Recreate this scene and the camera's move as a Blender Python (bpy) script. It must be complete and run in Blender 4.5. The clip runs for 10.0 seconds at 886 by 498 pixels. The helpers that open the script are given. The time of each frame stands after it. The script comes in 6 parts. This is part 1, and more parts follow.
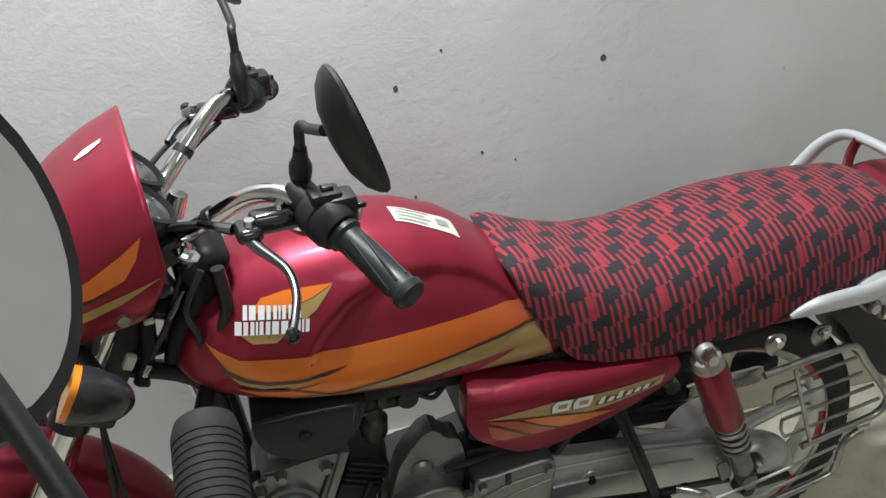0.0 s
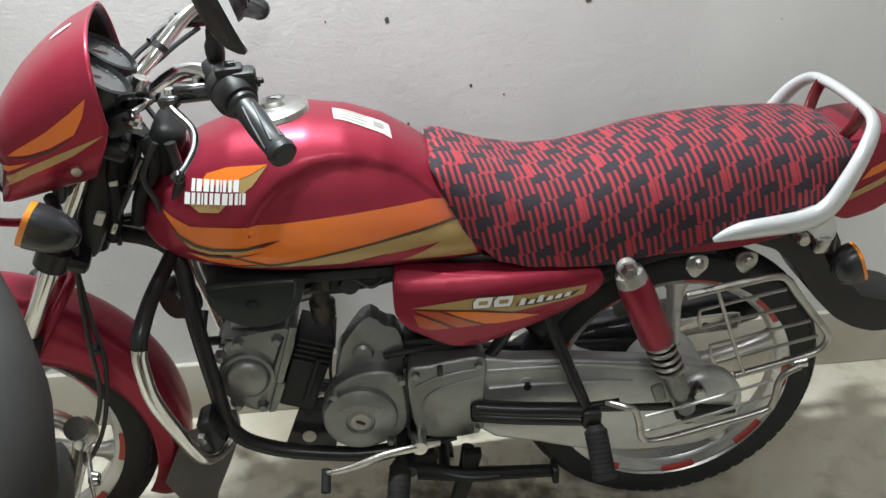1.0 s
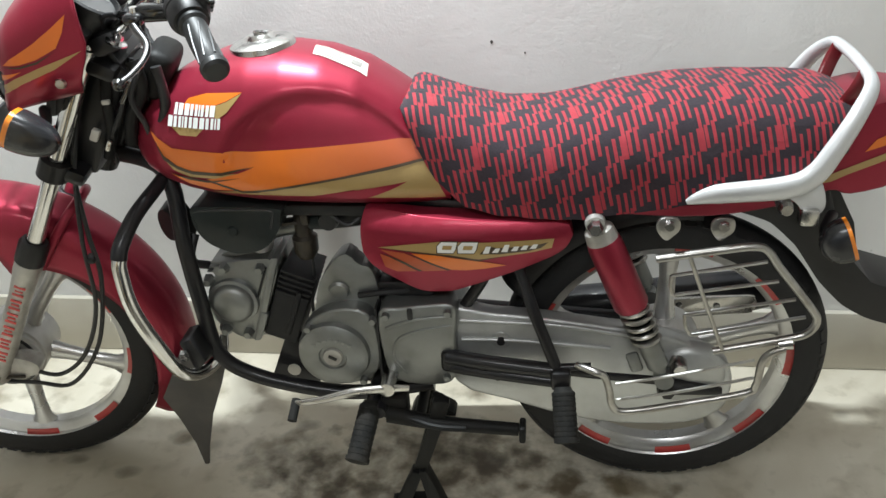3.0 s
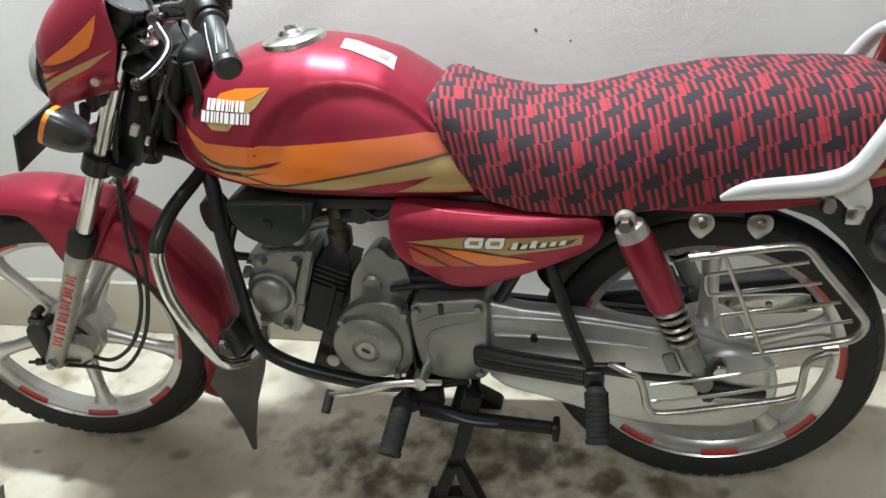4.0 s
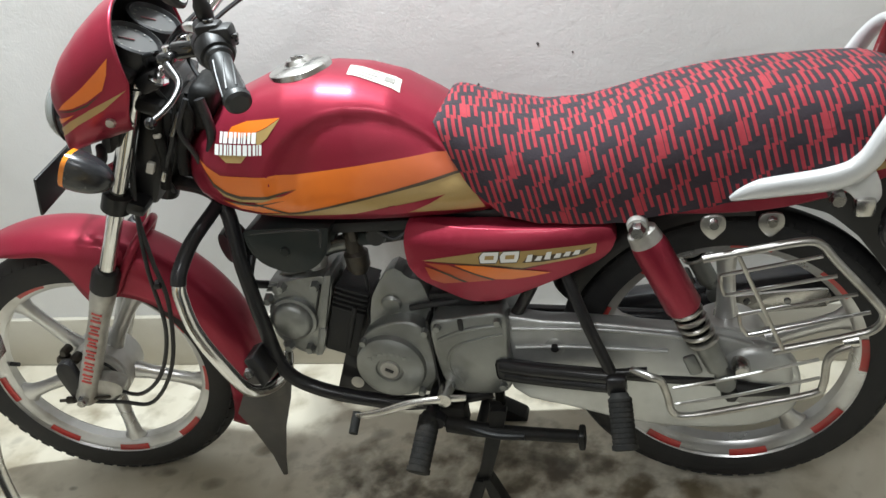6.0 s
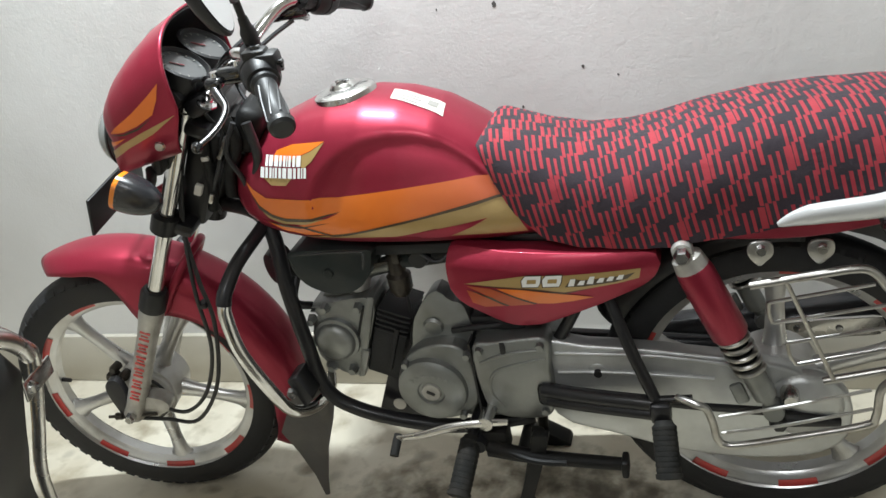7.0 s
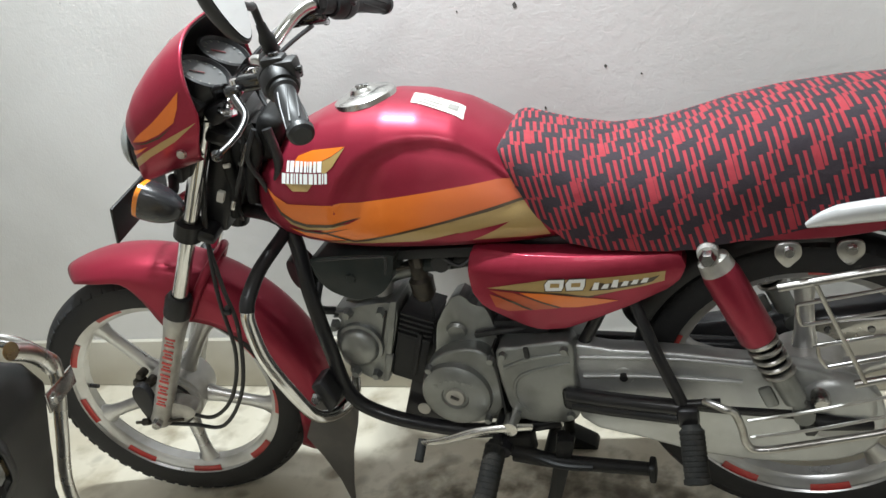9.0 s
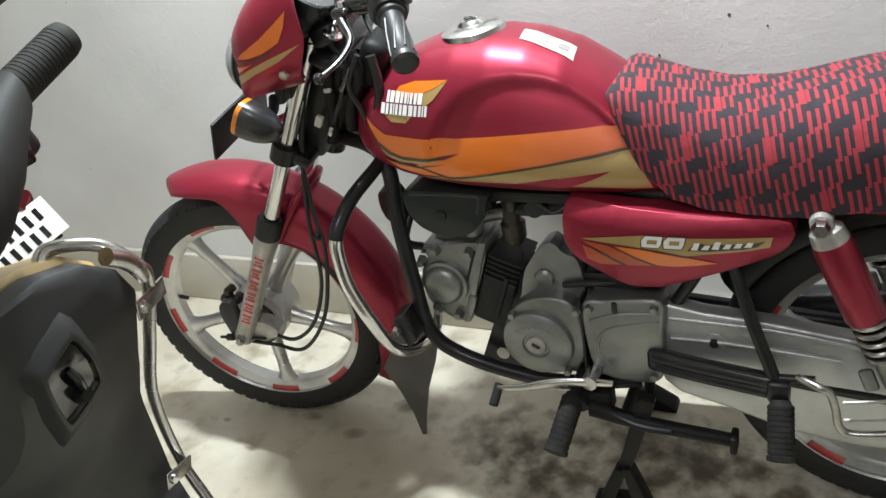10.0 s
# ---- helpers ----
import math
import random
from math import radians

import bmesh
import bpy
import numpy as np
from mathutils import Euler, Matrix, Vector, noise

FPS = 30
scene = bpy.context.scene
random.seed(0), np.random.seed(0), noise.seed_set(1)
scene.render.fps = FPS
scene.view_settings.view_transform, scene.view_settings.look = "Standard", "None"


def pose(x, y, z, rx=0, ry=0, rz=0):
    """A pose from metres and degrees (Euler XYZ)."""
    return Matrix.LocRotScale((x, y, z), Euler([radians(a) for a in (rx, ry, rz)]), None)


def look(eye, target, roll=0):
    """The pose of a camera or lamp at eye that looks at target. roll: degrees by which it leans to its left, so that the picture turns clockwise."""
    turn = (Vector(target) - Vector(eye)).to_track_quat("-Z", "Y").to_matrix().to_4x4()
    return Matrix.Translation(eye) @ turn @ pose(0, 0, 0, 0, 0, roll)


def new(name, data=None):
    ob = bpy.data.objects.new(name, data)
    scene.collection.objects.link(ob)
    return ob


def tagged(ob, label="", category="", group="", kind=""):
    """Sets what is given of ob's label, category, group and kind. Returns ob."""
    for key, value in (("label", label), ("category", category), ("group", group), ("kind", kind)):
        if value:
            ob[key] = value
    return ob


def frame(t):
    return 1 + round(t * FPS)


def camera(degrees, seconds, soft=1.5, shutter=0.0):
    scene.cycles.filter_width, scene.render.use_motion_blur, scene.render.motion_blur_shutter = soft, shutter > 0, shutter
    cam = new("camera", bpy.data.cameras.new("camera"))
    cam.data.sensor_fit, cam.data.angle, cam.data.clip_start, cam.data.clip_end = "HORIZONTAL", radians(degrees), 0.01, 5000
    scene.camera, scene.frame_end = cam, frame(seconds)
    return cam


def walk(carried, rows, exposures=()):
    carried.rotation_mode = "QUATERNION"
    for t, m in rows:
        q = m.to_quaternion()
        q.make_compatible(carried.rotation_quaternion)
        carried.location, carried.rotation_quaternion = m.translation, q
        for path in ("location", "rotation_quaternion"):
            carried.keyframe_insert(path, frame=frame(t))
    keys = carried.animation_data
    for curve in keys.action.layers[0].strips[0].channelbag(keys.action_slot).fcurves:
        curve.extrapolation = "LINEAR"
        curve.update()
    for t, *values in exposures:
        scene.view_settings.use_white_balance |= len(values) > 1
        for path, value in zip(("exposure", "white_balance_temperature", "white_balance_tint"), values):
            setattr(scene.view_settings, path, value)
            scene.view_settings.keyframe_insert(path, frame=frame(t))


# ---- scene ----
cam = camera(54.2, 10.0)
PATH = [
    (0, (-0.189, -1.074, 1.448), (0.264, 0.602, 0.455), -1.3),
    (0.5, (-0.14, -1.168, 1.396), (0.224, 0.529, 0.402), -1.4),
    (1, (0.109, -1.33, 1.373), (0.212, 0.408, 0.389), -2.7),
    (1.5, (0.249, -1.395, 1.329), (0.146, 0.356, 0.369), -2.9),
    (2, (0.322, -1.392, 1.309), (0.163, 0.352, 0.344), -3.8),
    (2.2, (0.382, -1.375, 1.284), (0.16, 0.372, 0.336), -4.9),
    (3.3, (0.435, -1.375, 1.283), (0.136, 0.34, 0.299), -1.6),
    (3.5, (0.478, -1.353, 1.281), (0.086, 0.344, 0.298), -2.2),
    (4, (0.519, -1.33, 1.284), (0.049, 0.343, 0.294), -6.5),
    (4.5, (0.522, -1.324, 1.283), (0.057, 0.337, 0.27), -9.7),
    (5, (0.526, -1.331, 1.288), (0.078, 0.331, 0.269), -9.6),
    (5.5, (0.536, -1.336, 1.289), (0.088, 0.336, 0.289), -9.8),
    (6, (0.529, -1.343, 1.294), (0.017, 0.339, 0.341), -10.6),
    (6.2, (0.526, -1.34, 1.292), (-0.02, 0.34, 0.353), -10.8),
    (7.5, (0.546, -1.331, 1.304), (-0.086, 0.345, 0.414), -12.0),
    (8, (0.546, -1.32, 1.3), (-0.089, 0.352, 0.405), -12.5),
    (8.5, (0.541, -1.313, 1.298), (-0.12, 0.351, 0.407), -13.0),
    (9, (0.545, -1.32, 1.301), (-0.133, 0.339, 0.413), -13.2),
    (9.5, (0.532, -1.306, 1.293), (-0.23, 0.297, 0.37), -13.1),
    (10, (0.524, -1.298, 1.288), (-0.336, 0.227, 0.32), -11.3),
]
walk(cam, [(t, look(eye, target, roll)) for t, eye, target, roll in PATH], exposures=[(0.0, -0.6), (0.9, -0.28), (1.5, -0.08), (2.2, 0.0), (3.5, 0.07), (5.0, 0.06), (8.0, -0.03), (10.0, 0.0)])

# ---- world and lights ----
world = bpy.data.worlds.new("room_world")
world.use_nodes = True
scene.world = world
wbg = world.node_tree.nodes["Background"]
wbg.inputs[0].default_value = (0.9, 0.95, 1.0, 1)
wbg.inputs[1].default_value = 0.02


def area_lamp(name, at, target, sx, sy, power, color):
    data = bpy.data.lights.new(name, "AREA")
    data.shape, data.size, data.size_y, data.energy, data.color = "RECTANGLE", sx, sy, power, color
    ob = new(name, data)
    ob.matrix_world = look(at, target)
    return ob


area_lamp("ceiling_lamp_light", (-0.22, 0.04, 2.55), (-0.22, 0.04, 0), 0.26, 0.07, 86, (0.885, 0.965, 1.0))
# added fill with no known fixture: lifts the near sides and the shadows
area_lamp("room_fill_light", (0.2, -2.3, 2.72), (0.2, -2.2, 0), 0.9, 0.9, 27, (0.95, 0.975, 1.0))

# ---- materials ----


def mat(name, color, rough=0.5, metal=0.0, coat=0.0, var=0.12, scale=25.0, bump=0.0, bump_scale=200.0, rvar=0.1, dirt=None, dirt_amt=0.0, dirt_scale=6.0):
    """Principled material with colour and gloss variation at two scales and a fine relief."""
    m = bpy.data.materials.new(name)
    m.use_nodes = True
    nt = m.node_tree
    N, L = nt.nodes, nt.links
    b = N["Principled BSDF"]
    b.inputs["Metallic"].default_value = metal
    b.inputs["Coat Weight"].default_value = coat
    b.inputs["Coat Roughness"].default_value = 0.09
    co = N.new("ShaderNodeTexCoord")
    n1 = N.new("ShaderNodeTexNoise")
    n1.inputs["Scale"].default_value, n1.inputs["Detail"].default_value = scale, 5
    n2 = N.new("ShaderNodeTexNoise")
    n2.inputs["Scale"].default_value, n2.inputs["Detail"].default_value = dirt_scale, 6
    L.new(co.outputs["Object"], n1.inputs["Vector"])
    L.new(co.outputs["Object"], n2.inputs["Vector"])
    mx = N.new("ShaderNodeMix")
    mx.data_type = "RGBA"
    mx.inputs[6].default_value = (*[c * (1 - var) for c in color], 1)
    mx.inputs[7].default_value = (*[min(1, c * (1 + var)) for c in color], 1)
    L.new(n1.outputs["Fac"], mx.inputs[0])
    out = mx.outputs[2]
    if dirt is not None:
        rp = N.new("ShaderNodeValToRGB")
        rp.color_ramp.elements[0].position, rp.color_ramp.elements[1].position = 0.45, 0.75
        rp.color_ramp.elements[1].color = (dirt_amt, dirt_amt, dirt_amt, 1)
        L.new(n2.outputs["Fac"], rp.inputs[0])
        md = N.new("ShaderNodeMix")
        md.data_type = "RGBA"
        md.inputs[7].default_value = (*dirt, 1)
        L.new(rp.outputs[0], md.inputs[0])
        L.new(out, md.inputs[6])
        out = md.outputs[2]
    L.new(out, b.inputs["Base Color"])
    mr = N.new("ShaderNodeMapRange")
    mr.inputs["To Min"].default_value, mr.inputs["To Max"].default_value = max(0.02, rough - rvar), min(1, rough + rvar)
    L.new(n2.outputs["Fac"], mr.inputs["Value"])
    L.new(mr.outputs[0], b.inputs["Roughness"])
    if bump > 0:
        n3 = N.new("ShaderNodeTexNoise")
        n3.inputs["Scale"].default_value, n3.inputs["Detail"].default_value = bump_scale, 3
        L.new(co.outputs["Object"], n3.inputs["Vector"])
        bp = N.new("ShaderNodeBump")
        bp.inputs["Strength"].default_value, bp.inputs["Distance"].default_value = bump, 0.002
        L.new(n3.outputs["Fac"], bp.inputs["Height"])
        L.new(bp.outputs[0], b.inputs["Normal"])
    return m


RED = mat("red_paint", (0.300, 0.024, 0.048), 0.37, 0.52, 0.16, 0.10, 500, rvar=0.05, dirt=(0.17, 0.012, 0.02), dirt_amt=0.25, dirt_scale=9)
RED.node_tree.nodes["Principled BSDF"].inputs["Specular IOR Level"].default_value = 0.25
DKRED = mat("dark_red_plastic", (0.14, 0.01, 0.015), 0.3, 0.0, 0.3)
ORANGE = mat("orange_decal", (0.75, 0.17, 0.012), 0.4, 0, 0.5, 0.05)
GOLD = mat("gold_decal", (0.40, 0.27, 0.10), 0.42, 0.2, 0.5, 0.06, 300)
RUST = mat("dark_orange_decal", (0.42, 0.075, 0.022), 0.35, 0.1, 0.3, 0.1, 60)
DKLINE = mat("dark_decal_line", (0.05, 0.03, 0.012), 0.4, 0, 0.4)
WHITE = mat("white_decal", (0.78, 0.78, 0.76), 0.45, 0, 0.2, 0.04)
PAPER = mat("paper_label", (0.56, 0.54, 0.49), 0.6, 0, 0, 0.08, 60, dirt=(0.4, 0.33, 0.28), dirt_amt=0.35, dirt_scale=40)
PRINT = mat("grey_print", (0.25, 0.24, 0.22), 0.7)
GUARDM = mat("worn_guard_chrome", (0.46, 0.45, 0.43), 0.33, 1.0, 0, 0.08, rvar=0.08, dirt=(0.16, 0.13, 0.10), dirt_amt=0.65, dirt_scale=22)
CHROME = mat("chrome", (0.75, 0.75, 0.75), 0.12, 1.0, 0, 0.03, rvar=0.06, dirt=(0.30, 0.26, 0.22), dirt_amt=0.35, dirt_scale=14)
OLDCHROME = mat("dull_chrome", (0.62, 0.61, 0.59), 0.26, 1.0, 0, 0.06, rvar=0.1, dirt=(0.22, 0.19, 0.16), dirt_amt=0.6, dirt_scale=18)
ALLOY = mat("cast_alloy", (0.275, 0.283, 0.275), 0.40, 0.80, 0, 0.06, 160, bump=0.18, bump_scale=600, rvar=0.05, dirt=(0.13, 0.125, 0.11), dirt_amt=0.45, dirt_scale=20)
HUBM = mat("pale_cast_alloy", (0.60, 0.595, 0.58), 0.4, 0.55, 0, 0.1, 40, bump=0.2, bump_scale=300, dirt=(0.25, 0.22, 0.18), dirt_amt=0.5, dirt_scale=14)
CASE = mat("chaincase_silver", (0.50, 0.51, 0.505), 0.36, 0.60, 0.1, 0.08, 60, bump=0.1, bump_scale=300, rvar=0.10, dirt=(0.22, 0.21, 0.19), dirt_amt=0.5, dirt_scale=9)
RIM = mat("silver_rim", (0.62, 0.62, 0.62), 0.3, 0.75, 0.2, 0.06, 40, dirt=(0.26, 0.24, 0.2), dirt_amt=0.55, dirt_scale=12)
RAIL = mat("satin_silver_paint", (0.66, 0.67, 0.68), 0.36, 0.35, 0.3, 0.04, 60)
FORK = mat("fork_slider_alloy", (0.50, 0.49, 0.46), 0.5, 0.6, 0, 0.15, 50, bump=0.2, bump_scale=200, dirt=(0.2, 0.17, 0.14), dirt_amt=0.7, dirt_scale=20)
BLACK = mat("black_frame_paint", (0.014, 0.014, 0.016), 0.4, 0.0, 0.3, 0.2, 40, dirt=(0.05, 0.043, 0.036), dirt_amt=0.3, dirt_scale=12)
PLASTIC = mat("black_plastic", (0.010, 0.010, 0.011), 0.45, 0, 0, 0.15, 50, bump=0.12, bump_scale=600, dirt=(0.03, 0.027, 0.025), dirt_amt=0.3, dirt_scale=14)
GREYPL = mat("airbox_plastic", (0.016, 0.021, 0.021), 0.32, 0, 0.1, 0.15, 50, bump=0.06, bump_scale=400, dirt=(0.05, 0.047, 0.04), dirt_amt=0.35, dirt_scale=14)
RUBBER = mat("tyre_rubber", (0.012, 0.012, 0.013), 0.68, 0, 0, 0.25, 30, bump=0.2, bump_scale=250, dirt=(0.034, 0.031, 0.027), dirt_amt=0.45, dirt_scale=9)
GRIPM = mat("grip_rubber", (0.016, 0.017, 0.018), 0.42, 0, 0, 0.15, 60)
STANDM = mat("matt_black_stand_paint", (0.008, 0.008, 0.008), 0.55, 0, 0, 0.2, 40, bump=0.15, bump_scale=300, dirt=(0.03, 0.027, 0.022), dirt_amt=0.4, dirt_scale=16)
PEGM = mat("footpeg_rubber", (0.016, 0.016, 0.015), 0.75, 0, 0, 0.2, 60, dirt=(0.05, 0.044, 0.036), dirt_amt=0.4, dirt_scale=30)
PEGM.node_tree.nodes["Principled BSDF"].inputs["Specular IOR Level"].default_value = 0.15
FLAPM = mat("mudflap_rubber", (0.085, 0.08, 0.075), 0.7, 0, 0, 0.2, 20, dirt=(0.17, 0.15, 0.13), dirt_amt=0.6, dirt_scale=12)
BOWL = mat("oily_cast_metal", (0.040, 0.034, 0.027), 0.42, 0.4, 0, 0.2, 60, bump=0.2, bump_scale=300, dirt=(0.09, 0.07, 0.045), dirt_amt=0.5, dirt_scale=40)
ENGBLK = mat("black_cylinder", (0.007, 0.007, 0.0075), 0.60, 0.0, 0, 0.2, 60, bump=0.2)
AMBER = mat("amber_lens", (0.80, 0.24, 0.02), 0.18, 0, 0.6, 0.05)
TAILRED = mat("red_lens", (0.09, 0.006, 0.008), 0.15, 0, 0.6, 0.05)
REFL = mat("red_reflective_tape", (0.55, 0.05, 0.045), 0.38, 0, 0.2, 0.1, 90, dirt=(0.3, 0.16, 0.14), dirt_amt=0.4, dirt_scale=30)
LAMPGL = mat("lamp_lens", (0.27, 0.285, 0.28), 0.14, 0.35, 0.8, 0.10, 40)
DKSTEEL = mat("dark_steel", (0.22, 0.22, 0.225), 0.2, 1.0, 0, 0.08, rvar=0.08)
DIAL = mat("dial_face", (0.036, 0.037, 0.038), 0.35, 0, 1.0)
CREAM = mat("cream_plastic", (0.62, 0.44, 0.19), 0.32, 0, 0.4, 0.05, 20, dirt=(0.4, 0.28, 0.12), dirt_amt=0.3, dirt_scale=8)
SCGRIP = mat("worn_grip_rubber", (0.022, 0.022, 0.020), 0.75, 0, 0, 0.2, 40, bump=0.1, bump_scale=500, dirt=(0.09, 0.085, 0.07), dirt_amt=0.5, dirt_scale=12)
SCBLK = mat("scooter_black_plastic", (0.030, 0.031, 0.032), 0.45, 0, 0.0, 0.12, 30, bump=0.08, bump_scale=500, dirt=(0.04, 0.04, 0.039), dirt_amt=0.5, dirt_scale=4)
# darker, duller copy of the scooter plastic, for parts the lamp overlit
SCCOV = mat("dulled_dark_cover", (0.022, 0.022, 0.021), 0.62, 0, 0.0, 0.15, 30, bump=0.1, bump_scale=500, dirt=(0.05, 0.047, 0.04), dirt_amt=0.5, dirt_scale=6)
for worn in (SCCOV, SCGRIP, GREYPL, STANDM, BLACK):
    worn.node_tree.nodes["Principled BSDF"].inputs["Specular IOR Level"].default_value = 0.2
GLOSSPL = mat("satin_black_plastic", (0.020, 0.021, 0.024), 0.24, 0, 0.2, 0.1, 40, dirt=(0.05, 0.048, 0.045), dirt_amt=0.3, dirt_scale=14)
GLOSSBLK = mat("gloss_black", (0.012, 0.012, 0.013), 0.12, 0, 0.6)
CABLE = mat("black_cable", (0.015, 0.015, 0.016), 0.45)
MIRROR = mat("mirror_glass", (0.85, 0.86, 0.87), 0.03, 1.0, 0, 0.01, rvar=0.01)


def wall_material():
    m = bpy.data.materials.new("rough_white_plaster")
    m.use_nodes = True
    N, L = m.node_tree.nodes, m.node_tree.links
    b = N["Principled BSDF"]
    b.inputs["Roughness"].default_value = 0.85
    co = N.new("ShaderNodeTexCoord")

    def noise_tex(s, d, dist=0.0):
        n = N.new("ShaderNodeTexNoise")
        n.inputs["Scale"].default_value, n.inputs["Detail"].default_value, n.inputs["Distortion"].default_value = s, d, dist
        L.new(co.outputs["Object"], n.inputs["Vector"])
        return n

    big, mid, fine = noise_tex(2.2, 3), noise_tex(40, 4, 0.4), noise_tex(170, 3)
    patch = noise_tex(7, 4)
    rp = N.new("ShaderNodeValToRGB")
    rp.color_ramp.elements[0].color, rp.color_ramp.elements[1].color = (0.67, 0.66, 0.645, 1), (0.77, 0.765, 0.755, 1)
    rp.color_ramp.elements[0].position, rp.color_ramp.elements[1].position = 0.3, 0.65
    L.new(big.outputs["Fac"], rp.inputs[0])
    sp = N.new("ShaderNodeTexVoronoi")
    sp.inputs["Scale"].default_value = 9
    L.new(co.outputs["Object"], sp.inputs["Vector"])
    r2 = N.new("ShaderNodeValToRGB")
    r2.color_ramp.elements[0].position, r2.color_ramp.elements[1].position = 0.012, 0.035
    r2.color_ramp.elements[0].color = (0.35, 0.35, 0.35, 1)
    L.new(sp.outputs["Distance"], r2.inputs[0])
    mx = N.new("ShaderNodeMix")
    mx.data_type, mx.blend_type = "RGBA", "MULTIPLY"
    mx.inputs[0].default_value = 0.55
    L.new(rp.outputs[0], mx.inputs[6])
    L.new(r2.outputs[0], mx.inputs[7])
    L.new(mx.outputs[2], b.inputs["Base Color"])
    mm = N.new("ShaderNodeMath")
    mm.operation = "MULTIPLY"
    L.new(mid.outputs["Fac"], mm.inputs[0])
    L.new(patch.outputs["Fac"], mm.inputs[1])
    ad = N.new("ShaderNodeMath")
    ad.operation = "MULTIPLY_ADD"
    ad.inputs[1].default_value = 0.35
    L.new(fine.outputs["Fac"], ad.inputs[0])
    L.new(mm.outputs[0], ad.inputs[2])
    bp = N.new("ShaderNodeBump")
    bp.inputs["Strength"].default_value, bp.inputs["Distance"].default_value = 0.27, 0.005
    L.new(ad.outputs[0], bp.inputs["Height"])
    L.new(bp.outputs[0], b.inputs["Normal"])
    return m


def floor_material():
    m = bpy.data.materials.new("stained_pale_floor")
    m.use_nodes = True
    N, L = m.node_tree.nodes, m.node_tree.links
    b = N["Principled BSDF"]
    co = N.new("ShaderNodeTexCoord")

    def noise_tex(s, d, dist=0.0):
        n = N.new("ShaderNodeTexNoise")
        n.inputs["Scale"].default_value, n.inputs["Detail"].default_value, n.inputs["Distortion"].default_value = s, d, dist
        L.new(co.outputs["Object"], n.inputs["Vector"])
        return n

    def ramp(src, p0, p1, c0, c1):
        r = N.new("ShaderNodeValToRGB")
        r.color_ramp.elements[0].position, r.color_ramp.elements[1].position = p0, p1
        r.color_ramp.elements[0].color, r.color_ramp.elements[1].color = c0, c1
        L.new(src, r.inputs[0])
        return r.outputs[0]

    def mixc(fac, a, bcol):
        x = N.new("ShaderNodeMix")
        x.data_type = "RGBA"
        L.new(fac, x.inputs[0])
        L.new(a, x.inputs[6])
        if isinstance(bcol, tuple):
            x.inputs[7].default_value = bcol
        else:
            L.new(bcol, x.inputs[7])
        return x.outputs[2]

    base = ramp(noise_tex(3.0, 6, 0.8).outputs["Fac"], 0.3, 0.7, (0.45, 0.40, 0.30, 1), (0.66, 0.62, 0.52, 1))
    W0, W1 = (0, 0, 0, 1), (1, 1, 1, 1)
    scuff = ramp(noise_tex(16, 8, 0.2).outputs["Fac"], 0.56, 0.74, W0, (0.75, 0.75, 0.75, 1))
    col = mixc(scuff, base, (0.33, 0.29, 0.215, 1))
    # oil stain under the engine: a soft-edged patch broken by noise
    sep = N.new("ShaderNodeSeparateXYZ")
    L.new(co.outputs["Object"], sep.inputs[0])

    def blob(cx, cy, rx, ry, edge):
        def term(axis, c, r):
            s = N.new("ShaderNodeMath")
            s.operation = "SUBTRACT"
            L.new(sep.outputs[axis], s.inputs[0])
            s.inputs[1].default_value = c
            d = N.new("ShaderNodeMath")
            d.operation = "DIVIDE"
            L.new(s.outputs[0], d.inputs[0])
            d.inputs[1].default_value = r
            q = N.new("ShaderNodeMath")
            q.operation = "POWER"
            L.new(d.outputs[0], q.inputs[0])
            q.inputs[1].default_value = 2
            return q.outputs[0]
        a = N.new("ShaderNodeMath")
        L.new(term(0, cx, rx), a.inputs[0])
        L.new(term(1, cy, ry), a.inputs[1])
        n = N.new("ShaderNodeMath")
        n.operation = "MULTIPLY_ADD"
        L.new(noise_tex(17, 10, 0.1).outputs["Fac"], n.inputs[0])
        n.inputs[1].default_value = edge
        L.new(a.outputs[0], n.inputs[2])
        return n.outputs[0]

    for cx, cy, rx, ry, edge, dark in OIL:
        mr = N.new("ShaderNodeMapRange")
        mr.inputs["From Min"].default_value, mr.inputs["From Max"].default_value = edge * 0.5 - 0.25, edge * 0.5 + 0.55
        mr.inputs["To Min"].default_value, mr.inputs["To Max"].default_value = 0.93, 0.0
        L.new(blob(cx, cy, rx, ry, edge), mr.inputs["Value"])
        col = mixc(mr.outputs[0], col, (dark * 0.66, dark * 0.49, dark * 0.27, 1))
    spots = N.new("ShaderNodeTexVoronoi")
    spots.inputs["Scale"].default_value = 5.5
    L.new(co.outputs["Object"], spots.inputs["Vector"])
    sf = ramp(spots.outputs["Distance"], 0.04, 0.12, (0.35, 0.35, 0.35, 1), W0)
    col = mixc(sf, col, (0.16, 0.14, 0.11, 1))
    # brown grime worn into the cement in small irregular patches
    grime = ramp(noise_tex(11, 10, 0.15).outputs["Fac"], 0.50, 0.72, W0, (0.8, 0.8, 0.8, 1))
    where = ramp(noise_tex(2.6, 4, 0.6).outputs["Fac"], 0.44, 0.60, W0, W1)
    gm = N.new("ShaderNodeMath")
    gm.operation = "MULTIPLY"
    L.new(grime, gm.inputs[0])
    L.new(where, gm.inputs[1])
    col = mixc(gm.outputs[0], col, (0.235, 0.19, 0.12, 1))
    L.new(col, b.inputs["Base Color"])
    rr = N.new("ShaderNodeMapRange")
    rr.inputs["To Min"].default_value, rr.inputs["To Max"].default_value = 0.28, 0.6
    L.new(noise_tex(8, 4).outputs["Fac"], rr.inputs["Value"])
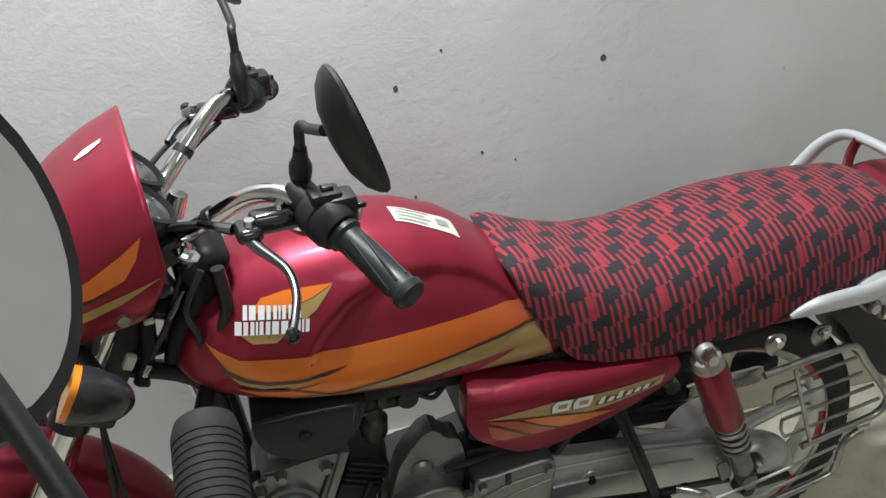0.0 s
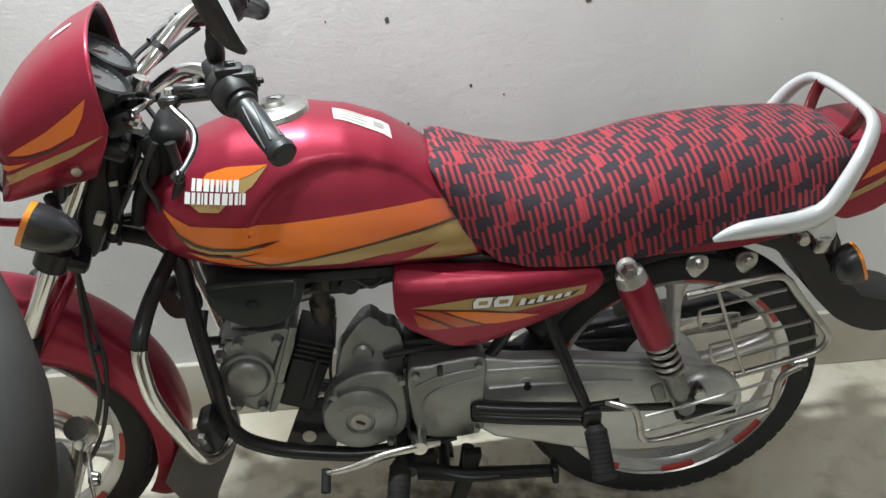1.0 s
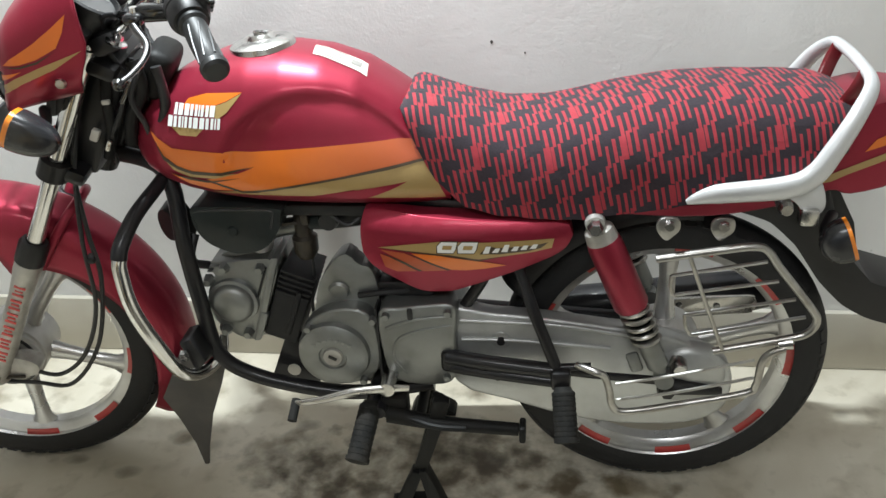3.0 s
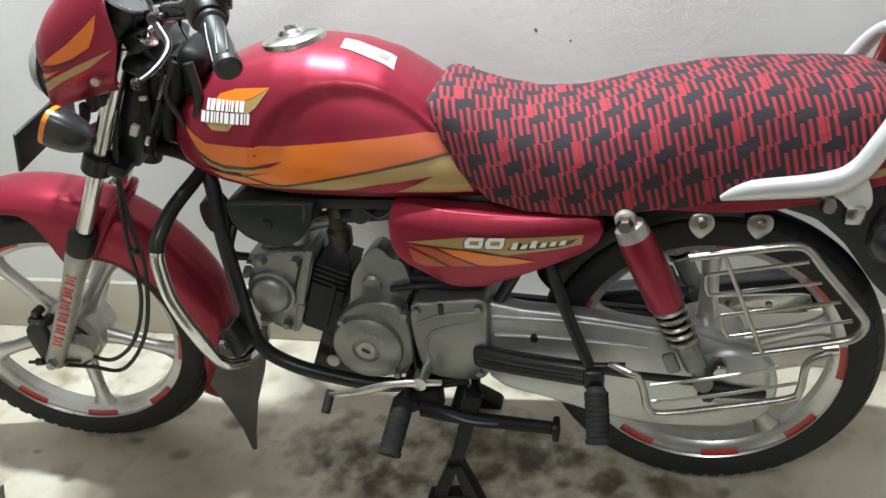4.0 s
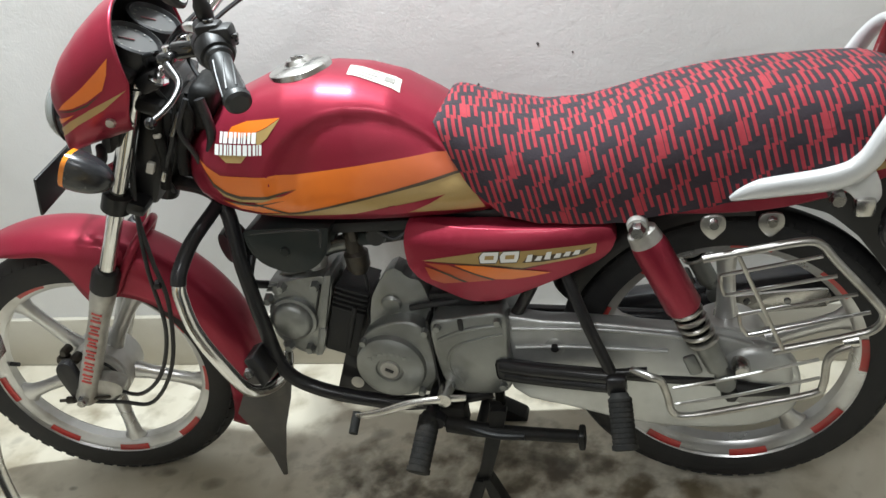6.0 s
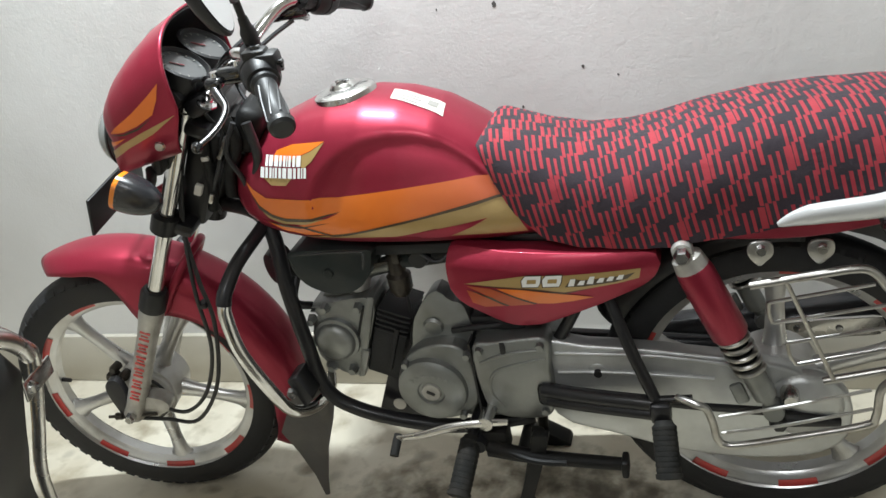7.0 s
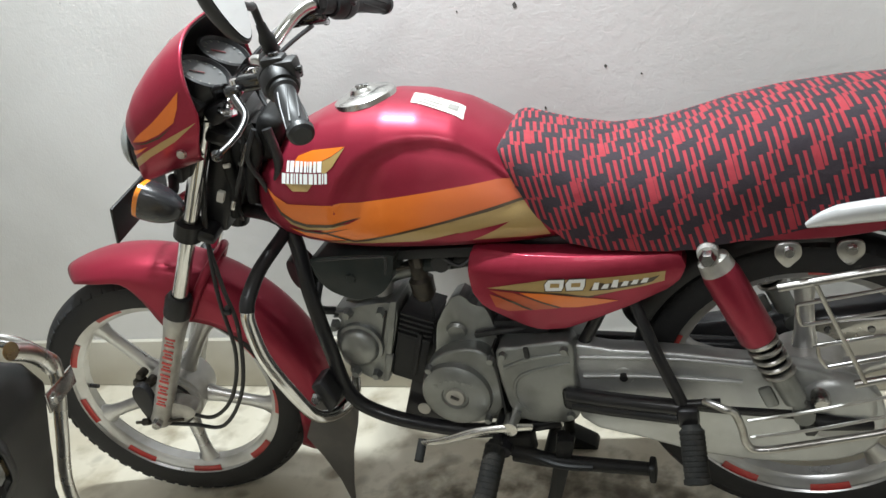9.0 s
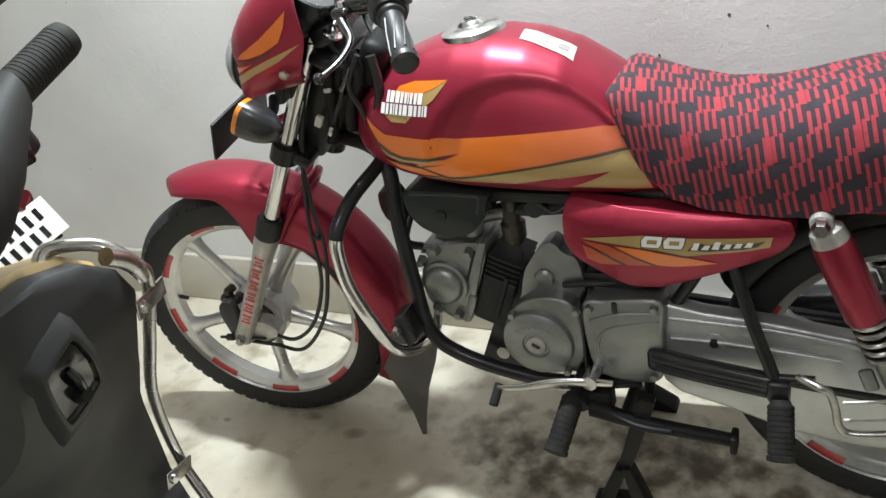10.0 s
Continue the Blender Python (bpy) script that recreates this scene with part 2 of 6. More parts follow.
    L.new(rr.outputs[0], b.inputs["Roughness"])
    bp = N.new("ShaderNodeBump")
    bp.inputs["Strength"].default_value, bp.inputs["Distance"].default_value = 0.15, 0.002
    L.new(noise_tex(70, 4).outputs["Fac"], bp.inputs["Height"])
    L.new(bp.outputs[0], b.inputs["Normal"])
    return m


def seat_material():
    """Woven cover: short red bars in stepped groups on black cloth. U runs along the seat, V round it, in metres."""
    m = bpy.data.materials.new("red_black_seat_cloth")
    m.use_nodes = True
    N, L = m.node_tree.nodes, m.node_tree.links
    b = N["Principled BSDF"]
    uv = N.new("ShaderNodeUVMap")
    sep = N.new("ShaderNodeSeparateXYZ")
    L.new(uv.outputs[0], sep.inputs[0])

    def M(op, a, c=None, d=None):
        n = N.new("ShaderNodeMath")
        n.operation = op
        for i, v in enumerate((a, c, d)):
            if v is None:
                continue
            if isinstance(v, (int, float)):
                n.inputs[i].default_value = v
            else:
                L.new(v, n.inputs[i])
        return n.outputs[0]

    u, v = sep.outputs[0], sep.outputs[1]
    wob = N.new("ShaderNodeTexNoise")
    wob.inputs["Scale"].default_value = 9
    L.new(uv.outputs[0], wob.inputs["Vector"])
    v = M("ADD", v, M("MULTIPLY", M("SUBTRACT", wob.outputs["Fac"], 0.5), 0.016))
    ROW, PITCH, GROUP, RISE = 0.0430, 0.0114, 5.0, 0.0046
    # bars slant a little; each group of five climbs like a stair, the next row starts half a group on
    ul = M("ADD", u, M("MULTIPLY", v, 0.20))

    def bars(shift_row):
        """Bars of the rows counted shift_row steps on, as 1 where a bar lies."""
        rowc = M("ADD", M("FLOOR", M("DIVIDE", v, ROW)), shift_row)
        us = M("ADD", ul, M("MULTIPLY", rowc, 2.62 * PITCH))
        cell = M("FLOOR", M("DIVIDE", us, PITCH))
        bar = M("FRACT", M("DIVIDE", us, PITCH))
        k = M("FLOORED_MODULO", cell, GROUP)
        grp = M("FLOOR", M("DIVIDE", cell, GROUP))
        wn = N.new("ShaderNodeTexWhiteNoise")
        wn.noise_dimensions = "2D"
        cx = N.new("ShaderNodeCombineXYZ")
        L.new(cell, cx.inputs[0])
        L.new(rowc, cx.inputs[1])
        L.new(cx.outputs[0], wn.inputs["Vector"])
        wide = M("MULTIPLY", M("LESS_THAN", M("ABSOLUTE", M("SUBTRACT", k, 2.0)), 0.5), M("LESS_THAN", M("FLOORED_MODULO", M("ADD", grp, rowc), 2.0), 0.5))
        wide = M("MULTIPLY", wide, M("LESS_THAN", M("FLOORED_MODULO", rowc, 2.0), 0.5))
        width = M("ADD", M("ADD", 0.39, M("MULTIPLY", wn.outputs["Value"], 0.12)), M("MULTIPLY", wide, 0.46))
        low = M("ADD", M("MULTIPLY", rowc, ROW), M("ADD", M("MULTIPLY", k, RISE), M("MULTIPLY", wn.outputs["Value"], 0.003)))
        h = M("SUBTRACT", v, low)
        return M("MULTIPLY", M("LESS_THAN", bar, width), M("MULTIPLY", M("GREATER_THAN", h, 0.0), M("LESS_THAN", h, M("ADD", 0.0338, M("MULTIPLY", wn.outputs["Value"], 0.004)))))

    f = M("MAXIMUM", bars(0.0), bars(-1.0))
    weave = N.new("ShaderNodeTexNoise")
    weave.inputs["Scale"].default_value, weave.inputs["Detail"].default_value = 900, 2
    big = N.new("ShaderNodeTexNoise")
    big.inputs["Scale"].default_value, big.inputs["Detail"].default_value = 7, 4
    co = N.new("ShaderNodeTexCoord")
    L.new(co.outputs["Object"], weave.inputs["Vector"])
    L.new(co.outputs["Object"], big.inputs["Vector"])
    rr = N.new("ShaderNodeMix")
    rr.data_type = "RGBA"
    wear = N.new("ShaderNodeTexNoise")
    wear.inputs["Scale"].default_value, wear.inputs["Detail"].default_value = 120, 4
    L.new(co.outputs["Object"], wear.inputs["Vector"])
    rr.inputs[6].default_value, rr.inputs[7].default_value = (0.25, 0.022, 0.034, 1), (0.42, 0.050, 0.064, 1)
    L.new(M("MULTIPLY_ADD", big.outputs["Fac"], 0.45, M("MULTIPLY", wear.outputs["Fac"], 0.55)), rr.inputs[0])
    kk = N.new("ShaderNodeMix")
    kk.data_type = "RGBA"
    kk.inputs[6].default_value, kk.inputs[7].default_value = (0.010, 0.008, 0.011, 1), (0.058, 0.045, 0.056, 1)
    L.new(weave.outputs["Fac"], kk.inputs[0])
    mx = N.new("ShaderNodeMix")
    mx.data_type = "RGBA"
    L.new(f, mx.inputs[0])
    L.new(kk.outputs[2], mx.inputs[6])
    L.new(rr.outputs[2], mx.inputs[7])
    L.new(mx.outputs[2], b.inputs["Base Color"])
    b.inputs["Roughness"].default_value = 0.85
    b.inputs["Specular IOR Level"].default_value = 0.25
    b.inputs["Sheen Weight"].default_value = 0.08
    fold = N.new("ShaderNodeTexNoise")
    fold.inputs["Scale"].default_value, fold.inputs["Detail"].default_value, fold.inputs["Distortion"].default_value = 26, 3, 1.5
    L.new(co.outputs["Object"], fold.inputs["Vector"])
    h = M("ADD", M("MULTIPLY", fold.outputs["Fac"], 2.6), M("ADD", M("MULTIPLY", f, 0.6), M("MULTIPLY", weave.outputs["Fac"], 0.6)))
    bp = N.new("ShaderNodeBump")
    bp.inputs["Strength"].default_value, bp.inputs["Distance"].default_value = 0.55, 0.0014
    L.new(h, bp.inputs["Height"])
    L.new(bp.outputs[0], b.inputs["Normal"])
    return m


OIL = [(0.22, -0.02, 0.46, 0.20, 2.6, 0.15), (-0.12, -0.03, 0.22, 0.15, 2.2, 0.085), (0.02, -0.13, 0.24, 0.11, 2.2, 0.095), (0.24, 0.02, 0.24, 0.12, 2.4, 0.10), (0.24, 0.24, 0.10, 0.07, 1.8, 0.13), (-0.13, 0.09, 0.045, 0.03, 1.0, 0.055), (-0.49, -0.08, 0.05, 0.03, 1.2, 0.09), (-0.62, -0.05, 0.045, 0.026, 1.2, 0.10), (-0.40, 0.03, 0.06, 0.04, 1.8, 0.15), (-0.83, -0.11, 0.02, 0.012, 1.0, 0.12), (0.52, -0.06, 0.24, 0.06, 2.8, 0.17), (0.30, 0.0, 0.07, 0.05, 1.6, 0.07)]


def fading_orange():
    """Printed tank stripe: bright orange that turns to brick red towards the saddle."""
    m = mat("fading_orange_decal", (0.75, 0.17, 0.012), 0.4, 0, 0.5, 0.05)
    N, L = m.node_tree.nodes, m.node_tree.links
    b = N["Principled BSDF"]
    old = b.inputs["Base Color"].links[0].from_socket
    co = N.new("ShaderNodeTexCoord")
    sp = N.new("ShaderNodeSeparateXYZ")
    L.new(co.outputs["Object"], sp.inputs[0])
    mr = N.new("ShaderNodeMapRange")
    mr.inputs["From Min"].default_value, mr.inputs["From Max"].default_value = -0.02, 0.24
    L.new(sp.outputs[0], mr.inputs["Value"])
    mx = N.new("ShaderNodeMix")
    mx.data_type = "RGBA"
    mx.inputs[7].default_value = (0.36, 0.055, 0.022, 1)
    L.new(mr.outputs[0], mx.inputs[0])
    L.new(old, mx.inputs[6])
    L.new(mx.outputs[2], b.inputs["Base Color"])
    return m


FADE = fading_orange()
WALL, FLOOR, SEATM = wall_material(), floor_material(), seat_material()
SKIRT = mat("cream_skirting_tile", (0.52, 0.49, 0.42), 0.35, 0, 0.2, 0.06, 8, dirt=(0.35, 0.31, 0.24), dirt_amt=0.5, dirt_scale=5)
PAINT = mat("plain_wall_paint", (0.70, 0.69, 0.66), 0.8, 0, 0, 0.04, 4, bump=0.2, bump_scale=60)

# ---- mesh helpers ----


def mesh_ob(name, bm, material, parent=None, smooth=True, label="", angle=40):
    bmesh.ops.recalc_face_normals(bm, faces=bm.faces)
    if smooth:
        for fc in bm.faces:
            fc.smooth = True
        lim = radians(angle)
        for e in bm.edges:
            if len(e.link_faces) == 2 and e.calc_face_angle(0) > lim:
                e.smooth = False
    me = bpy.data.meshes.new(name)
    bm.to_mesh(me)
    bm.free()
    me.materials.append(material)
    ob = new(name, me)
    if parent is not None:
        ob.parent = parent
    if label:
        ob["label"] = label
    return ob


def part(name, bm, material, parent, label="", smooth=True, angle=40):
    return mesh_ob(name, bm, material, parent, smooth, label, angle)


def smooth_path(pts, n=6):
    P = [Vector(p) for p in pts]
    if len(P) < 3:
        return P
    out = []
    for i in range(len(P) - 1):
        p0, p1, p2, p3 = P[max(i - 1, 0)], P[i], P[i + 1], P[min(i + 2, len(P) - 1)]
        for k in range(n):
            t = k / n
            out.append(0.5 * ((2 * p1) + (p2 - p0) * t + (2 * p0 - 5 * p1 + 4 * p2 - p3) * t * t + (3 * p1 - p0 - 3 * p2 + p3) * t ** 3))
    out.append(P[-1])
    return out


def skin(bm, rings, close=True, caps=True):
    """Joins rings of points, in order, with faces."""
    vs = [[bm.verts.new(p) for p in r] for r in rings]
    n = len(vs[0])
    for a, b in zip(vs, vs[1:]):
        for i in range(n if close else n - 1):
            j = (i + 1) % n
            try:
                bm.faces.new((a[i], a[j], b[j], b[i]))
            except ValueError:
                pass
    if caps and close:
        bm.faces.new(vs[0][::-1])
        bm.faces.new(vs[-1])
    return vs


def tube(pts, r, seg=12, n=6, bm=None, caps=True, flat=1.0):
    """A round bar along a smoothed path; r is one radius or one for each given point."""
    bm = bm or bmesh.new()
    P = smooth_path(pts, n)
    m = len(P)
    rad = (lambda i: r) if isinstance(r, (int, float)) else (lambda i: float(np.interp(i / (m - 1), np.linspace(0, 1, len(r)), r)))
    rings, up = [], None
    for i, p in enumerate(P):
        d = (P[min(i + 1, m - 1)] - P[max(i - 1, 0)]).normalized()
        if up is None:
            up = Vector((0, 1, 0)) if abs(d.y) < 0.8 else Vector((0, 0, 1))
        s = d.cross(up).normalized()
        up = s.cross(d).normalized()
        rings.append([p + (s * math.cos(a) + up * flat * math.sin(a)) * rad(i) for a in (2 * math.pi * k / seg for k in range(seg))])
    skin(bm, rings, caps=caps)
    return bm


def lathe(profile, origin, axis, seg=32, bm=None, close=False):
    """Turns (radius, along) pairs round an axis."""
    bm = bm or bmesh.new()
    o, ax = Vector(origin), Vector(axis).normalized()
    s = ax.cross(Vector((0, 0, 1)) if abs(ax.z) < 0.9 else Vector((1, 0, 0))).normalized()
    t = ax.cross(s)
    rings = []
    for k in range(seg):
        a = 2 * math.pi * k / seg
        rings.append([o + ax * h + (s * math.cos(a) + t * math.sin(a)) * max(r, 1e-5) for r, h in profile])
    vs = [[bm.verts.new(p) for p in r] for r in rings]
    n = len(profile)
    for k in range(seg):
        a, b = vs[k], vs[(k + 1) % seg]
        for i in range(n if close else n - 1):
            j = (i + 1) % n
            bm.faces.new((a[i], a[j], b[j], b[i]))
    bmesh.ops.remove_doubles(bm, verts=bm.verts, dist=1e-4)
    return bm


def box(c, size, bev=0.0, seg=2, m=None, bm=None):
    own = bm is None
    b2 = bmesh.new()
    bmesh.ops.create_cube(b2, size=1)
    bmesh.ops.scale(b2, vec=size, verts=b2.verts)
    if bev > 0:
        bmesh.ops.bevel(b2, geom=list(b2.edges), offset=bev, segments=seg, affect="EDGES", profile=0.5)
    if m is not None:
        bmesh.ops.transform(b2, matrix=m, verts=b2.verts)
    bmesh.ops.translate(b2, vec=c, verts=b2.verts)
    return b2 if own else join(bm, b2)


def join(bm, other):
    me = bpy.data.meshes.new("join")
    other.to_mesh(me)
    other.free()
    bm.from_mesh(me)
    bpy.data.meshes.remove(me)
    return bm


def crisp(poly, d=0.012):
    """Cuts each corner at a set distance, so that rounding stays close to it."""
    out = []
    n = len(poly)
    for i in range(n):
        p, a, b = (Vector((*poly[k % n], 0)) for k in (i, i - 1, i + 1))
        for q in (a, b):
            w = p + (q - p).normalized() * min(d, (q - p).length * 0.45)
            out.append((w.x, w.y))
    return out


def slab(poly, y0, y1, bev=0.0, seg=2):
    """An outline in (x, z), drawn out from y0 to y1."""
    bm = bmesh.new()
    a = [bm.verts.new((x, y0, z)) for x, z in poly]
    b = [bm.verts.new((x, y1, z)) for x, z in poly]
    n = len(poly)
    bm.faces.new(a)
    bm.faces.new(b[::-1])
    for i in range(n):
        bm.faces.new((a[i], b[i], b[(i + 1) % n], a[(i + 1) % n]))
    if bev > 0:
        bmesh.ops.recalc_face_normals(bm, faces=bm.faces)
        bmesh.ops.bevel(bm, geom=[e for e in bm.edges], offset=bev, segments=seg, affect="EDGES", profile=0.5, clamp_overlap=True)
    return bm


def round_poly(poly, n=4):
    """A closed outline smoothed through its points."""
    P = [Vector((x, z)) for x, z in poly]
    out = []
    m = len(P)
    for i in range(m):
        p0, p1, p2, p3 = P[i - 1], P[i], P[(i + 1) % m], P[(i + 2) % m]
        for k in range(n):
            t = k / n
            q = 0.5 * ((2 * p1) + (p2 - p0) * t + (2 * p0 - 5 * p1 + 4 * p2 - p3) * t * t + (3 * p1 - p0 - 3 * p2 + p3) * t ** 3)
            out.append((q.x, q.y))
    return out


def tree_of(*obs):
    from mathutils.bvhtree import BVHTree
    bm = bmesh.new()
    for ob in obs:
        bm.from_mesh(ob.data)
    t = BVHTree.FromBMesh(bm)
    bm.free()
    return t


def decal(poly, bvh, lift=0.0012, way=(0, 1, 0), m=None, cell=0.012):
    """A thin film with an (x, z) outline laid on a surface along a direction."""
    b2 = bmesh.new()
    b2.faces.new([b2.verts.new((x, 0, z)) for x, z in poly])
    bmesh.ops.triangulate(b2, faces=b2.faces)
    for _ in range(5):
        long = [e for e in b2.edges if e.calc_length() > cell * 1.6]
        if not long:
            break
        bmesh.ops.subdivide_edges(b2, edges=long, cuts=1)
        bmesh.ops.triangulate(b2, faces=b2.faces)
    w = Vector(way)
    for v in b2.verts:
        start = Vector((v.co.x, 0, v.co.z)) - w * 1.0
        hit = bvh.ray_cast(start, w)
        if hit[0] is not None:
            n = hit[1] if hit[1].dot(w) < 0 else -hit[1]
            v.co = hit[0] + n * lift
        else:
            v.co = Vector((v.co.x, 99, v.co.z))
    bmesh.ops.delete(b2, geom=[v for v in b2.verts if v.co.y > 50], context="VERTS")
    if m is not None:
        b2.transform(m)
    return b2


def thick(ob, t):
    """Gives a shell its thickness inwards."""
    me = ob.data
    mid = sum((v.co for v in me.vertices), Vector()) / len(me.vertices)
    if sum((p.center - mid).dot(p.normal) * p.area for p in me.polygons) < 0:
        me.flip_normals()
    md = ob.modifiers.new("thickness", "SOLIDIFY")
    md.thickness, md.offset = t, -1
    return ob

# ---- setting ----
WALL_Y, SKIRT_H = 0.372, 0.155


def plane_box(name, lo, hi, material, kind="structure", bev=0.0):
    c = [(a + b) / 2 for a, b in zip(lo, hi)]
    s = [b - a for a, b in zip(lo, hi)]
    return tagged(mesh_ob(name, box(c, s, bev), material, smooth=bev > 0), kind=kind)


tagged(plane_box("floor", (-3.2, -3.4, -0.1), (3.2, 0.5, 0.0), FLOOR), "pale cement floor with dark oil stains", "floor")
wall_north = tagged(plane_box("wall_north", (-3.2, WALL_Y, 0.0), (3.2, WALL_Y + 0.15, 2.8), WALL), "rough white plastered wall with small pits", "wall")
PIT = mat("painted_pit_dark", (0.10, 0.095, 0.09), 0.9, 0, 0, 0.3, 200)
for px, pz, pr in ((0.283, 0.789, 0.0030), (0.150, 0.715, 0.0026), (0.121, 0.933, 0.0052), (0.521, 0.949, 0.0058), (0.206, 0.994, 0.0024), (0.351, 0.765, 0.0022), (0.001, 0.937, 0.0022)):
    # ragged dark discs, barely proud: the shade of small chipped pits put into colour
    pit = bmesh.new()
    rim = [Vector((px + pr * (0.7 + 0.5 * random.random()) * math.cos(a), WALL_Y - 0.0006, pz + pr * (0.9 + 0.6 * random.random()) * math.sin(a))) for a in (2 * math.pi * k / 11 for k in range(11))]
    skin(pit, [rim, [Vector((p.x * 0.9 + px * 0.1, WALL_Y + 0.002, p.z * 0.9 + pz * 0.1)) for p in rim]])
    part("painted_pit", pit, PIT, wall_north)
tagged(plane_box("wall_south", (-3.2, -3.55, 0.0), (3.2, -3.4, 2.8), PAINT), "plain white painted wall", "wall")
tagged(plane_box("wall_west", (-3.35, -3.55, 0.0), (-3.2, 0.52, 2.8), PAINT), "plain white painted wall", "wall")
tagged(plane_box("wall_east", (3.2, -3.55, 0.0), (3.35, 0.52, 2.8), PAINT), "plain white painted wall", "wall")
tagged(plane_box("ceiling", (-3.35, -3.55, 2.8), (3.35, 0.52, 2.9), PAINT), "plain white ceiling", "ceiling")
tagged(mesh_ob("baseboard", box((0, WALL_Y - 0.009, SKIRT_H / 2 + 0.001), (6.4, 0.017, SKIRT_H), 0.003), SKIRT), "cream skirting with a narrow top ledge", "baseboard", kind="structure")

# ---- motorcycle ----
bike = tagged(new("motorcycle"), "red motorcycle with orange stripes on its centre stand", "motorcycle")

RW, FW = Vector((0.615, 0, 0.302)), Vector((-0.665, 0, 0.302))
RAKE, STEER, TIP = radians(28.5), radians(9), radians(-1.0)
UPS = Vector((math.sin(RAKE), 0, math.cos(RAKE)))
BACK = Vector((math.cos(RAKE), 0, -math.sin(RAKE)))
STEM = FW + BACK * 0.045
TURNED = Matrix.Translation(STEM + Vector((-0.006, -0.028, 0))) @ Matrix.Rotation(TIP, 4, "X") @ Matrix.Rotation(STEER, 4, UPS) @ Matrix.Translation(-STEM)
UNTURN = TURNED.inverted()


def fork_at(up, y=0.0, back=0.0):
    """A point on the fork: metres up it from the axle, sideways and behind the leg's line."""
    p = FW + UPS * up + BACK * back
    return Vector((p.x, y, p.z))


def fpart(name, bm, material, parent=None, label="", **k):
    """A part that turns with the steering."""
    bm.transform(TURNED)
    return part(name, bm, material, parent or bike, label, **k)


# wheels


def wheel(centre, tyre_r, half, turned, hub_r, label):
    add = fpart if turned else (lambda n, b, m, p=None, l="", **k: part(n, b, m, p or bike, l, **k))
    c = Vector(centre)
    ax = (0, 1, 0)
    rim_r = 0.243
    root = new("wheel")
    root.parent = bike
    root["label"] = label
    prof = []
    n = 9
    for i in range(n + 1):
        a = -math.pi * 0.5 + math.pi * i / n
        prof.append((rim_r - 0.008 + (tyre_r - rim_r + 0.008) * max(0.0, math.cos(a)) ** 0.75, half * math.sin(a) * (1.0 if abs(math.sin(a)) < 0.98 else 0.8)))
    tyre = add("tyre", lathe(prof, c, ax, 72), RUBBER, root, "black rubber tyre with a block tread")
    # tread blocks along both shoulders and the crown
    tb = bmesh.new()
    for k in range(60):
        a = 2 * math.pi * k / 60
        for side, off in ((-0.62, 0.0), (0.62, 0.5), (0.0, 0.25)):
            a2 = a + off * 2 * math.pi / 60
            ca = math.asin(side)
            r = rim_r - 0.008 + (tyre_r - rim_r + 0.008) * math.cos(ca) ** 0.75 - 0.0043
            mm = Matrix.Rotation(-a2, 4, "Y") @ Matrix.Translation((r, half * side, 0)) @ Matrix.Rotation(ca, 4, "Z")
            box((0, 0, 0), (0.0060, 0.017, 0.020), 0, m=mm, bm=tb)
    bmesh.ops.translate(tb, vec=c, verts=tb.verts)
    add("tread", tb, RUBBER, root, smooth=False)
    w = half * 0.72
    rp = [(rim_r, -w), (rim_r + 0.004, -w + 0.002), (rim_r - 0.004, -w + 0.006), (rim_r - 0.022, -w + 0.010), (rim_r - 0.030, -w * 0.4), (rim_r - 0.030, w * 0.4),
          (rim_r - 0.022, w - 0.010), (rim_r - 0.004, w - 0.006), (rim_r + 0.004, w - 0.002), (rim_r, w), (rim_r - 0.014, w * 0.5), (rim_r - 0.014, -w * 0.5)]
    add("rim", lathe(rp, c, ax, 72, close=True), RIM, root, "silver alloy rim")
    hub = lathe([(0.0, -0.055), (hub_r * 0.6, -0.055), (hub_r, -0.04), (hub_r, 0.04), (hub_r * 0.6, 0.055), (0.0, 0.055)], c, ax, 32)
    add("hub", hub, HUBM, root)
    for k in range(5):
        a = 2 * math.pi * k / 5 + (math.radians(-92) if turned else math.radians(-55))
        d = Vector((math.cos(a), 0, math.sin(a)))
        s = Vector((-math.sin(a), 0, math.cos(a)))
        rings = []
        for r, hw, hy in ((hub_r * 0.8, 0.024, 0.018), (hub_r + 0.03, 0.017, 0.013), (0.16, 0.015, 0.011), (0.195, 0.018, 0.012), (rim_r - 0.022, 0.033, 0.015)):
            ring = []
            for q in range(10):
                b = 2 * math.pi * q / 10
                ring.append(c + d * r + s * hw * math.cos(b) + Vector((0, 1, 0)) * hy * math.sin(b))
            rings.append(ring)
        sb = bmesh.new()
        skin(sb, rings)
        add("spoke", sb, RIM, root)
    # reflective tape dashes on the near flange
    for k in range(9):
        tbm = bmesh.new()
        a0 = radians(40 * k + (-101 if turned else -89))
        a1 = a0 + radians(17)
        vs = []
        for i in range(7):
            a = a0 + (a1 - a0) * i / 6
            d = Vector((math.cos(a), 0, math.sin(a)))
            vs.append((tbm.verts.new(c + d * (rim_r - 0.019) + Vector((0, -w + 0.0075, 0))), tbm.verts.new(c + d * (rim_r - 0.005) + Vector((0, -w + 0.0048, 0)))))
        for p, q in zip(vs, vs[1:]):
            tbm.faces.new((p[0], p[1], q[1], q[0]))
        add("reflective_tape", tbm, REFL, root)
    return root


wheel(RW, 0.299, 0.043, False, 0.075, "rear wheel with five-spoke silver alloy rim")
wheel(FW, 0.302, 0.039, True, 0.07, "front wheel with five-spoke silver alloy rim")

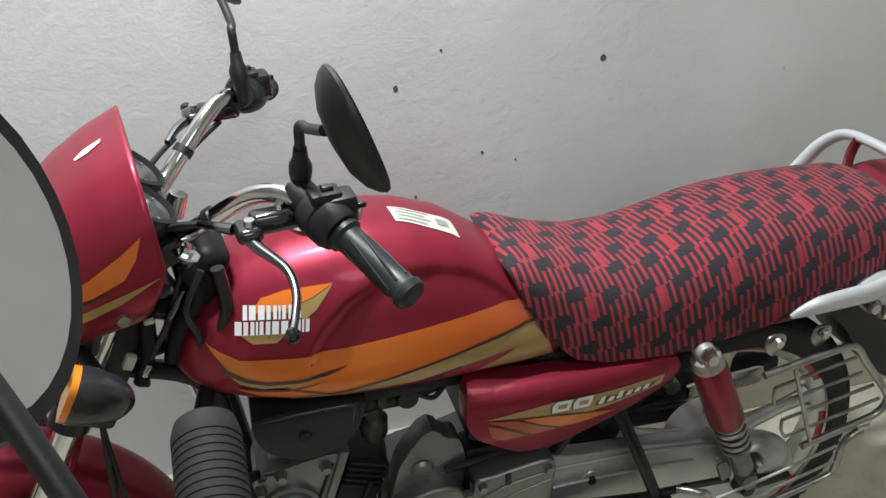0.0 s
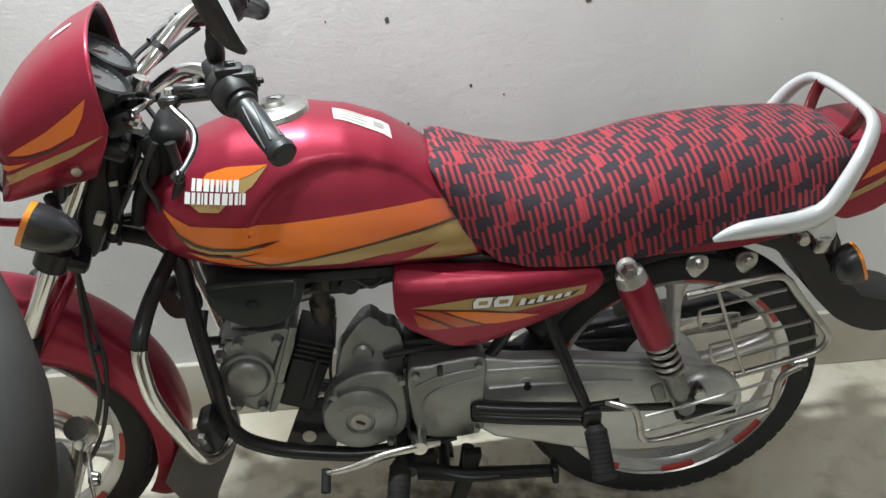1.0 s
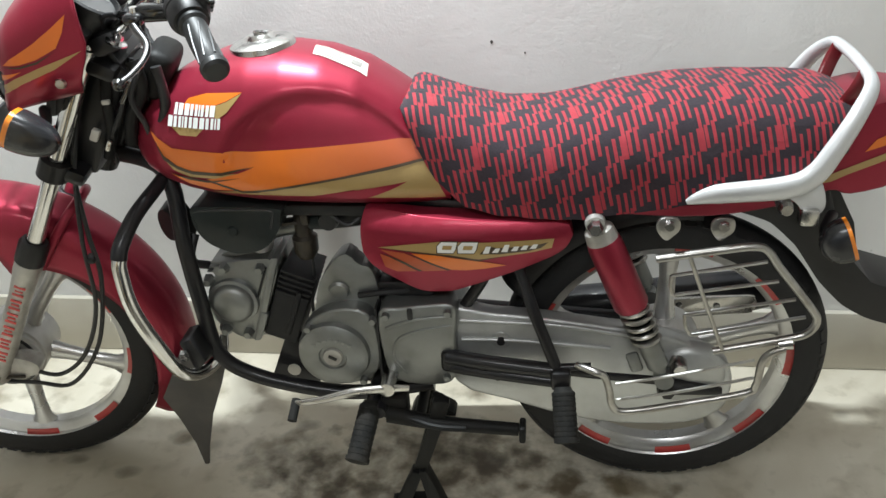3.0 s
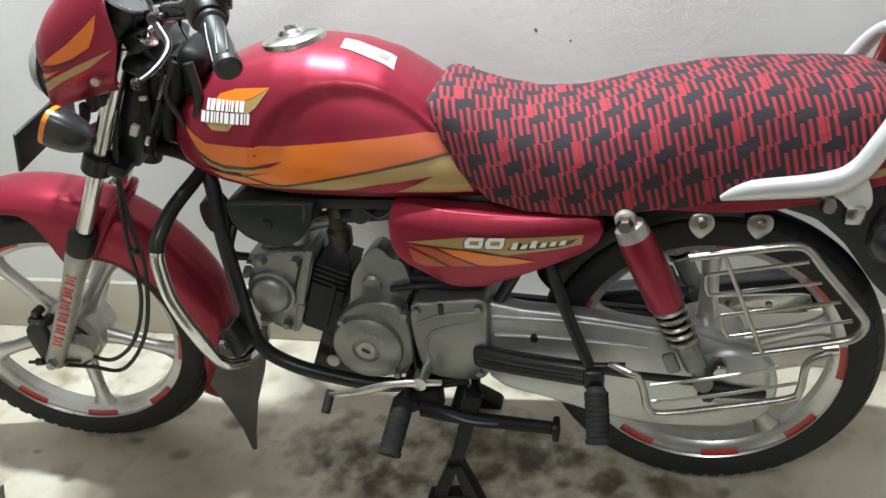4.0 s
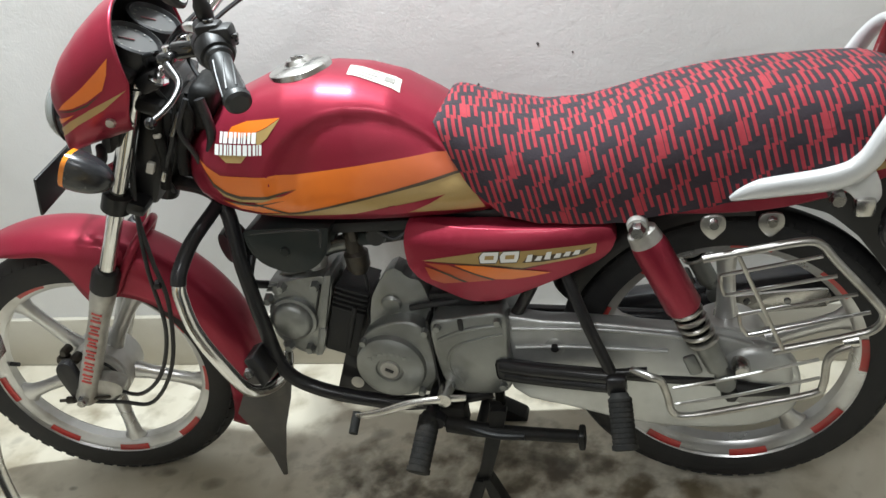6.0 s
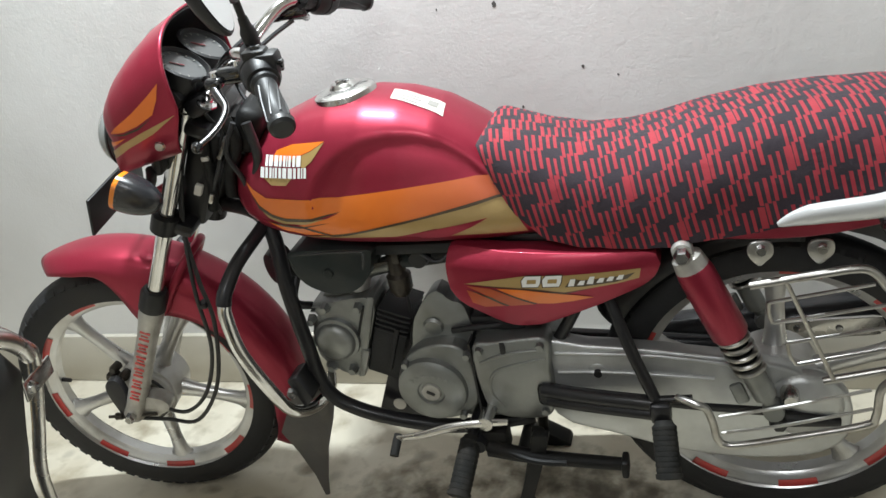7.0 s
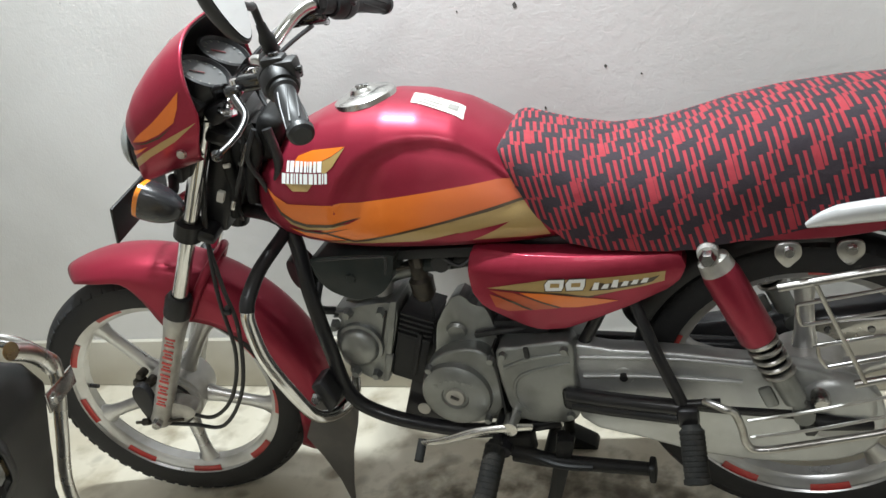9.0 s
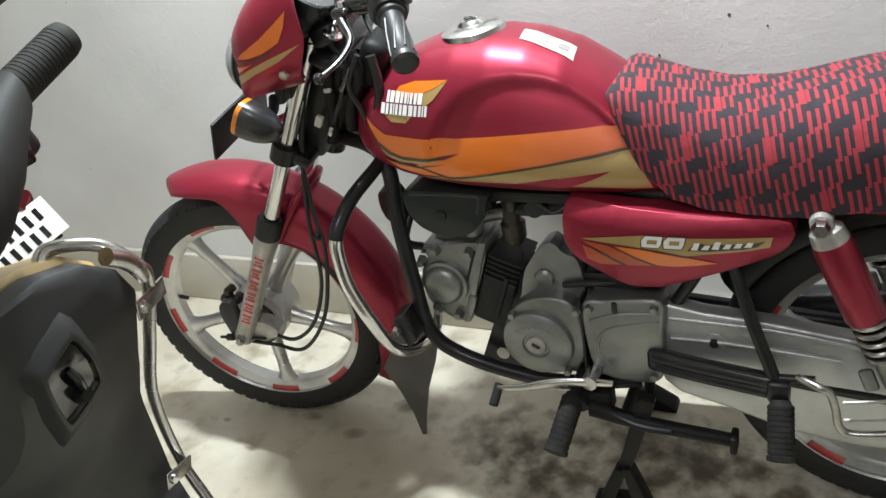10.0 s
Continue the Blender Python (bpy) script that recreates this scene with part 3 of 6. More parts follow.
# front drum plate, brake arm, spindle
fb = lathe([(0.0, -0.072), (0.02, -0.072), (0.026, -0.062), (0.055, -0.06), (0.066, -0.05), (0.066, -0.03)], FW, (0, 1, 0), 32)
plate = fpart("brake_plate", fb, HUBM, None, "cast brake drum plate")
fpart("spindle", tube([FW + Vector((0, -0.13, 0)), FW + Vector((0, 0.13, 0))], 0.008), OLDCHROME)
arm = fpart("brake_arm", slab(round_poly(crisp([(-0.684, 0.392), (-0.668, 0.388), (-0.664, 0.352), (-0.676, 0.318), (-0.678, 0.296), (-0.692, 0.294), (-0.700, 0.330), (-0.704, 0.362), (-0.698, 0.384)], 0.006), 2), -0.104, -0.086, 0.004), BLACK, None, "blackened brake arm")
for x, z, r in ((-0.690, 0.386, 0.010), (-0.704, 0.366, 0.012), (-0.674, 0.366, 0.011), (-0.686, 0.298, 0.011)):
    part("arm_bolt", lathe([(0.0, -0.012), (r * 0.7, -0.012), (r, -0.006), (r, 0.012)], (x, -0.102, z), (0, 1, 0), 10), BOWL, arm)
fpart("adjuster_rod", tube([(-0.725, -0.104, 0.296), (-0.640, -0.104, 0.294), (-0.615, -0.102, 0.292)], 0.0035, 8), BOWL)
fpart("cable_nut", lathe([(0.0, -0.008), (0.008, -0.008), (0.008, 0.008), (0.0, 0.008)], (-0.700, -0.104, 0.296), (1, 0, 0), 8), BOWL)
fpart("speedometer_drive", slab(round_poly(crisp([(-0.652, 0.335), (-0.622, 0.338), (-0.585, 0.322), (-0.582, 0.300), (-0.600, 0.290), (-0.652, 0.292)], 0.008), 2), -0.100, -0.066, 0.006), FORK)
for k in range(3):
    a = radians(20 + 38 * k)
    fpart("plate_rib", box(FW + Vector((0.044 * math.cos(a), -0.062, 0.044 * math.sin(a))), (0.034, 0.008, 0.006), 0.002, m=Matrix.Rotation(-a, 4, "Y")), HUBM)
fpart("drum_seam", lathe([(0.0585, -0.0615), (0.0605, -0.0615), (0.0605, -0.055), (0.0585, -0.055)], FW, (0, 1, 0), 40), PLASTIC)
a = radians(173)
fpart("tyre_valve", tube([FW + Vector((0.232 * math.cos(a), 0.0, 0.232 * math.sin(a))), FW + Vector((0.192 * math.cos(a), -0.004, 0.192 * math.sin(a)))], [0.0055, 0.0045], 10), PLASTIC)

# fork
for side in (-1, 1):
    y = 0.092 * side
    fpart("fork_tube", tube([fork_at(0.32, y), fork_at(0.712, y)], 0.0155, 20), CHROME, None, "chromed fork tube")
    leg = lathe([(0.0, -0.022), (0.018, -0.022), (0.024, -0.010), (0.0215, 0.03), (0.0205, 0.20), (0.0225, 0.24), (0.0245, 0.26), (0.0245, 0.285), (0.021, 0.29)], fork_at(0, y), UPS, 24)
    slider = fpart("fork_slider", leg, FORK, None, "scuffed alloy fork slider")
    fpart("dust_seal", lathe([(0.019, 0.282), (0.0265, 0.284), (0.0265, 0.322), (0.022, 0.33), (0.0165, 0.332)], fork_at(0, y), UPS, 20), PLASTIC, None, "black rubber dust seal")
    fpart("fork_cap", lathe([(0.0, 0.728), (0.009, 0.728), (0.010, 0.72), (0.0155, 0.719), (0.0155, 0.708)], fork_at(0, y), UPS, 12), OLDCHROME)
    fpart("axle_bolt", lathe([(0.0, -0.012), (0.009, -0.012), (0.011, -0.006), (0.011, 0.01)], FW + Vector((0, 0.118 * side, 0)), (0, -side, 0), 6), OLDCHROME)
    # clamps round the tube
    fpart("lower_clamp", lathe([(0.0165, 0.47), (0.027, 0.472), (0.027, 0.506), (0.0165, 0.508)], fork_at(0, y), UPS, 20), BLACK)
# outlined sticker bars on the slider
for k in range(6):
    rk = Matrix.Rotation(RAKE, 4, "Y")
    for du, db, w, h in ((0.0, 0.0, 0.020, 0.0045), (0.009, 0.0, 0.014, 0.0030), (0.018, 0.0, 0.020, 0.0045)):
        fpart("slider_sticker", box(fork_at(0.05 + 0.033 * k + du, -0.1136, db), (w, 0.002, h), 0, m=rk), REFL)
tc = box((0, 0, 0), (0.048, 0.215, 0.027), 0.009, m=Matrix.Rotation(RAKE, 4, "Y"))
tc2 = tc.copy()
bmesh.ops.translate(tc, vec=fork_at(0.49, 0, 0.03), verts=tc.verts)
bmesh.ops.translate(tc2, vec=fork_at(0.695, 0, 0.03), verts=tc2.verts)
fpart("lower_yoke", tc, BLACK)
fpart("top_yoke", tc2, BLACK)
part("head_tube", tube([STEM + UPS * 0.46, STEM + UPS * 0.69], 0.027, 20), BLACK, bike)
fpart("fork_cover", box(fork_at(0.58, 0, 0.035), (0.06, 0.13, 0.2), 0.015, m=Matrix.Rotation(RAKE, 4, "Y")), PLASTIC, None, "black plastic wiring cover")

# front mudguard: an arc over the tyre with side skirts
def mudguard(c, r, a0, a1, half, drop, n=56):
    rings = []
    for i in range(n + 1):
        u = i / n
        a = radians(a0 + (a1 - a0) * u)
        taper = min(1, 0.45 + 0.55 * math.sqrt(min(1.0, u / 0.10)), 0.62 + 3.0 * (1 - u))
        ring = []
        m = 24
        for k in range(m + 1):
            b = -1 + 2 * k / m
            dr = drop(u) * max(0.0, (abs(b) - 0.45) / 0.55) ** 1.5
            y = half * taper * math.copysign(min(1.0, (abs(b) / 0.62)) ** 0.8 * (0.97 + 0.03 * abs(b)), b)
            rr = r + 0.012 - 0.024 * min(1.0, abs(b) / 0.62) ** 2.4 - dr
            ring.append(Vector((c.x + rr * math.cos(a), y, c.z + rr * math.sin(a))))
        rings.append(ring)
    bm = bmesh.new()
    skin(bm, rings, close=False, caps=False)
    return bm


fg = fpart("front_mudguard", mudguard(FW, 0.347, 108, -32, 0.068, lambda u: float(np.interp(u, (0, 0.05, 0.10, 0.157, 0.180, 0.205, 0.248, 0.283, 0.310, 0.372, 0.459, 0.591, 0.732, 1.0), (0.004, 0.008, 0.012, 0.016, 0.028, 0.050, 0.095, 0.120, 0.108, 0.080, 0.064, 0.050, 0.042, 0.035)))), RED, None, "glossy red front mudguard")
thick(fg, 0.003)
fpart("mudguard_stay", tube([fork_at(0.27, -0.075, 0.02), fork_at(0.36, -0.06, 0.03), fork_at(0.40, 0.0, 0.04), fork_at(0.36, 0.06, 0.03), fork_at(0.27, 0.075, 0.02)], 0.009), RED)
flap = slab([(-0.315, 0.30), (-0.26, 0.325), (-0.205, 0.315), (-0.235, 0.24), (-0.275, 0.15), (-0.300, 0.06), (-0.309, 0.012), (-0.318, 0.012), (-0.326, 0.07), (-0.345, 0.14), (-0.365, 0.20)], -0.004, 0.002, 0.0015)
for v in flap.verts:
    wv = v.co.x + 0.30
    v.co.y += -0.055 - 4.0 * wv * wv
part("mud_flap", flap, FLAPM, bike, "grey rubber mud flap with a pointed tip")

# tank
TX = [-0.305, -0.295, -0.275, -0.245, -0.20, -0.14, -0.08, -0.02, 0.04, 0.10, 0.15, 0.20, 0.245]
TTOP = [0.775, 0.800, 0.822, 0.845, 0.868, 0.889, 0.898, 0.899, 0.890, 0.869, 0.836, 0.797, 0.770]
TBOT = [0.735, 0.714, 0.694, 0.678, 0.664, 0.653, 0.646, 0.642, 0.639, 0.638, 0.639, 0.642, 0.646]
TW = [0.040, 0.068, 0.088, 0.106, 0.121, 0.132, 0.137, 0.137, 0.134, 0.129, 0.124, 0.119, 0.112]
AX = [-0.135, -0.116, -0.096, -0.061, -0.017, 0.023, 0.07, 0.113, 0.153, 0.184, 0.205, 0.225]
AZ = [0.715, 0.767, 0.801, 0.833, 0.852, 0.857, 0.852, 0.837, 0.809, 0.778, 0.747, 0.70]


def tank_mesh():
    rings = []
    xs = np.linspace(TX[0], TX[-1], 72)
    for x in xs:
        zt, zb, w = np.interp(x, TX, TTOP), np.interp(x, TX, TBOT), np.interp(x, TX, TW)
        arch = np.interp(x, AX, AZ, left=0.0, right=0.0)
        zm = zb + 0.020 + (zt - zb - 0.020) * 0.36
        ring = []
        m = 84
        for k in range(m):
            a = 2 * math.pi * k / m
            s, cc = math.sin(a), math.cos(a)
            y = w * math.copysign(abs(s) ** 0.72, s)
            z = zm + ((zt - zm) * max(cc, 0) ** 1.05 if cc > 0 else -(zm - zb) * (-cc) ** 0.55)
            if arch > 0 and abs(s) > 0.25:
                depth = max(0.0, min(1.0, (arch - z) / 0.026))
                fade = max(0.0, min(1.0, (x + 0.14) / 0.03)) * max(0.0, min(1.0, (z - 0.70) / 0.07))
                y -= math.copysign(0.0125, s) * (depth * depth * (3 - 2 * depth)) * fade
            ring.append((x, y, z))
        rings.append(ring)
    bm = bmesh.new()
    skin(bm, rings)
    return bm


tank = part("fuel_tank", tank_mesh(), RED, bike, "glossy red fuel tank", angle=60)
TB = tree_of(tank)


def on_tank(name, poly, material, label="", lift=0.0012):
    return part(name, decal(poly, TB, lift), material, tank, label)


on_tank("stripe", [(-0.250, 0.785), (-0.235, 0.774), (-0.209, 0.761), (-0.136, 0.755), (-0.072, 0.758), (0.01, 0.762), (0.088, 0.766), (0.164, 0.769), (0.200, 0.770), (0.212, 0.739), (0.146, 0.725), (0.077, 0.714), (-0.005, 0.701), (-0.07, 0.690), (-0.096, 0.688), (-0.13, 0.700), (-0.156, 0.710), (-0.103, 0.720), (-0.069, 0.732), (-0.126, 0.7215), (-0.179, 0.7215), (-0.205, 0.729), (-0.228, 0.743)], FADE, "orange swoosh decal")
on_tank("stripe", [(-0.230, 0.740), (-0.205, 0.7255), (-0.179, 0.7188), (-0.126, 0.7188), (-0.095, 0.722), (-0.14, 0.7125), (-0.185, 0.712), (-0.215, 0.722)], GOLD, "gold swoosh decal", 0.0016)
on_tank("stripe", [(-0.222, 0.714), (-0.19, 0.709), (-0.155, 0.7055), (-0.10, 0.690), (-0.15, 0.689), (-0.19, 0.697)], ORANGE, "", 0.0016)
on_tank("stripe", [(-0.156, 0.683), (-0.096, 0.6865), (-0.07, 0.6885), (-0.005, 0.6995), (0.077, 0.7125), (0.146, 0.7235), (0.212, 0.7375), (0.238, 0.671), (0.103, 0.674), (0.177, 0.703), (0.092, 0.692), (0.02, 0.680)], GOLD, "gold wedge decal")
on_tank("stripe", [(0.060, 0.6855), (0.092, 0.691), (0.135, 0.6965), (0.178, 0.7035), (0.150, 0.690), (0.125, 0.680), (0.104, 0.673), (0.060, 0.673)], RED, "red gap in the gold stripe", 0.0020)
on_tank("pinstripe", [(-0.16, 0.7125), (-0.13, 0.702), (-0.096, 0.6893), (-0.07, 0.6918), (-0.005, 0.7028), (0.077, 0.7158), (0.146, 0.7268), (0.212, 0.7405), (0.212, 0.7365), (0.146, 0.7228), (0.077, 0.7118), (-0.005, 0.6988), (-0.07, 0.6878), (-0.098, 0.6855), (-0.133, 0.6985)], DKLINE, "", 0.002)
on_tank("pinstripe", [(-0.241, 0.769), (-0.228, 0.745), (-0.205, 0.731), (-0.179, 0.7236), (-0.126, 0.7236), (-0.068, 0.7340), (-0.126, 0.7180), (-0.179, 0.7175), (-0.206, 0.7245), (-0.231, 0.738)], DKLINE, "", 0.002)
on_tank("pinstripe", [(-0.225, 0.7155), (-0.19, 0.711), (-0.155, 0.7070), (-0.095, 0.7140), (-0.155, 0.7035), (-0.19, 0.7065)], DKLINE, "", 0.002)
on_tank("badge_flash", [(-0.188, 0.822), (-0.172, 0.839), (-0.14, 0.848), (-0.078, 0.851), (-0.105, 0.838), (-0.145, 0.825)], ORANGE, "orange flash behind the badge")
on_tank("badge_flash", [(-0.145, 0.824), (-0.105, 0.837), (-0.078, 0.850), (-0.104, 0.822), (-0.12, 0.812)], GOLD)
on_tank("badge_flash", [(-0.205, 0.797), (-0.19, 0.784), (-0.160, 0.784), (-0.145, 0.797)], GOLD)
for x0, z0, n, w in ((-0.198, 0.8150, 4, 0.0190), (-0.211, 0.7965, 5, 0.0194)):
    # plain white bars where the maker's lettering stands
    for k in range(n):
        xa, wk = x0 + w * k, w - 0.0030
        for lo, hi in (((0.0, 0.30), (0.42, 0.58), (0.70, 1.0)), ((0.0, 0.34), (0.48, 1.0)), ((0.0, 0.52), (0.66, 1.0)))[(k + n) % 3]:
            p, q = xa + wk * lo, xa + wk * hi
            on_tank("badge_bar", [(p, z0), (q, z0), (q + 0.0028, z0 + 0.0165), (p + 0.0028, z0 + 0.0165)], WHITE, "", 0.0024)
# filler cap
capc = Vector((-0.07, 0.0, 0.896))
cap = part("filler_cap", lathe([(0.0, 0.020), (0.020, 0.020), (0.023, 0.017), (0.026, 0.013), (0.048, 0.009), (0.054, 0.005), (0.056, -0.004), (0.050, -0.012)], capc, (-0.1, 0, 1), 40), OLDCHROME, tank, "chromed round filler cap")
part("cap_lock", box(capc + Vector((0, 0, 0.0215)), (0.026, 0.010, 0.006), 0.003), CHROME, cap)
# paper label on top of the tank
down = tree_of(tank)


def top_film(poly, material, parent, name, lift):
    b2 = bmesh.new()
    b2.faces.new([b2.verts.new((x, y, 0)) for x, y in poly])
    bmesh.ops.triangulate(b2, faces=b2.faces)
    for _ in range(4):
        bmesh.ops.subdivide_edges(b2, edges=[e for e in b2.edges if e.calc_length() > 0.015], cuts=1)
        bmesh.ops.triangulate(b2, faces=b2.faces)
    for v in b2.verts:
        h = down.ray_cast(Vector((v.co.x, v.co.y, 2)), Vector((0, 0, -1)))
        v.co = h[0] + h[1] * lift if h[0] is not None else Vector((v.co.x, v.co.y, 0.88))
    return part(name, b2, material, parent)


top_film([(0.020, 0.002), (0.108, -0.012), (0.112, -0.052), (0.024, -0.038)], PAPER, tank, "paper_label", 0.0012)
for k in range(4):
    top_film([(0.03 + 0.0, -0.004 - 0.009 * k), (0.075 - 0.006 * (k % 2), -0.011 - 0.009 * k), (0.075 - 0.006 * (k % 2), -0.014 - 0.009 * k), (0.03, -0.007 - 0.009 * k)], PRINT, tank, "label_print", 0.0020)
top_film([(0.084, -0.02), (0.1, -0.022), (0.1, -0.038), (0.084, -0.036)], PRINT, tank, "label_print", 0.0020)

# seat
SX = [0.168, 0.176, 0.19, 0.22, 0.27, 0.33, 0.40, 0.46, 0.52, 0.60, 0.68, 0.76, 0.82, 0.855, 0.872]
STOP = [0.816, 0.827, 0.829, 0.821, 0.804, 0.790, 0.790, 0.801, 0.816, 0.828, 0.831, 0.831, 0.828, 0.815, 0.798]
SBOT = [0.815, 0.800, 0.768, 0.708, 0.660, 0.646, 0.643, 0.644, 0.655, 0.667, 0.680, 0.697, 0.720, 0.745, 0.770]
SW = [0.085, 0.098, 0.108, 0.118, 0.126, 0.131, 0.134, 0.136, 0.137, 0.137, 0.134, 0.127, 0.116, 0.100, 0.075]


def seat_mesh():
    bm = bmesh.new()
    uvl = bm.loops.layers.uv.new("UVMap")
    rings, vv = [], []
    xs = np.concatenate([np.linspace(0.168, 0.2, 6)[:-1], np.linspace(0.2, 0.84, 56)[:-1], np.linspace(0.84, 0.872, 6)])
    m = 36
    for x in xs:
        zt, zb, w = np.interp(x, SX, STOP), np.interp(x, SX, SBOT), np.interp(x, SX, SW)
        ring = []
        for k in range(m + 1):
            a = -math.pi * 0.5 + math.pi * k / m
            s, cc = math.sin(a), math.cos(a)
            y = w * math.copysign(abs(s) ** 0.62, s)
            z = zb + (zt - zb) * cc ** 0.62
            z += 0.0015 * noise.noise(Vector((x * 22, y * 22, z * 22)))
            y += 0.0025 * noise.noise(Vector((x * 14, y * 9 + 5, z * 20)))
            if abs(s) > 0.995:
                z += 0.003 * noise.noise(Vector((x * 30, 3, 1)))
            ring.append(Vector((x, y, z)))
        rings.append(ring)
        d = [0.0]
        for p, q in zip(ring, ring[1:]):
            d.append(d[-1] + (q - p).length)
        mid = d[m // 2]
        vv.append([t - mid for t in d])
    vs = [[bm.verts.new(p) for p in r] for r in rings]
    for i in range(len(vs) - 1):
        for k in range(m):
            fc = bm.faces.new((vs[i][k], vs[i][k + 1], vs[i + 1][k + 1], vs[i + 1][k]))
            for lp, (a, b) in zip(fc.loops, ((i, k), (i, k + 1), (i + 1, k + 1), (i + 1, k))):
                lp[uvl].uv = (xs[a], vv[a][b])
        fc = bm.faces.new((vs[i][m], vs[i][0], vs[i + 1][0], vs[i + 1][m]))
    for r in (vs[0], vs[-1][::-1]):
        fc = bm.faces.new(r)
        for lp in fc.loops:
            lp[uvl].uv = (lp.vert.co.y, lp.vert.co.z)
    return bm


seat = part("seat", seat_mesh(), SEATM, bike, "long padded seat in a red and black patterned cloth cover", angle=70)

# side cover
cover_poly = round_poly(crisp([(0.100, 0.654), (0.093, 0.597), (0.100, 0.566), (0.142, 0.530), (0.190, 0.496), (0.242, 0.497), (0.345, 0.540), (0.422, 0.577), (0.443, 0.604), (0.444, 0.626), (0.432, 0.636), (0.33, 0.640), (0.2, 0.646)]), 2)


def side_cover(sign):
    bm = slab(cover_poly, 0.095, 0.132, 0.010, 3)
    for _ in range(4):
        bmesh.ops.triangulate(bm, faces=[f for f in bm.faces if len(f.verts) > 4])
        bmesh.ops.subdivide_edges(bm, edges=[e for e in bm.edges if e.calc_length() > 0.022], cuts=1)
        bmesh.ops.triangulate(bm, faces=bm.faces)
    for v in bm.verts:
        if v.co.y > 0.11:
            # bulged flank above a soft crease, below it the panel turns in under the engine
            v.co.y += 0.016 * max(0, 1 - ((v.co.x - 0.26) / 0.19) ** 2)
            fold = 0.556 + 0.045 * (v.co.x - 0.14) / 0.28
            v.co.y -= 0.34 * max(0.0, fold - v.co.z)
            v.co.y -= 0.010 * max(0.0, (v.co.z - 0.622) / 0.02) ** 2
        v.co.y *= sign
    return bm


cover = part("side_cover", side_cover(-1), RED, bike, "red side cover with gold and orange flash", angle=50)
part("side_cover", side_cover(1), RED, bike, angle=50)
CB = tree_of(cover)


def on_cover(name, poly, material, label="", lift=0.0012):
    return part(name, decal(poly, CB, lift, cell=0.01), material, cover, label)


on_cover("cover_flash", [(0.123, 0.592), (0.178, 0.601), (0.227, 0.608), (0.295, 0.607), (0.414, 0.611), (0.410, 0.593), (0.384, 0.587), (0.338, 0.581), (0.291, 0.575), (0.245, 0.583), (0.198, 0.587)], GOLD)
on_cover("cover_flash", [(0.179, 0.584), (0.223, 0.582), (0.272, 0.574), (0.303, 0.568), (0.336, 0.559), (0.301, 0.553), (0.269, 0.550), (0.244, 0.552), (0.211, 0.568)], ORANGE, "orange flash")
on_cover("cover_flash", [(0.127, 0.588), (0.168, 0.584), (0.203, 0.569), (0.237, 0.550), (0.197, 0.548), (0.169, 0.566)], RUST, "dark orange flash")
on_cover("cover_flash", [(0.126, 0.580), (0.151, 0.572), (0.171, 0.560), (0.187, 0.548), (0.153, 0.546), (0.133, 0.556)], RUST)
on_cover("pinstripe", [(0.123, 0.592), (0.198, 0.587), (0.245, 0.583), (0.291, 0.575), (0.338, 0.581), (0.291, 0.572), (0.245, 0.580), (0.198, 0.5845)], DKLINE, "", 0.0018)
on_cover("pinstripe", [(0.166, 0.587), (0.210, 0.569), (0.243, 0.552), (0.238, 0.5505), (0.204, 0.568)], DKLINE, "", 0.0018)
on_cover("pinstripe", [(0.127, 0.583), (0.169, 0.567), (0.196, 0.549), (0.190, 0.548), (0.166, 0.563)], DKLINE, "", 0.0018)
for x0, x1 in ((0.224, 0.254), (0.258, 0.288)):
    for grow, material, lift in ((0.0018, DKLINE, 0.0019), (0.0, WHITE, 0.0025)):
        on_cover("model_badge", [(x0 - grow, 0.588 - grow), (x1 - 0.004, 0.588 - grow), (x1 + grow, 0.595), (x1 + 0.003 + grow, 0.608 + grow), (x0 + 0.007, 0.608 + grow), (x0 - grow, 0.600)], material, "", lift)
    on_cover("model_badge", [(x0 + 0.008, 0.5945), (x1 - 0.007, 0.5945), (x1 - 0.005, 0.602), (x0 + 0.010, 0.602)], GOLD, "", 0.0031)
on_cover("model_badge", [(0.293, 0.5855), (0.324, 0.5855), (0.372, 0.5895), (0.392, 0.594), (0.405, 0.605), (0.380, 0.600), (0.322, 0.597), (0.306, 0.601)], DKLINE, "", 0.0018)
for k in range(6):
    x0 = 0.298 + 0.0152 * k
    h = 0.013 if k in (0, 2) else 0.008
    on_cover("model_badge", [(x0, 0.5875 + 0.0014 * k), (x0 + 0.010, 0.5875 + 0.0014 * k), (x0 + 0.014, 0.5875 + h + 0.0014 * k), (x0 + 0.006, 0.5875 + h + 0.0014 * k)], WHITE, "", 0.0025)

# frame
def bpart(name, bm, material, label="", **k):
    return part(name, bm, material, bike, label, **k)


HEADP = STEM + UPS * 0.5
for s in (-1, 1):
    bpart("down_tube", tube([HEADP + Vector((0.01, 0.01 * s, -0.01)), (-0.262, 0.055 * s, 0.69), (-0.242, 0.085 * s, 0.56), (-0.229, 0.097 * s, 0.445), (-0.214, 0.10 * s, 0.338), (-0.156, 0.10 * s, 0.289), (-0.046, 0.10 * s, 0.260), (0.056, 0.095 * s, 0.250), (0.19, 0.075 * s, 0.262)], 0.0145, 14), BLACK, "black frame down tube")
bpart("backbone_tube", tube([HEADP + UPS * 0.1, (-0.15, 0, 0.74), (0.10, 0, 0.66), (0.20, 0, 0.56), (0.22, 0, 0.36)], 0.022, 14), BLACK)
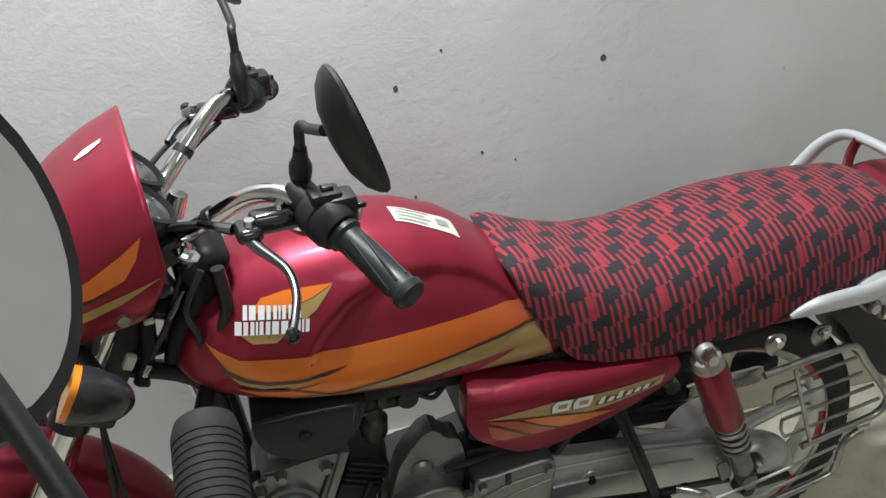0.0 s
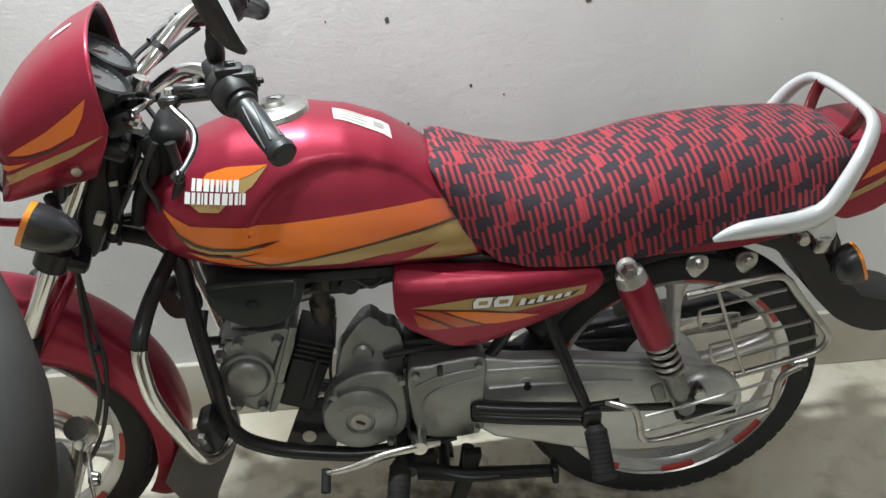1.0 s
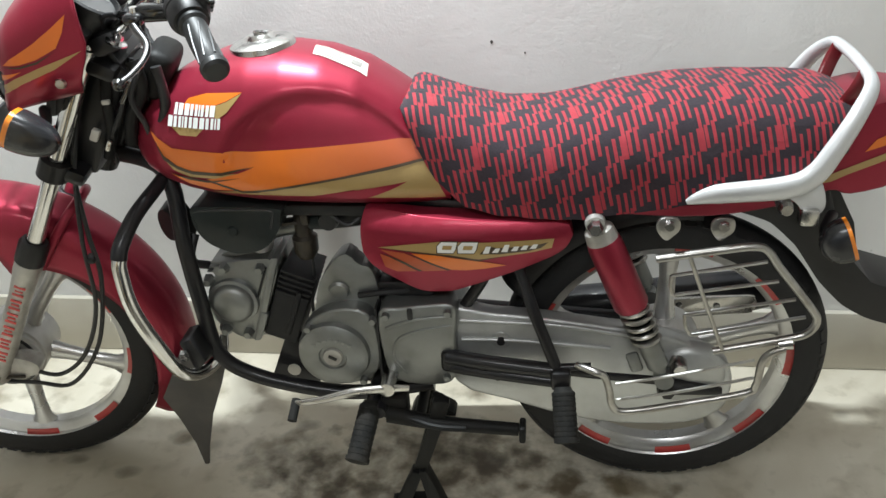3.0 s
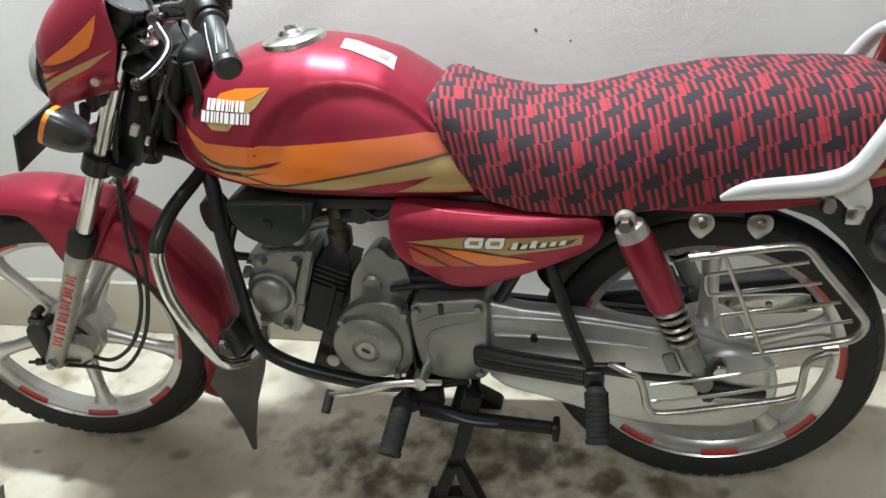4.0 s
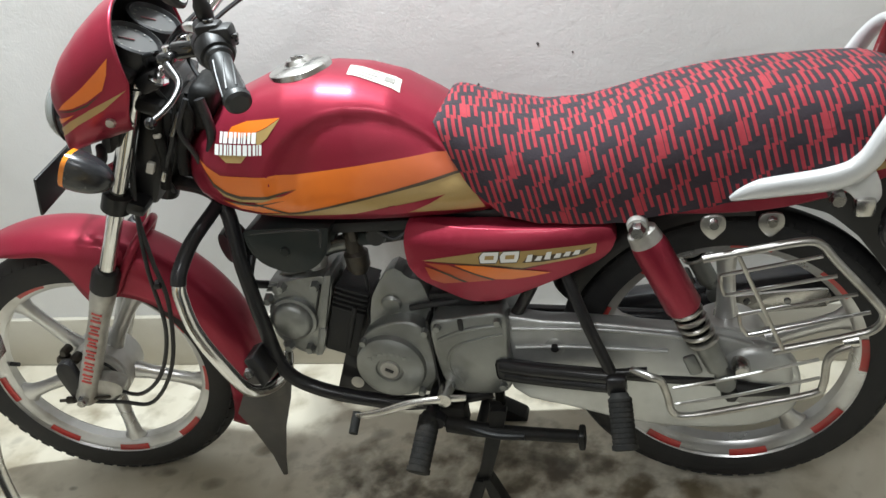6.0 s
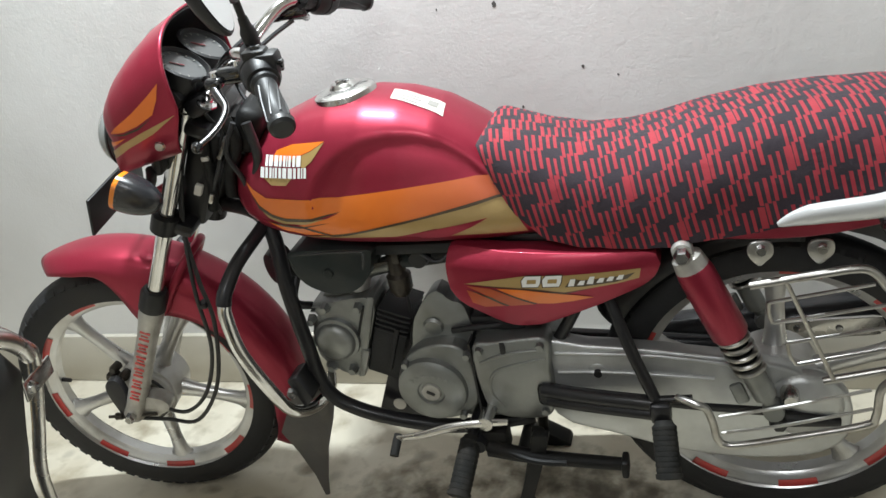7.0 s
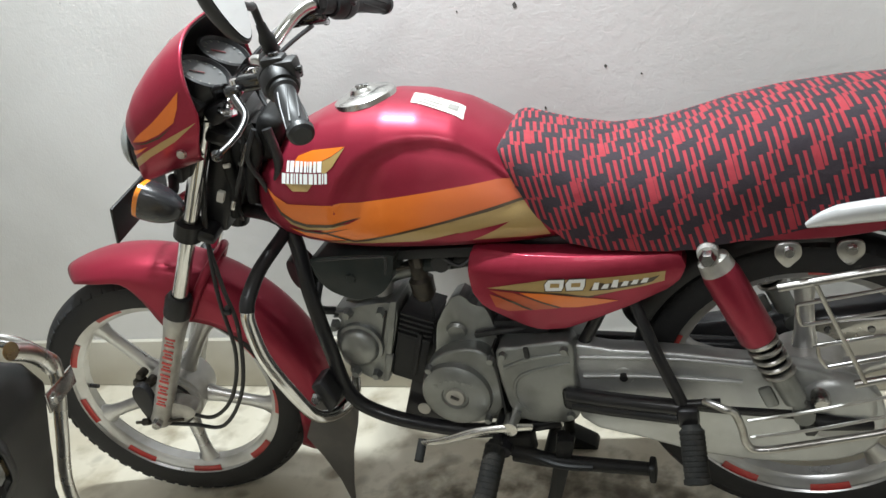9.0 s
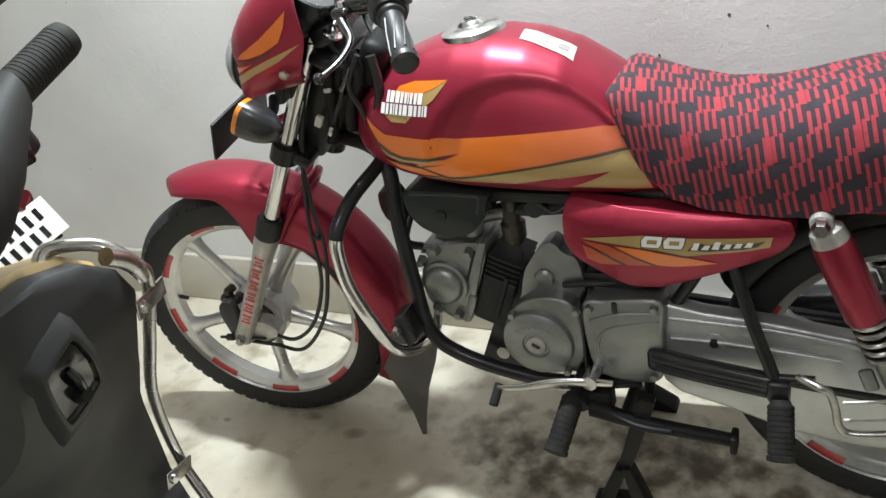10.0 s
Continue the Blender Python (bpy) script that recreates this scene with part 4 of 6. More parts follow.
for s in (-1, 1):
    bpart("rear_subframe", tube([(0.12, 0.07 * s, 0.655), (0.35, 0.09 * s, 0.645), (0.60, 0.095 * s, 0.662), (0.80, 0.09 * s, 0.69)], 0.012), BLACK)
    bpart("seat_stay", tube([(0.36, 0.09 * s, 0.645), (0.29, 0.09 * s, 0.50), (0.23, 0.08 * s, 0.40)], 0.011), BLACK)
    bpart("swing_arm", tube([(0.20, 0.085 * s, 0.335), (0.45, 0.088 * s, 0.315), (0.635, 0.09 * s, 0.302)], 0.017, 12, flat=1.0), BLACK)
bpart("engine_plate", slab([(-0.088, 0.36), (-0.045, 0.36), (-0.02, 0.30), (-0.04, 0.235), (-0.136, 0.243)], -0.064, -0.058, 0.001), BLACK)
bpart("engine_plate_hole", lathe([(0.0, 0), (0.013, 0), (0.013, 0.002), (0.0, 0.002)], (-0.084, -0.0665, 0.275), (0, 1, 0), 20), SKIRT)
# crash guard
for s in (-1, 1):
    bpart("crash_guard", tube([(-0.2975, 0.190 * s, 0.622), (-0.302, 0.201 * s, 0.600), (-0.305, 0.205 * s, 0.57), (-0.300, 0.205 * s, 0.50), (-0.278, 0.195 * s, 0.42), (-0.255, 0.175 * s, 0.345), (-0.235, 0.13 * s, 0.315), (-0.215, 0.09 * s, 0.325), (-0.22, 0.06 * s, 0.345)], 0.0125, 16), CHROME, "chromed leg guard bar")
    bpart("guard_arm", tube([(-0.258, 0.055 * s, 0.690), (-0.268, 0.085 * s, 0.676), (-0.285, 0.150 * s, 0.652), (-0.2985, 0.192 * s, 0.618), (-0.303, 0.202 * s, 0.597)], [0.0125, 0.0125, 0.013, 0.0137, 0.0137], 14), BLACK)
    bpart("guard_plate", slab([(-0.262, 0.395), (-0.238, 0.405), (-0.215, 0.355), (-0.238, 0.328)], min(0.10 * s, 0.155 * s), max(0.10 * s, 0.155 * s), 0.006), PLASTIC)
bpart("guard_bolt", lathe([(0.0, -0.012), (0.009, -0.011), (0.011, 0.0)], (-0.252, -0.157, 0.372), (0, 1, 0), 6), OLDCHROME)

# engine
bpart("cylinder_head", slab(round_poly(crisp([(-0.190, 0.510), (-0.160, 0.522), (-0.086, 0.530), (-0.080, 0.505), (-0.140, 0.352), (-0.173, 0.354), (-0.221, 0.395), (-0.223, 0.455)]), 2), -0.075, 0.06, 0.010, 3), ALLOY, "grey cast cylinder head")
bpart("head_cover", lathe([(0.0, -0.022), (0.030, -0.021), (0.038, -0.014), (0.040, -0.006), (0.046, -0.004), (0.047, 0.006)], (-0.172, -0.080, 0.440), (0, 1, 0), 28), ALLOY)
for k, (dx, dz) in enumerate(((-0.046, 0.048), (0.056, 0.075), (0.012, -0.066), (-0.03, -0.060), (-0.012, 0.075))):
    bpart("head_bolt", lathe([(0.0, -0.012), (0.007, -0.012), (0.009, -0.004), (0.012, 0.006)], (-0.168 + dx, -0.078, 0.435 + dz), (0, 1, 0), 6), ALLOY)
for k in range(3):
    bpart("head_fin", box((-0.165, -0.01, 0.5 + 0.009 * k), (0.10 - 0.01 * k, 0.13, 0.0035), 0.001), ALLOY)
bpart("rocker_cover", slab(round_poly([(-0.205, 0.495), (-0.19, 0.525), (-0.15, 0.535), (-0.125, 0.525), (-0.12, 0.50)], 3), -0.05, 0.05, 0.008, 2), ALLOY)
bpart("tappet_cap", lathe([(0.0, 0.014), (0.012, 0.014), (0.017, 0.008), (0.018, -0.01)], (-0.165, -0.02, 0.53), (-0.2, -0.1, 1), 6), ALLOY)
bpart("inlet_flange", box((-0.122, -0.03, 0.52), (0.03, 0.05, 0.016), 0.004), ALLOY)
bpart("head_edge", slab([(-0.088, 0.534), (-0.074, 0.533), (-0.134, 0.354), (-0.148, 0.352)], -0.082, 0.07, 0.003), ALLOY)
bpart("exhaust_flange", box((-0.185, -0.01, 0.355), (0.05, 0.07, 0.022), 0.006), ALLOY)
bpart("head_boss", box((-0.125, -0.078, 0.395), (0.016, 0.014, 0.05), 0.005, m=Matrix.Rotation(radians(21), 4, "Y")), ALLOY)
bpart("head_seam", box((-0.118, -0.077, 0.470), (0.004, 0.006, 0.09), 0.001, m=Matrix.Rotation(radians(21), 4, "Y")), ENGBLK)
for k, (bx, bz) in enumerate(((-0.195, 0.50), (-0.222, 0.43), (-0.205, 0.375))):
    bpart("head_lug", lathe([(0.0, -0.010), (0.009, -0.009), (0.011, 0.0), (0.011, 0.02)], (bx, -0.066, bz), (0, 1, 0), 14), ALLOY)
bpart("inlet_neck", lathe([(0.015, 0.0), (0.019, 0.004), (0.015, 0.02), (0.015, 0.05)], (-0.118, -0.035, 0.52), (0.35, 0, 0.94), 16), HUBM)
bpart("spark_plug_cap", tube([(-0.215, -0.06, 0.505), (-0.235, -0.085, 0.53), (-0.23, -0.06, 0.57)], 0.008), PLASTIC)
TILTC = Matrix.Rotation(radians(21), 4, "Y")
cyl = Vector((-0.070, -0.030, 0.428))
bpart("cylinder", box(cyl, (0.058, 0.080, 0.148), 0.006, m=TILTC), ENGBLK, "black finned cylinder")
for k in range(5):
    off = TILTC.to_3x3() @ Vector((0, 0, 0.070 - 0.0112 * k))
    bpart("cooling_fin", box(cyl + off, (0.066, 0.094, 0.0045), 0.0015, m=TILTC), ENGBLK)
off = TILTC.to_3x3() @ Vector((0, 0, -0.028))
bpart("cylinder_base", box(cyl + off, (0.066, 0.092, 0.104), 0.006, m=TILTC), ENGBLK)
bpart("cylinder_boss", box(cyl + TILTC.to_3x3() @ Vector((0.012, -0.046, -0.01)), (0.010, 0.012, 0.10), 0.003, m=TILTC), ENGBLK)
bpart("crankcase", slab(round_poly([(-0.025, 0.33), (-0.018, 0.415), (0.02, 0.440), (0.10, 0.450), (0.16, 0.465), (0.24, 0.455), (0.25, 0.36), (0.22, 0.285), (0.10, 0.262), (0.02, 0.280)], 3), -0.085, 0.05, 0.012, 3), ALLOY, "grey cast alloy crankcase")
bpart("starter_cover", slab(round_poly(crisp([(-0.016, 0.430), (-0.002, 0.490), (0.009, 0.508), (0.021, 0.526), (0.044, 0.552), (0.062, 0.550), (0.072, 0.530), (0.096, 0.526), (0.106, 0.480), (0.104, 0.430)], 0.008), 2), -0.094, -0.052, 0.007, 2), ALLOY)
bpart("magneto_housing", slab(round_poly([(-0.048, 0.366), (-0.02, 0.428), (0.03, 0.455), (0.085, 0.450), (0.104, 0.40), (0.098, 0.325), (0.04, 0.290), (-0.02, 0.306)], 4), -0.125, -0.08, 0.008, 3), ALLOY, "rounded magneto cover")
mc = Vector((0.020, -0.128, 0.363))
mag = bpart("magneto_cover", lathe([(0.0, -0.010), (0.024, -0.010), (0.026, -0.014), (0.056, -0.012), (0.064, -0.007), (0.067, 0.004), (0.067, 0.02)], mc, (0, 1, 0), 48), ALLOY, "round dull alloy cover")
part("cover_screw", lathe([(0.0, -0.004), (0.017, -0.004), (0.019, 0.0), (0.019, 0.006)], mc + Vector((0, -0.0105, 0)), (0, 1, 0), 28), FORK, mag)
part("screw_slot", box(mc + Vector((0, -0.0155, 0)), (0.016, 0.002, 0.005), 0, m=Matrix.Rotation(0.5, 4, "Y")), PLASTIC, mag)
for k in range(7):
    part("cast_mark", box(mc + Vector((-0.033 + 0.011 * k, -0.0125, 0.036 - 0.0012 * (k - 3) ** 2)), (0.008, 0.002, 0.007), 0.0005), ALLOY, mag)
bpart("gear_cover", slab(round_poly([(0.108, 0.452), (0.145, 0.462), (0.195, 0.470), (0.245, 0.468), (0.243, 0.40), (0.240, 0.315), (0.20, 0.296), (0.13, 0.305), (0.110, 0.36)], 3), -0.128, -0.08, 0.009, 3), ALLOY, "ribbed alloy gearbox cover")
bpart("cover_rib", tube([(0.120, -0.1275, 0.420), (0.17, -0.1285, 0.440), (0.238, -0.1275, 0.448)], 0.0035), ALLOY)
bpart("cover_rib", tube([(0.150, -0.1265, 0.322), (0.130, -0.1275, 0.360), (0.150, -0.1280, 0.405), (0.238, -0.1270, 0.430)], 0.0030), ALLOY)
# black block standing for the shade in the bar's notch, which isn't cut
bpart("notch_dark_block", box((0.234, -0.1285, 0.354), (0.036, 0.012, 0.044), 0.009), PLASTIC)
bpart("breather_block", box((0.155, -0.07, 0.482), (0.10, 0.05, 0.03), 0.006), PLASTIC)
bpart("wiring_loom", tube([(0.07, -0.098, 0.470), (0.115, -0.102, 0.480), (0.16, -0.09, 0.48), (0.20, -0.07, 0.49)], 0.006, 8), CABLE)
bpart("cover_slot", box((0.165, -0.129, 0.452), (0.010, 0.006, 0.024), 0.003), PLASTIC)
for x, z in ((0.122, 0.448), (0.232, 0.458), (0.225, 0.318), (0.128, 0.318), (-0.022, 0.418), (0.098, 0.438), (0.07, 0.305)):
    bpart("case_bolt", lathe([(0.0, -0.010), (0.006, -0.010), (0.0075, -0.004), (0.0075, 0.004)], (x, -0.128, z), (0, 1, 0), 8), ALLOY)
bpart("gasket_gap", slab([(0.102, 0.46), (0.106, 0.46), (0.106, 0.30), (0.102, 0.30)], -0.127, -0.08), PLASTIC)
bpart("oil_boss", lathe([(0.0, -0.005), (0.016, -0.004), (0.020, 0.002)], (0.034, -0.095, 0.476), (0, 1, 0.2), 24), ALLOY)
# intake, carburettor, air box, side box
bpart("air_box", slab(round_poly(crisp([(-0.206, 0.646), (-0.212, 0.620), (-0.192, 0.577), (-0.140, 0.553), (-0.088, 0.563), (-0.060, 0.594), (-0.046, 0.644)], 0.012), 3), -0.104, 0.03, 0.009, 3), GREYPL, "dark grey plastic air box")
bpart("box_edge", tube([(-0.202, -0.101, 0.638), (-0.130, -0.103, 0.641), (-0.070, -0.103, 0.640), (-0.064, -0.103, 0.630), (-0.070, -0.103, 0.606)], 0.0030), GLOSSPL)
bpart("box_screw", lathe([(0.0, -0.003), (0.008, -0.003), (0.010, 0.001)], (-0.138, -0.105, 0.600), (0, 1, 0), 14), GREYPL)
bpart("inlet_pipe", tube([(-0.13, -0.02, 0.50), (-0.125, -0.03, 0.54), (-0.09, -0.03, 0.565), (-0.04, -0.03, 0.575)], 0.016), ALLOY)
bpart("carburettor", lathe([(0.0, -0.028), (0.016, -0.028), (0.022, -0.016), (0.023, 0.012), (0.016, 0.018), (0.016, 0.055), (0.012, 0.062), (0.0, 0.062)], (-0.030, -0.048, 0.549), (0, 0, 1), 24), BOWL, "oily brown-black carburettor")
bpart("carburettor_body", box((-0.008, -0.04, 0.592), (0.07, 0.036, 0.030), 0.008), GREYPL)
bpart("fuel_tap", box((-0.018, -0.070, 0.614), (0.015, 0.016, 0.034), 0.005), BOWL)
bpart("fuel_tap_lever", box((-0.040, -0.09, 0.608), (0.028, 0.005, 0.006), 0.002, m=Matrix.Rotation(radians(-8), 4, "Y")), BOWL)
bpart("carburettor_cap", lathe([(0.0, -0.012), (0.016, -0.011), (0.019, 0.0), (0.019, 0.012)], (0.022, -0.062, 0.602), (0, 1, 0), 20), PLASTIC)
bpart("choke_cable", tube([(0.03, -0.07, 0.615), (0.06, -0.075, 0.60), (0.09, -0.06, 0.615), (0.12, -0.05, 0.62)], 0.004, 8), CABLE)
bpart("under_tank_bracket", box((0.03, -0.02, 0.628), (0.20, 0.12, 0.022), 0.006), ENGBLK)
bpart("intake_hose", tube([(0.02, -0.03, 0.59), (0.06, -0.03, 0.595), (0.11, -0.02, 0.60)], 0.020), PLASTIC)
bpart("drain_hose", tube([(-0.02, -0.055, 0.53), (-0.018, -0.06, 0.49), (-0.03, -0.06, 0.42), (-0.03, -0.055, 0.33)], 0.003), CABLE)
bpart("battery_box", slab([(0.11, 0.51), (0.12, 0.63), (0.30, 0.63), (0.34, 0.56), (0.30, 0.52), (0.20, 0.47)], -0.09, 0.09, 0.008), PLASTIC)
bpart("horn", lathe([(0.0, -0.02), (0.038, -0.018), (0.042, 0.0), (0.03, 0.02), (0.0, 0.022)], (-0.275, -0.03, 0.58), (-0.6, -0.8, 0), 24), PLASTIC)
# exhaust
bpart("exhaust_pipe", tube([(-0.19, 0.0, 0.37), (-0.25, 0.04, 0.34), (-0.23, 0.09, 0.27), (-0.1, 0.13, 0.235), (0.2, 0.15, 0.235), (0.35, 0.16, 0.26)], 0.016, 16), OLDCHROME)
bpart("silencer", lathe([(0.016, 0.0), (0.028, 0.03), (0.042, 0.10), (0.044, 0.45), (0.034, 0.52), (0.014, 0.525), (0.012, 0.50)], (0.34, 0.17, 0.27), (0.97, 0, 0.12), 28), BLACK, "black silencer with a chromed shield")
shield = bpart("heat_shield", slab(round_poly(crisp([(0.638, 0.338), (0.645, 0.302), (0.800, 0.308), (0.815, 0.330), (0.800, 0.350)], 0.008), 2), 0.115, 0.124, 0.003, 2), OLDCHROME, "chromed heat shield")
for x in (0.662, 0.735):
    part("shield_screw", lathe([(0.0, -0.004), (0.006, -0.003), (0.007, 0.002)], (x, 0.114, 0.325), (0, 1, 0), 10), DKSTEEL, shield)

# chain case
case_poly = round_poly([(0.225, 0.440), (0.306, 0.439), (0.403, 0.431), (0.498, 0.418), (0.582, 0.406), (0.683, 0.370), (0.722, 0.338), (0.731, 0.289), (0.715, 0.238), (0.655, 0.206), (0.539, 0.200), (0.438, 0.215), (0.337, 0.246), (0.236, 0.288)], 3)
case = bpart("chain_case", slab(case_poly, -0.103, -0.068, 0.010, 3), CASE, "long silver pressed-steel chain case")
case_ridge = part("case_ridge", tube([(0.252, -0.104, 0.384), (0.336, -0.106, 0.386), (0.448, -0.106, 0.379), (0.515, -0.104, 0.372)], 0.0045), CASE, case)
part("case_ridge", tube([(0.25, -0.1025, 0.424), (0.42, -0.1045, 0.419), (0.575, -0.103, 0.396)], 0.0045), CASE, case)
for x, z in ((0.322, 0.384), (0.315, 0.305), (0.245, 0.34)):
    part("rubber_plug", lathe([(0.0, -0.007), (0.007, -0.006), (0.009, 0.0)], (x, -0.105, z), (0, 1, 0), 16), PLASTIC, case)
part("plug_boss", lathe([(0.0, -0.003), (0.016, -0.002), (0.020, 0.003)], (0.322, -0.1035, 0.384), (0, 1, 0), 20), CASE, case)
part("case_end", lathe([(0.0, -0.018), (0.05, -0.014), (0.062, -0.004), (0.066, 0.01)], (0.655, -0.100, 0.318), (0, 1, 0), 36), CASE, case)
bpart("rear_spindle", lathe([(0.0, -0.034), (0.010, -0.034), (0.015, -0.026), (0.016, 0.02)], (0.632, -0.105, 0.352), (0, 1, 0), 16), OLDCHROME)
bpart("rear_spindle_nut", lathe([(0.0, -0.03), (0.012, -0.03), (0.016, -0.018), (0.016, 0.02)], (0.615, -0.11, 0.302), (0, 1, 0), 6), PLASTIC)
bpart("chain_adjuster", tube([(0.60, -0.118, 0.305), (0.64, -0.118, 0.303), (0.71, -0.118, 0.297)], [0.016, 0.015, 0.007]), PLASTIC)

# rear shocks
for s in (-1, 1):
    y = 0.135 * s
    top, bot = Vector((0.478, y, 0.640)), Vector((0.606, y, 0.335))
    d = (bot - top).normalized()
    L0 = (bot - top).length
    bpart("shock_cover", lathe([(0.016, 0.03), (0.027, 0.034), (0.029, 0.045), (0.030, 0.165), (0.0265, 0.172), (0.016, 0.172)], top, d, 28), RED, "red shock absorber cover")
    bpart("shock_body", lathe([(0.0, 0.17), (0.012, 0.17), (0.012, 0.235), (0.019, 0.236), (0.019, 0.30), (0.012, 0.305), (0.010, L0)], top, d, 20), ALLOY)
    q = d.cross(Vector((0, 1, 0))).normalized()
    coil = [top + d * (0.165 + 0.078 * i / 60) + (q * math.cos(i * 2 * math.pi / 12) + Vector((0, 1, 0)) * math.sin(i * 2 * math.pi / 12)) * 0.0225 for i in range(61)]
    bpart("spring", tube(coil, 0.0046, 8, n=2), GUARDM, "chromed coil spring")
    bpart("damper_sleeve", lathe([(0.012, 0.166), (0.0175, 0.167), (0.0175, 0.240), (0.012, 0.241)], top, d, 20), STANDM)
    bpart("top_eye", lathe([(0.009, -0.014), (0.015, -0.014), (0.017, 0.0), (0.015, 0.014), (0.009, 0.014)], top, (0, 1, 0), 20), FORK)
    bpart("top_cap", lathe([(0.012, 0.005), (0.024, 0.014), (0.027, 0.035), (0.014, 0.038)], top, d, 24), FORK)
    bpart("top_bolt", lathe([(0.0, -0.012), (0.010, -0.012), (0.013, -0.004), (0.013, 0.03)], top + Vector((0, 0.020 * s, 0)), (0, -s, 0), 6), OLDCHROME)
    bpart("bottom_eye", lathe([(0.0, -0.014), (0.016, -0.014), (0.018, 0.0), (0.016, 0.014), (0.0, 0.014)], bot, (0, 1, 0), 20), ALLOY)
    bpart("shock_hook", box(bot + Vector((-0.052, 0.004 * s, 0.035)), (0.022, 0.01, 0.042), 0.006, m=Matrix.Rotation(radians(-20), 4, "Y")), ALLOY)

# chrome guard grid beside the rear wheel
gy = -0.168
guard = bpart("wheel_guard", tube([(0.573, gy, 0.592), (0.663, gy, 0.608), (0.718, gy, 0.616), (0.741, gy, 0.608), (0.762, gy, 0.579), (0.819, gy, 0.506), (0.831, gy, 0.482), (0.821, gy, 0.459), (0.790, gy, 0.446), (0.676, gy, 0.418)], 0.0065, 12), GUARDM, "chromed saree guard grid")
for (x0, z0), (x1, z1) in (((0.599, 0.562), (0.742, 0.590)), ((0.604, 0.526), (0.763, 0.555)), ((0.625, 0.489), (0.793, 0.522)), ((0.638, 0.449), (0.813, 0.489))):
    part("guard_bar", tube([(x0, gy, z0), (x1, gy, z1)], 0.0030, 8), GUARDM, guard)
part("guard_bar", tube([(0.624, gy - 0.004, 0.598), (0.657, gy - 0.004, 0.510), (0.690, gy - 0.004, 0.424)], 0.0034, 8), GUARDM, guard)
part("guard_bar", tube([(0.599, gy, 0.562), (0.599, gy, 0.543), (0.604, gy, 0.526)], 0.0030, 8), GUARDM, guard)
part("guard_bar", tube([(0.625, gy, 0.489), (0.628, gy, 0.467), (0.638, gy, 0.449)], 0.0030, 8), GUARDM, guard)
ly = -0.175
low = bpart("wheel_guard", tube([(0.455, ly + 0.02, 0.372), (0.484, ly, 0.374), (0.501, ly, 0.365), (0.511, ly, 0.335), (0.518, ly, 0.301), (0.542, ly, 0.290), (0.632, ly, 0.310), (0.735, ly, 0.338), (0.751, ly, 0.357), (0.755, ly, 0.402), (0.766, ly, 0.421), (0.788, ly, 0.432)], 0.0065, 12), GUARDM, "lower chromed guard loop")
part("guard_bar", tube([(0.521, ly, 0.349), (0.62, ly, 0.372), (0.743, ly, 0.407)], 0.0028, 8), FORK, low)
part("guard_bar", tube([(0.523, ly, 0.315), (0.62, ly, 0.335), (0.746, ly, 0.371)], 0.0028, 8), FORK, low)
part("guard_clip", lathe([(0.0, -0.012), (0.010, -0.01), (0.012, 0.012), (0.0, 0.012)], (0.787, gy, 0.437), (1, 0, 0.2), 14), OLDCHROME, low)
for x in (0.590, 0.672):
    br = bpart("guard_bracket", slab(round_poly([(x - 0.019, 0.640), (x - 0.014, 0.659), (x + 0.013, 0.659), (x + 0.017, 0.640), (x + 0.008, 0.628), (x - 0.004, 0.620)], 3), gy + 0.008, gy + 0.014, 0.002), GUARDM, "dull metal guard bracket")
    part("bracket_bolt", lathe([(0.0, -0.008), (0.007, -0.008), (0.009, 0.0)], (x, gy + 0.006, 0.649), (0, 1, 0), 8), OLDCHROME, br)

# footrest carrier, pegs, shifter, stands
bpart("footrest_carrier", tube([(0.226, -0.128, 0.364), (0.30, -0.138, 0.359), (0.42, -0.150, 0.354)], 0.014, 12), BLACK)
bpart("footrest_carrier", tube([(0.232, -0.125, 0.340), (0.30, -0.135, 0.336), (0.42, -0.150, 0.332)], 0.012, 12), BLACK)
bpart("footrest_stay", tube([(0.355, -0.105, 0.535), (0.385, -0.135, 0.455), (0.424, -0.152, 0.350), (0.428, -0.16, 0.325)], 0.0105, 12), BLACK)
bpart("carrier_tail", tube([(0.42, -0.150, 0.362), (0.48, -0.150, 0.366)], 0.007), BLACK)
bpart("carrier_bracket", box((0.428, -0.158, 0.345), (0.035, 0.03, 0.04), 0.008), BLACK)


def peg(base, tip, r):
    b, t = Vector(base), Vector(tip)
    d = (t - b).normalized()
    L1 = (t - b).length
    prof = [(0.0, 0.0), (r * 0.7, 0.0), (r * 0.8, 0.006)]
    n = 9
    for k in range(n):
        a = 0.01 + (L1 - 0.02) * k / n
        st = (L1 - 0.02) / n
        prof += [(r, a), (r, a + st * 0.6), (r * 0.97, a + st * 0.65), (r * 0.97, a + st * 0.98)]
    prof += [(r * 1.08, L1 - 0.010), (r * 1.08, L1 - 0.002), (r * 0.8, L1), (0.0, L1)]
    return lathe(prof, b, d, 20)


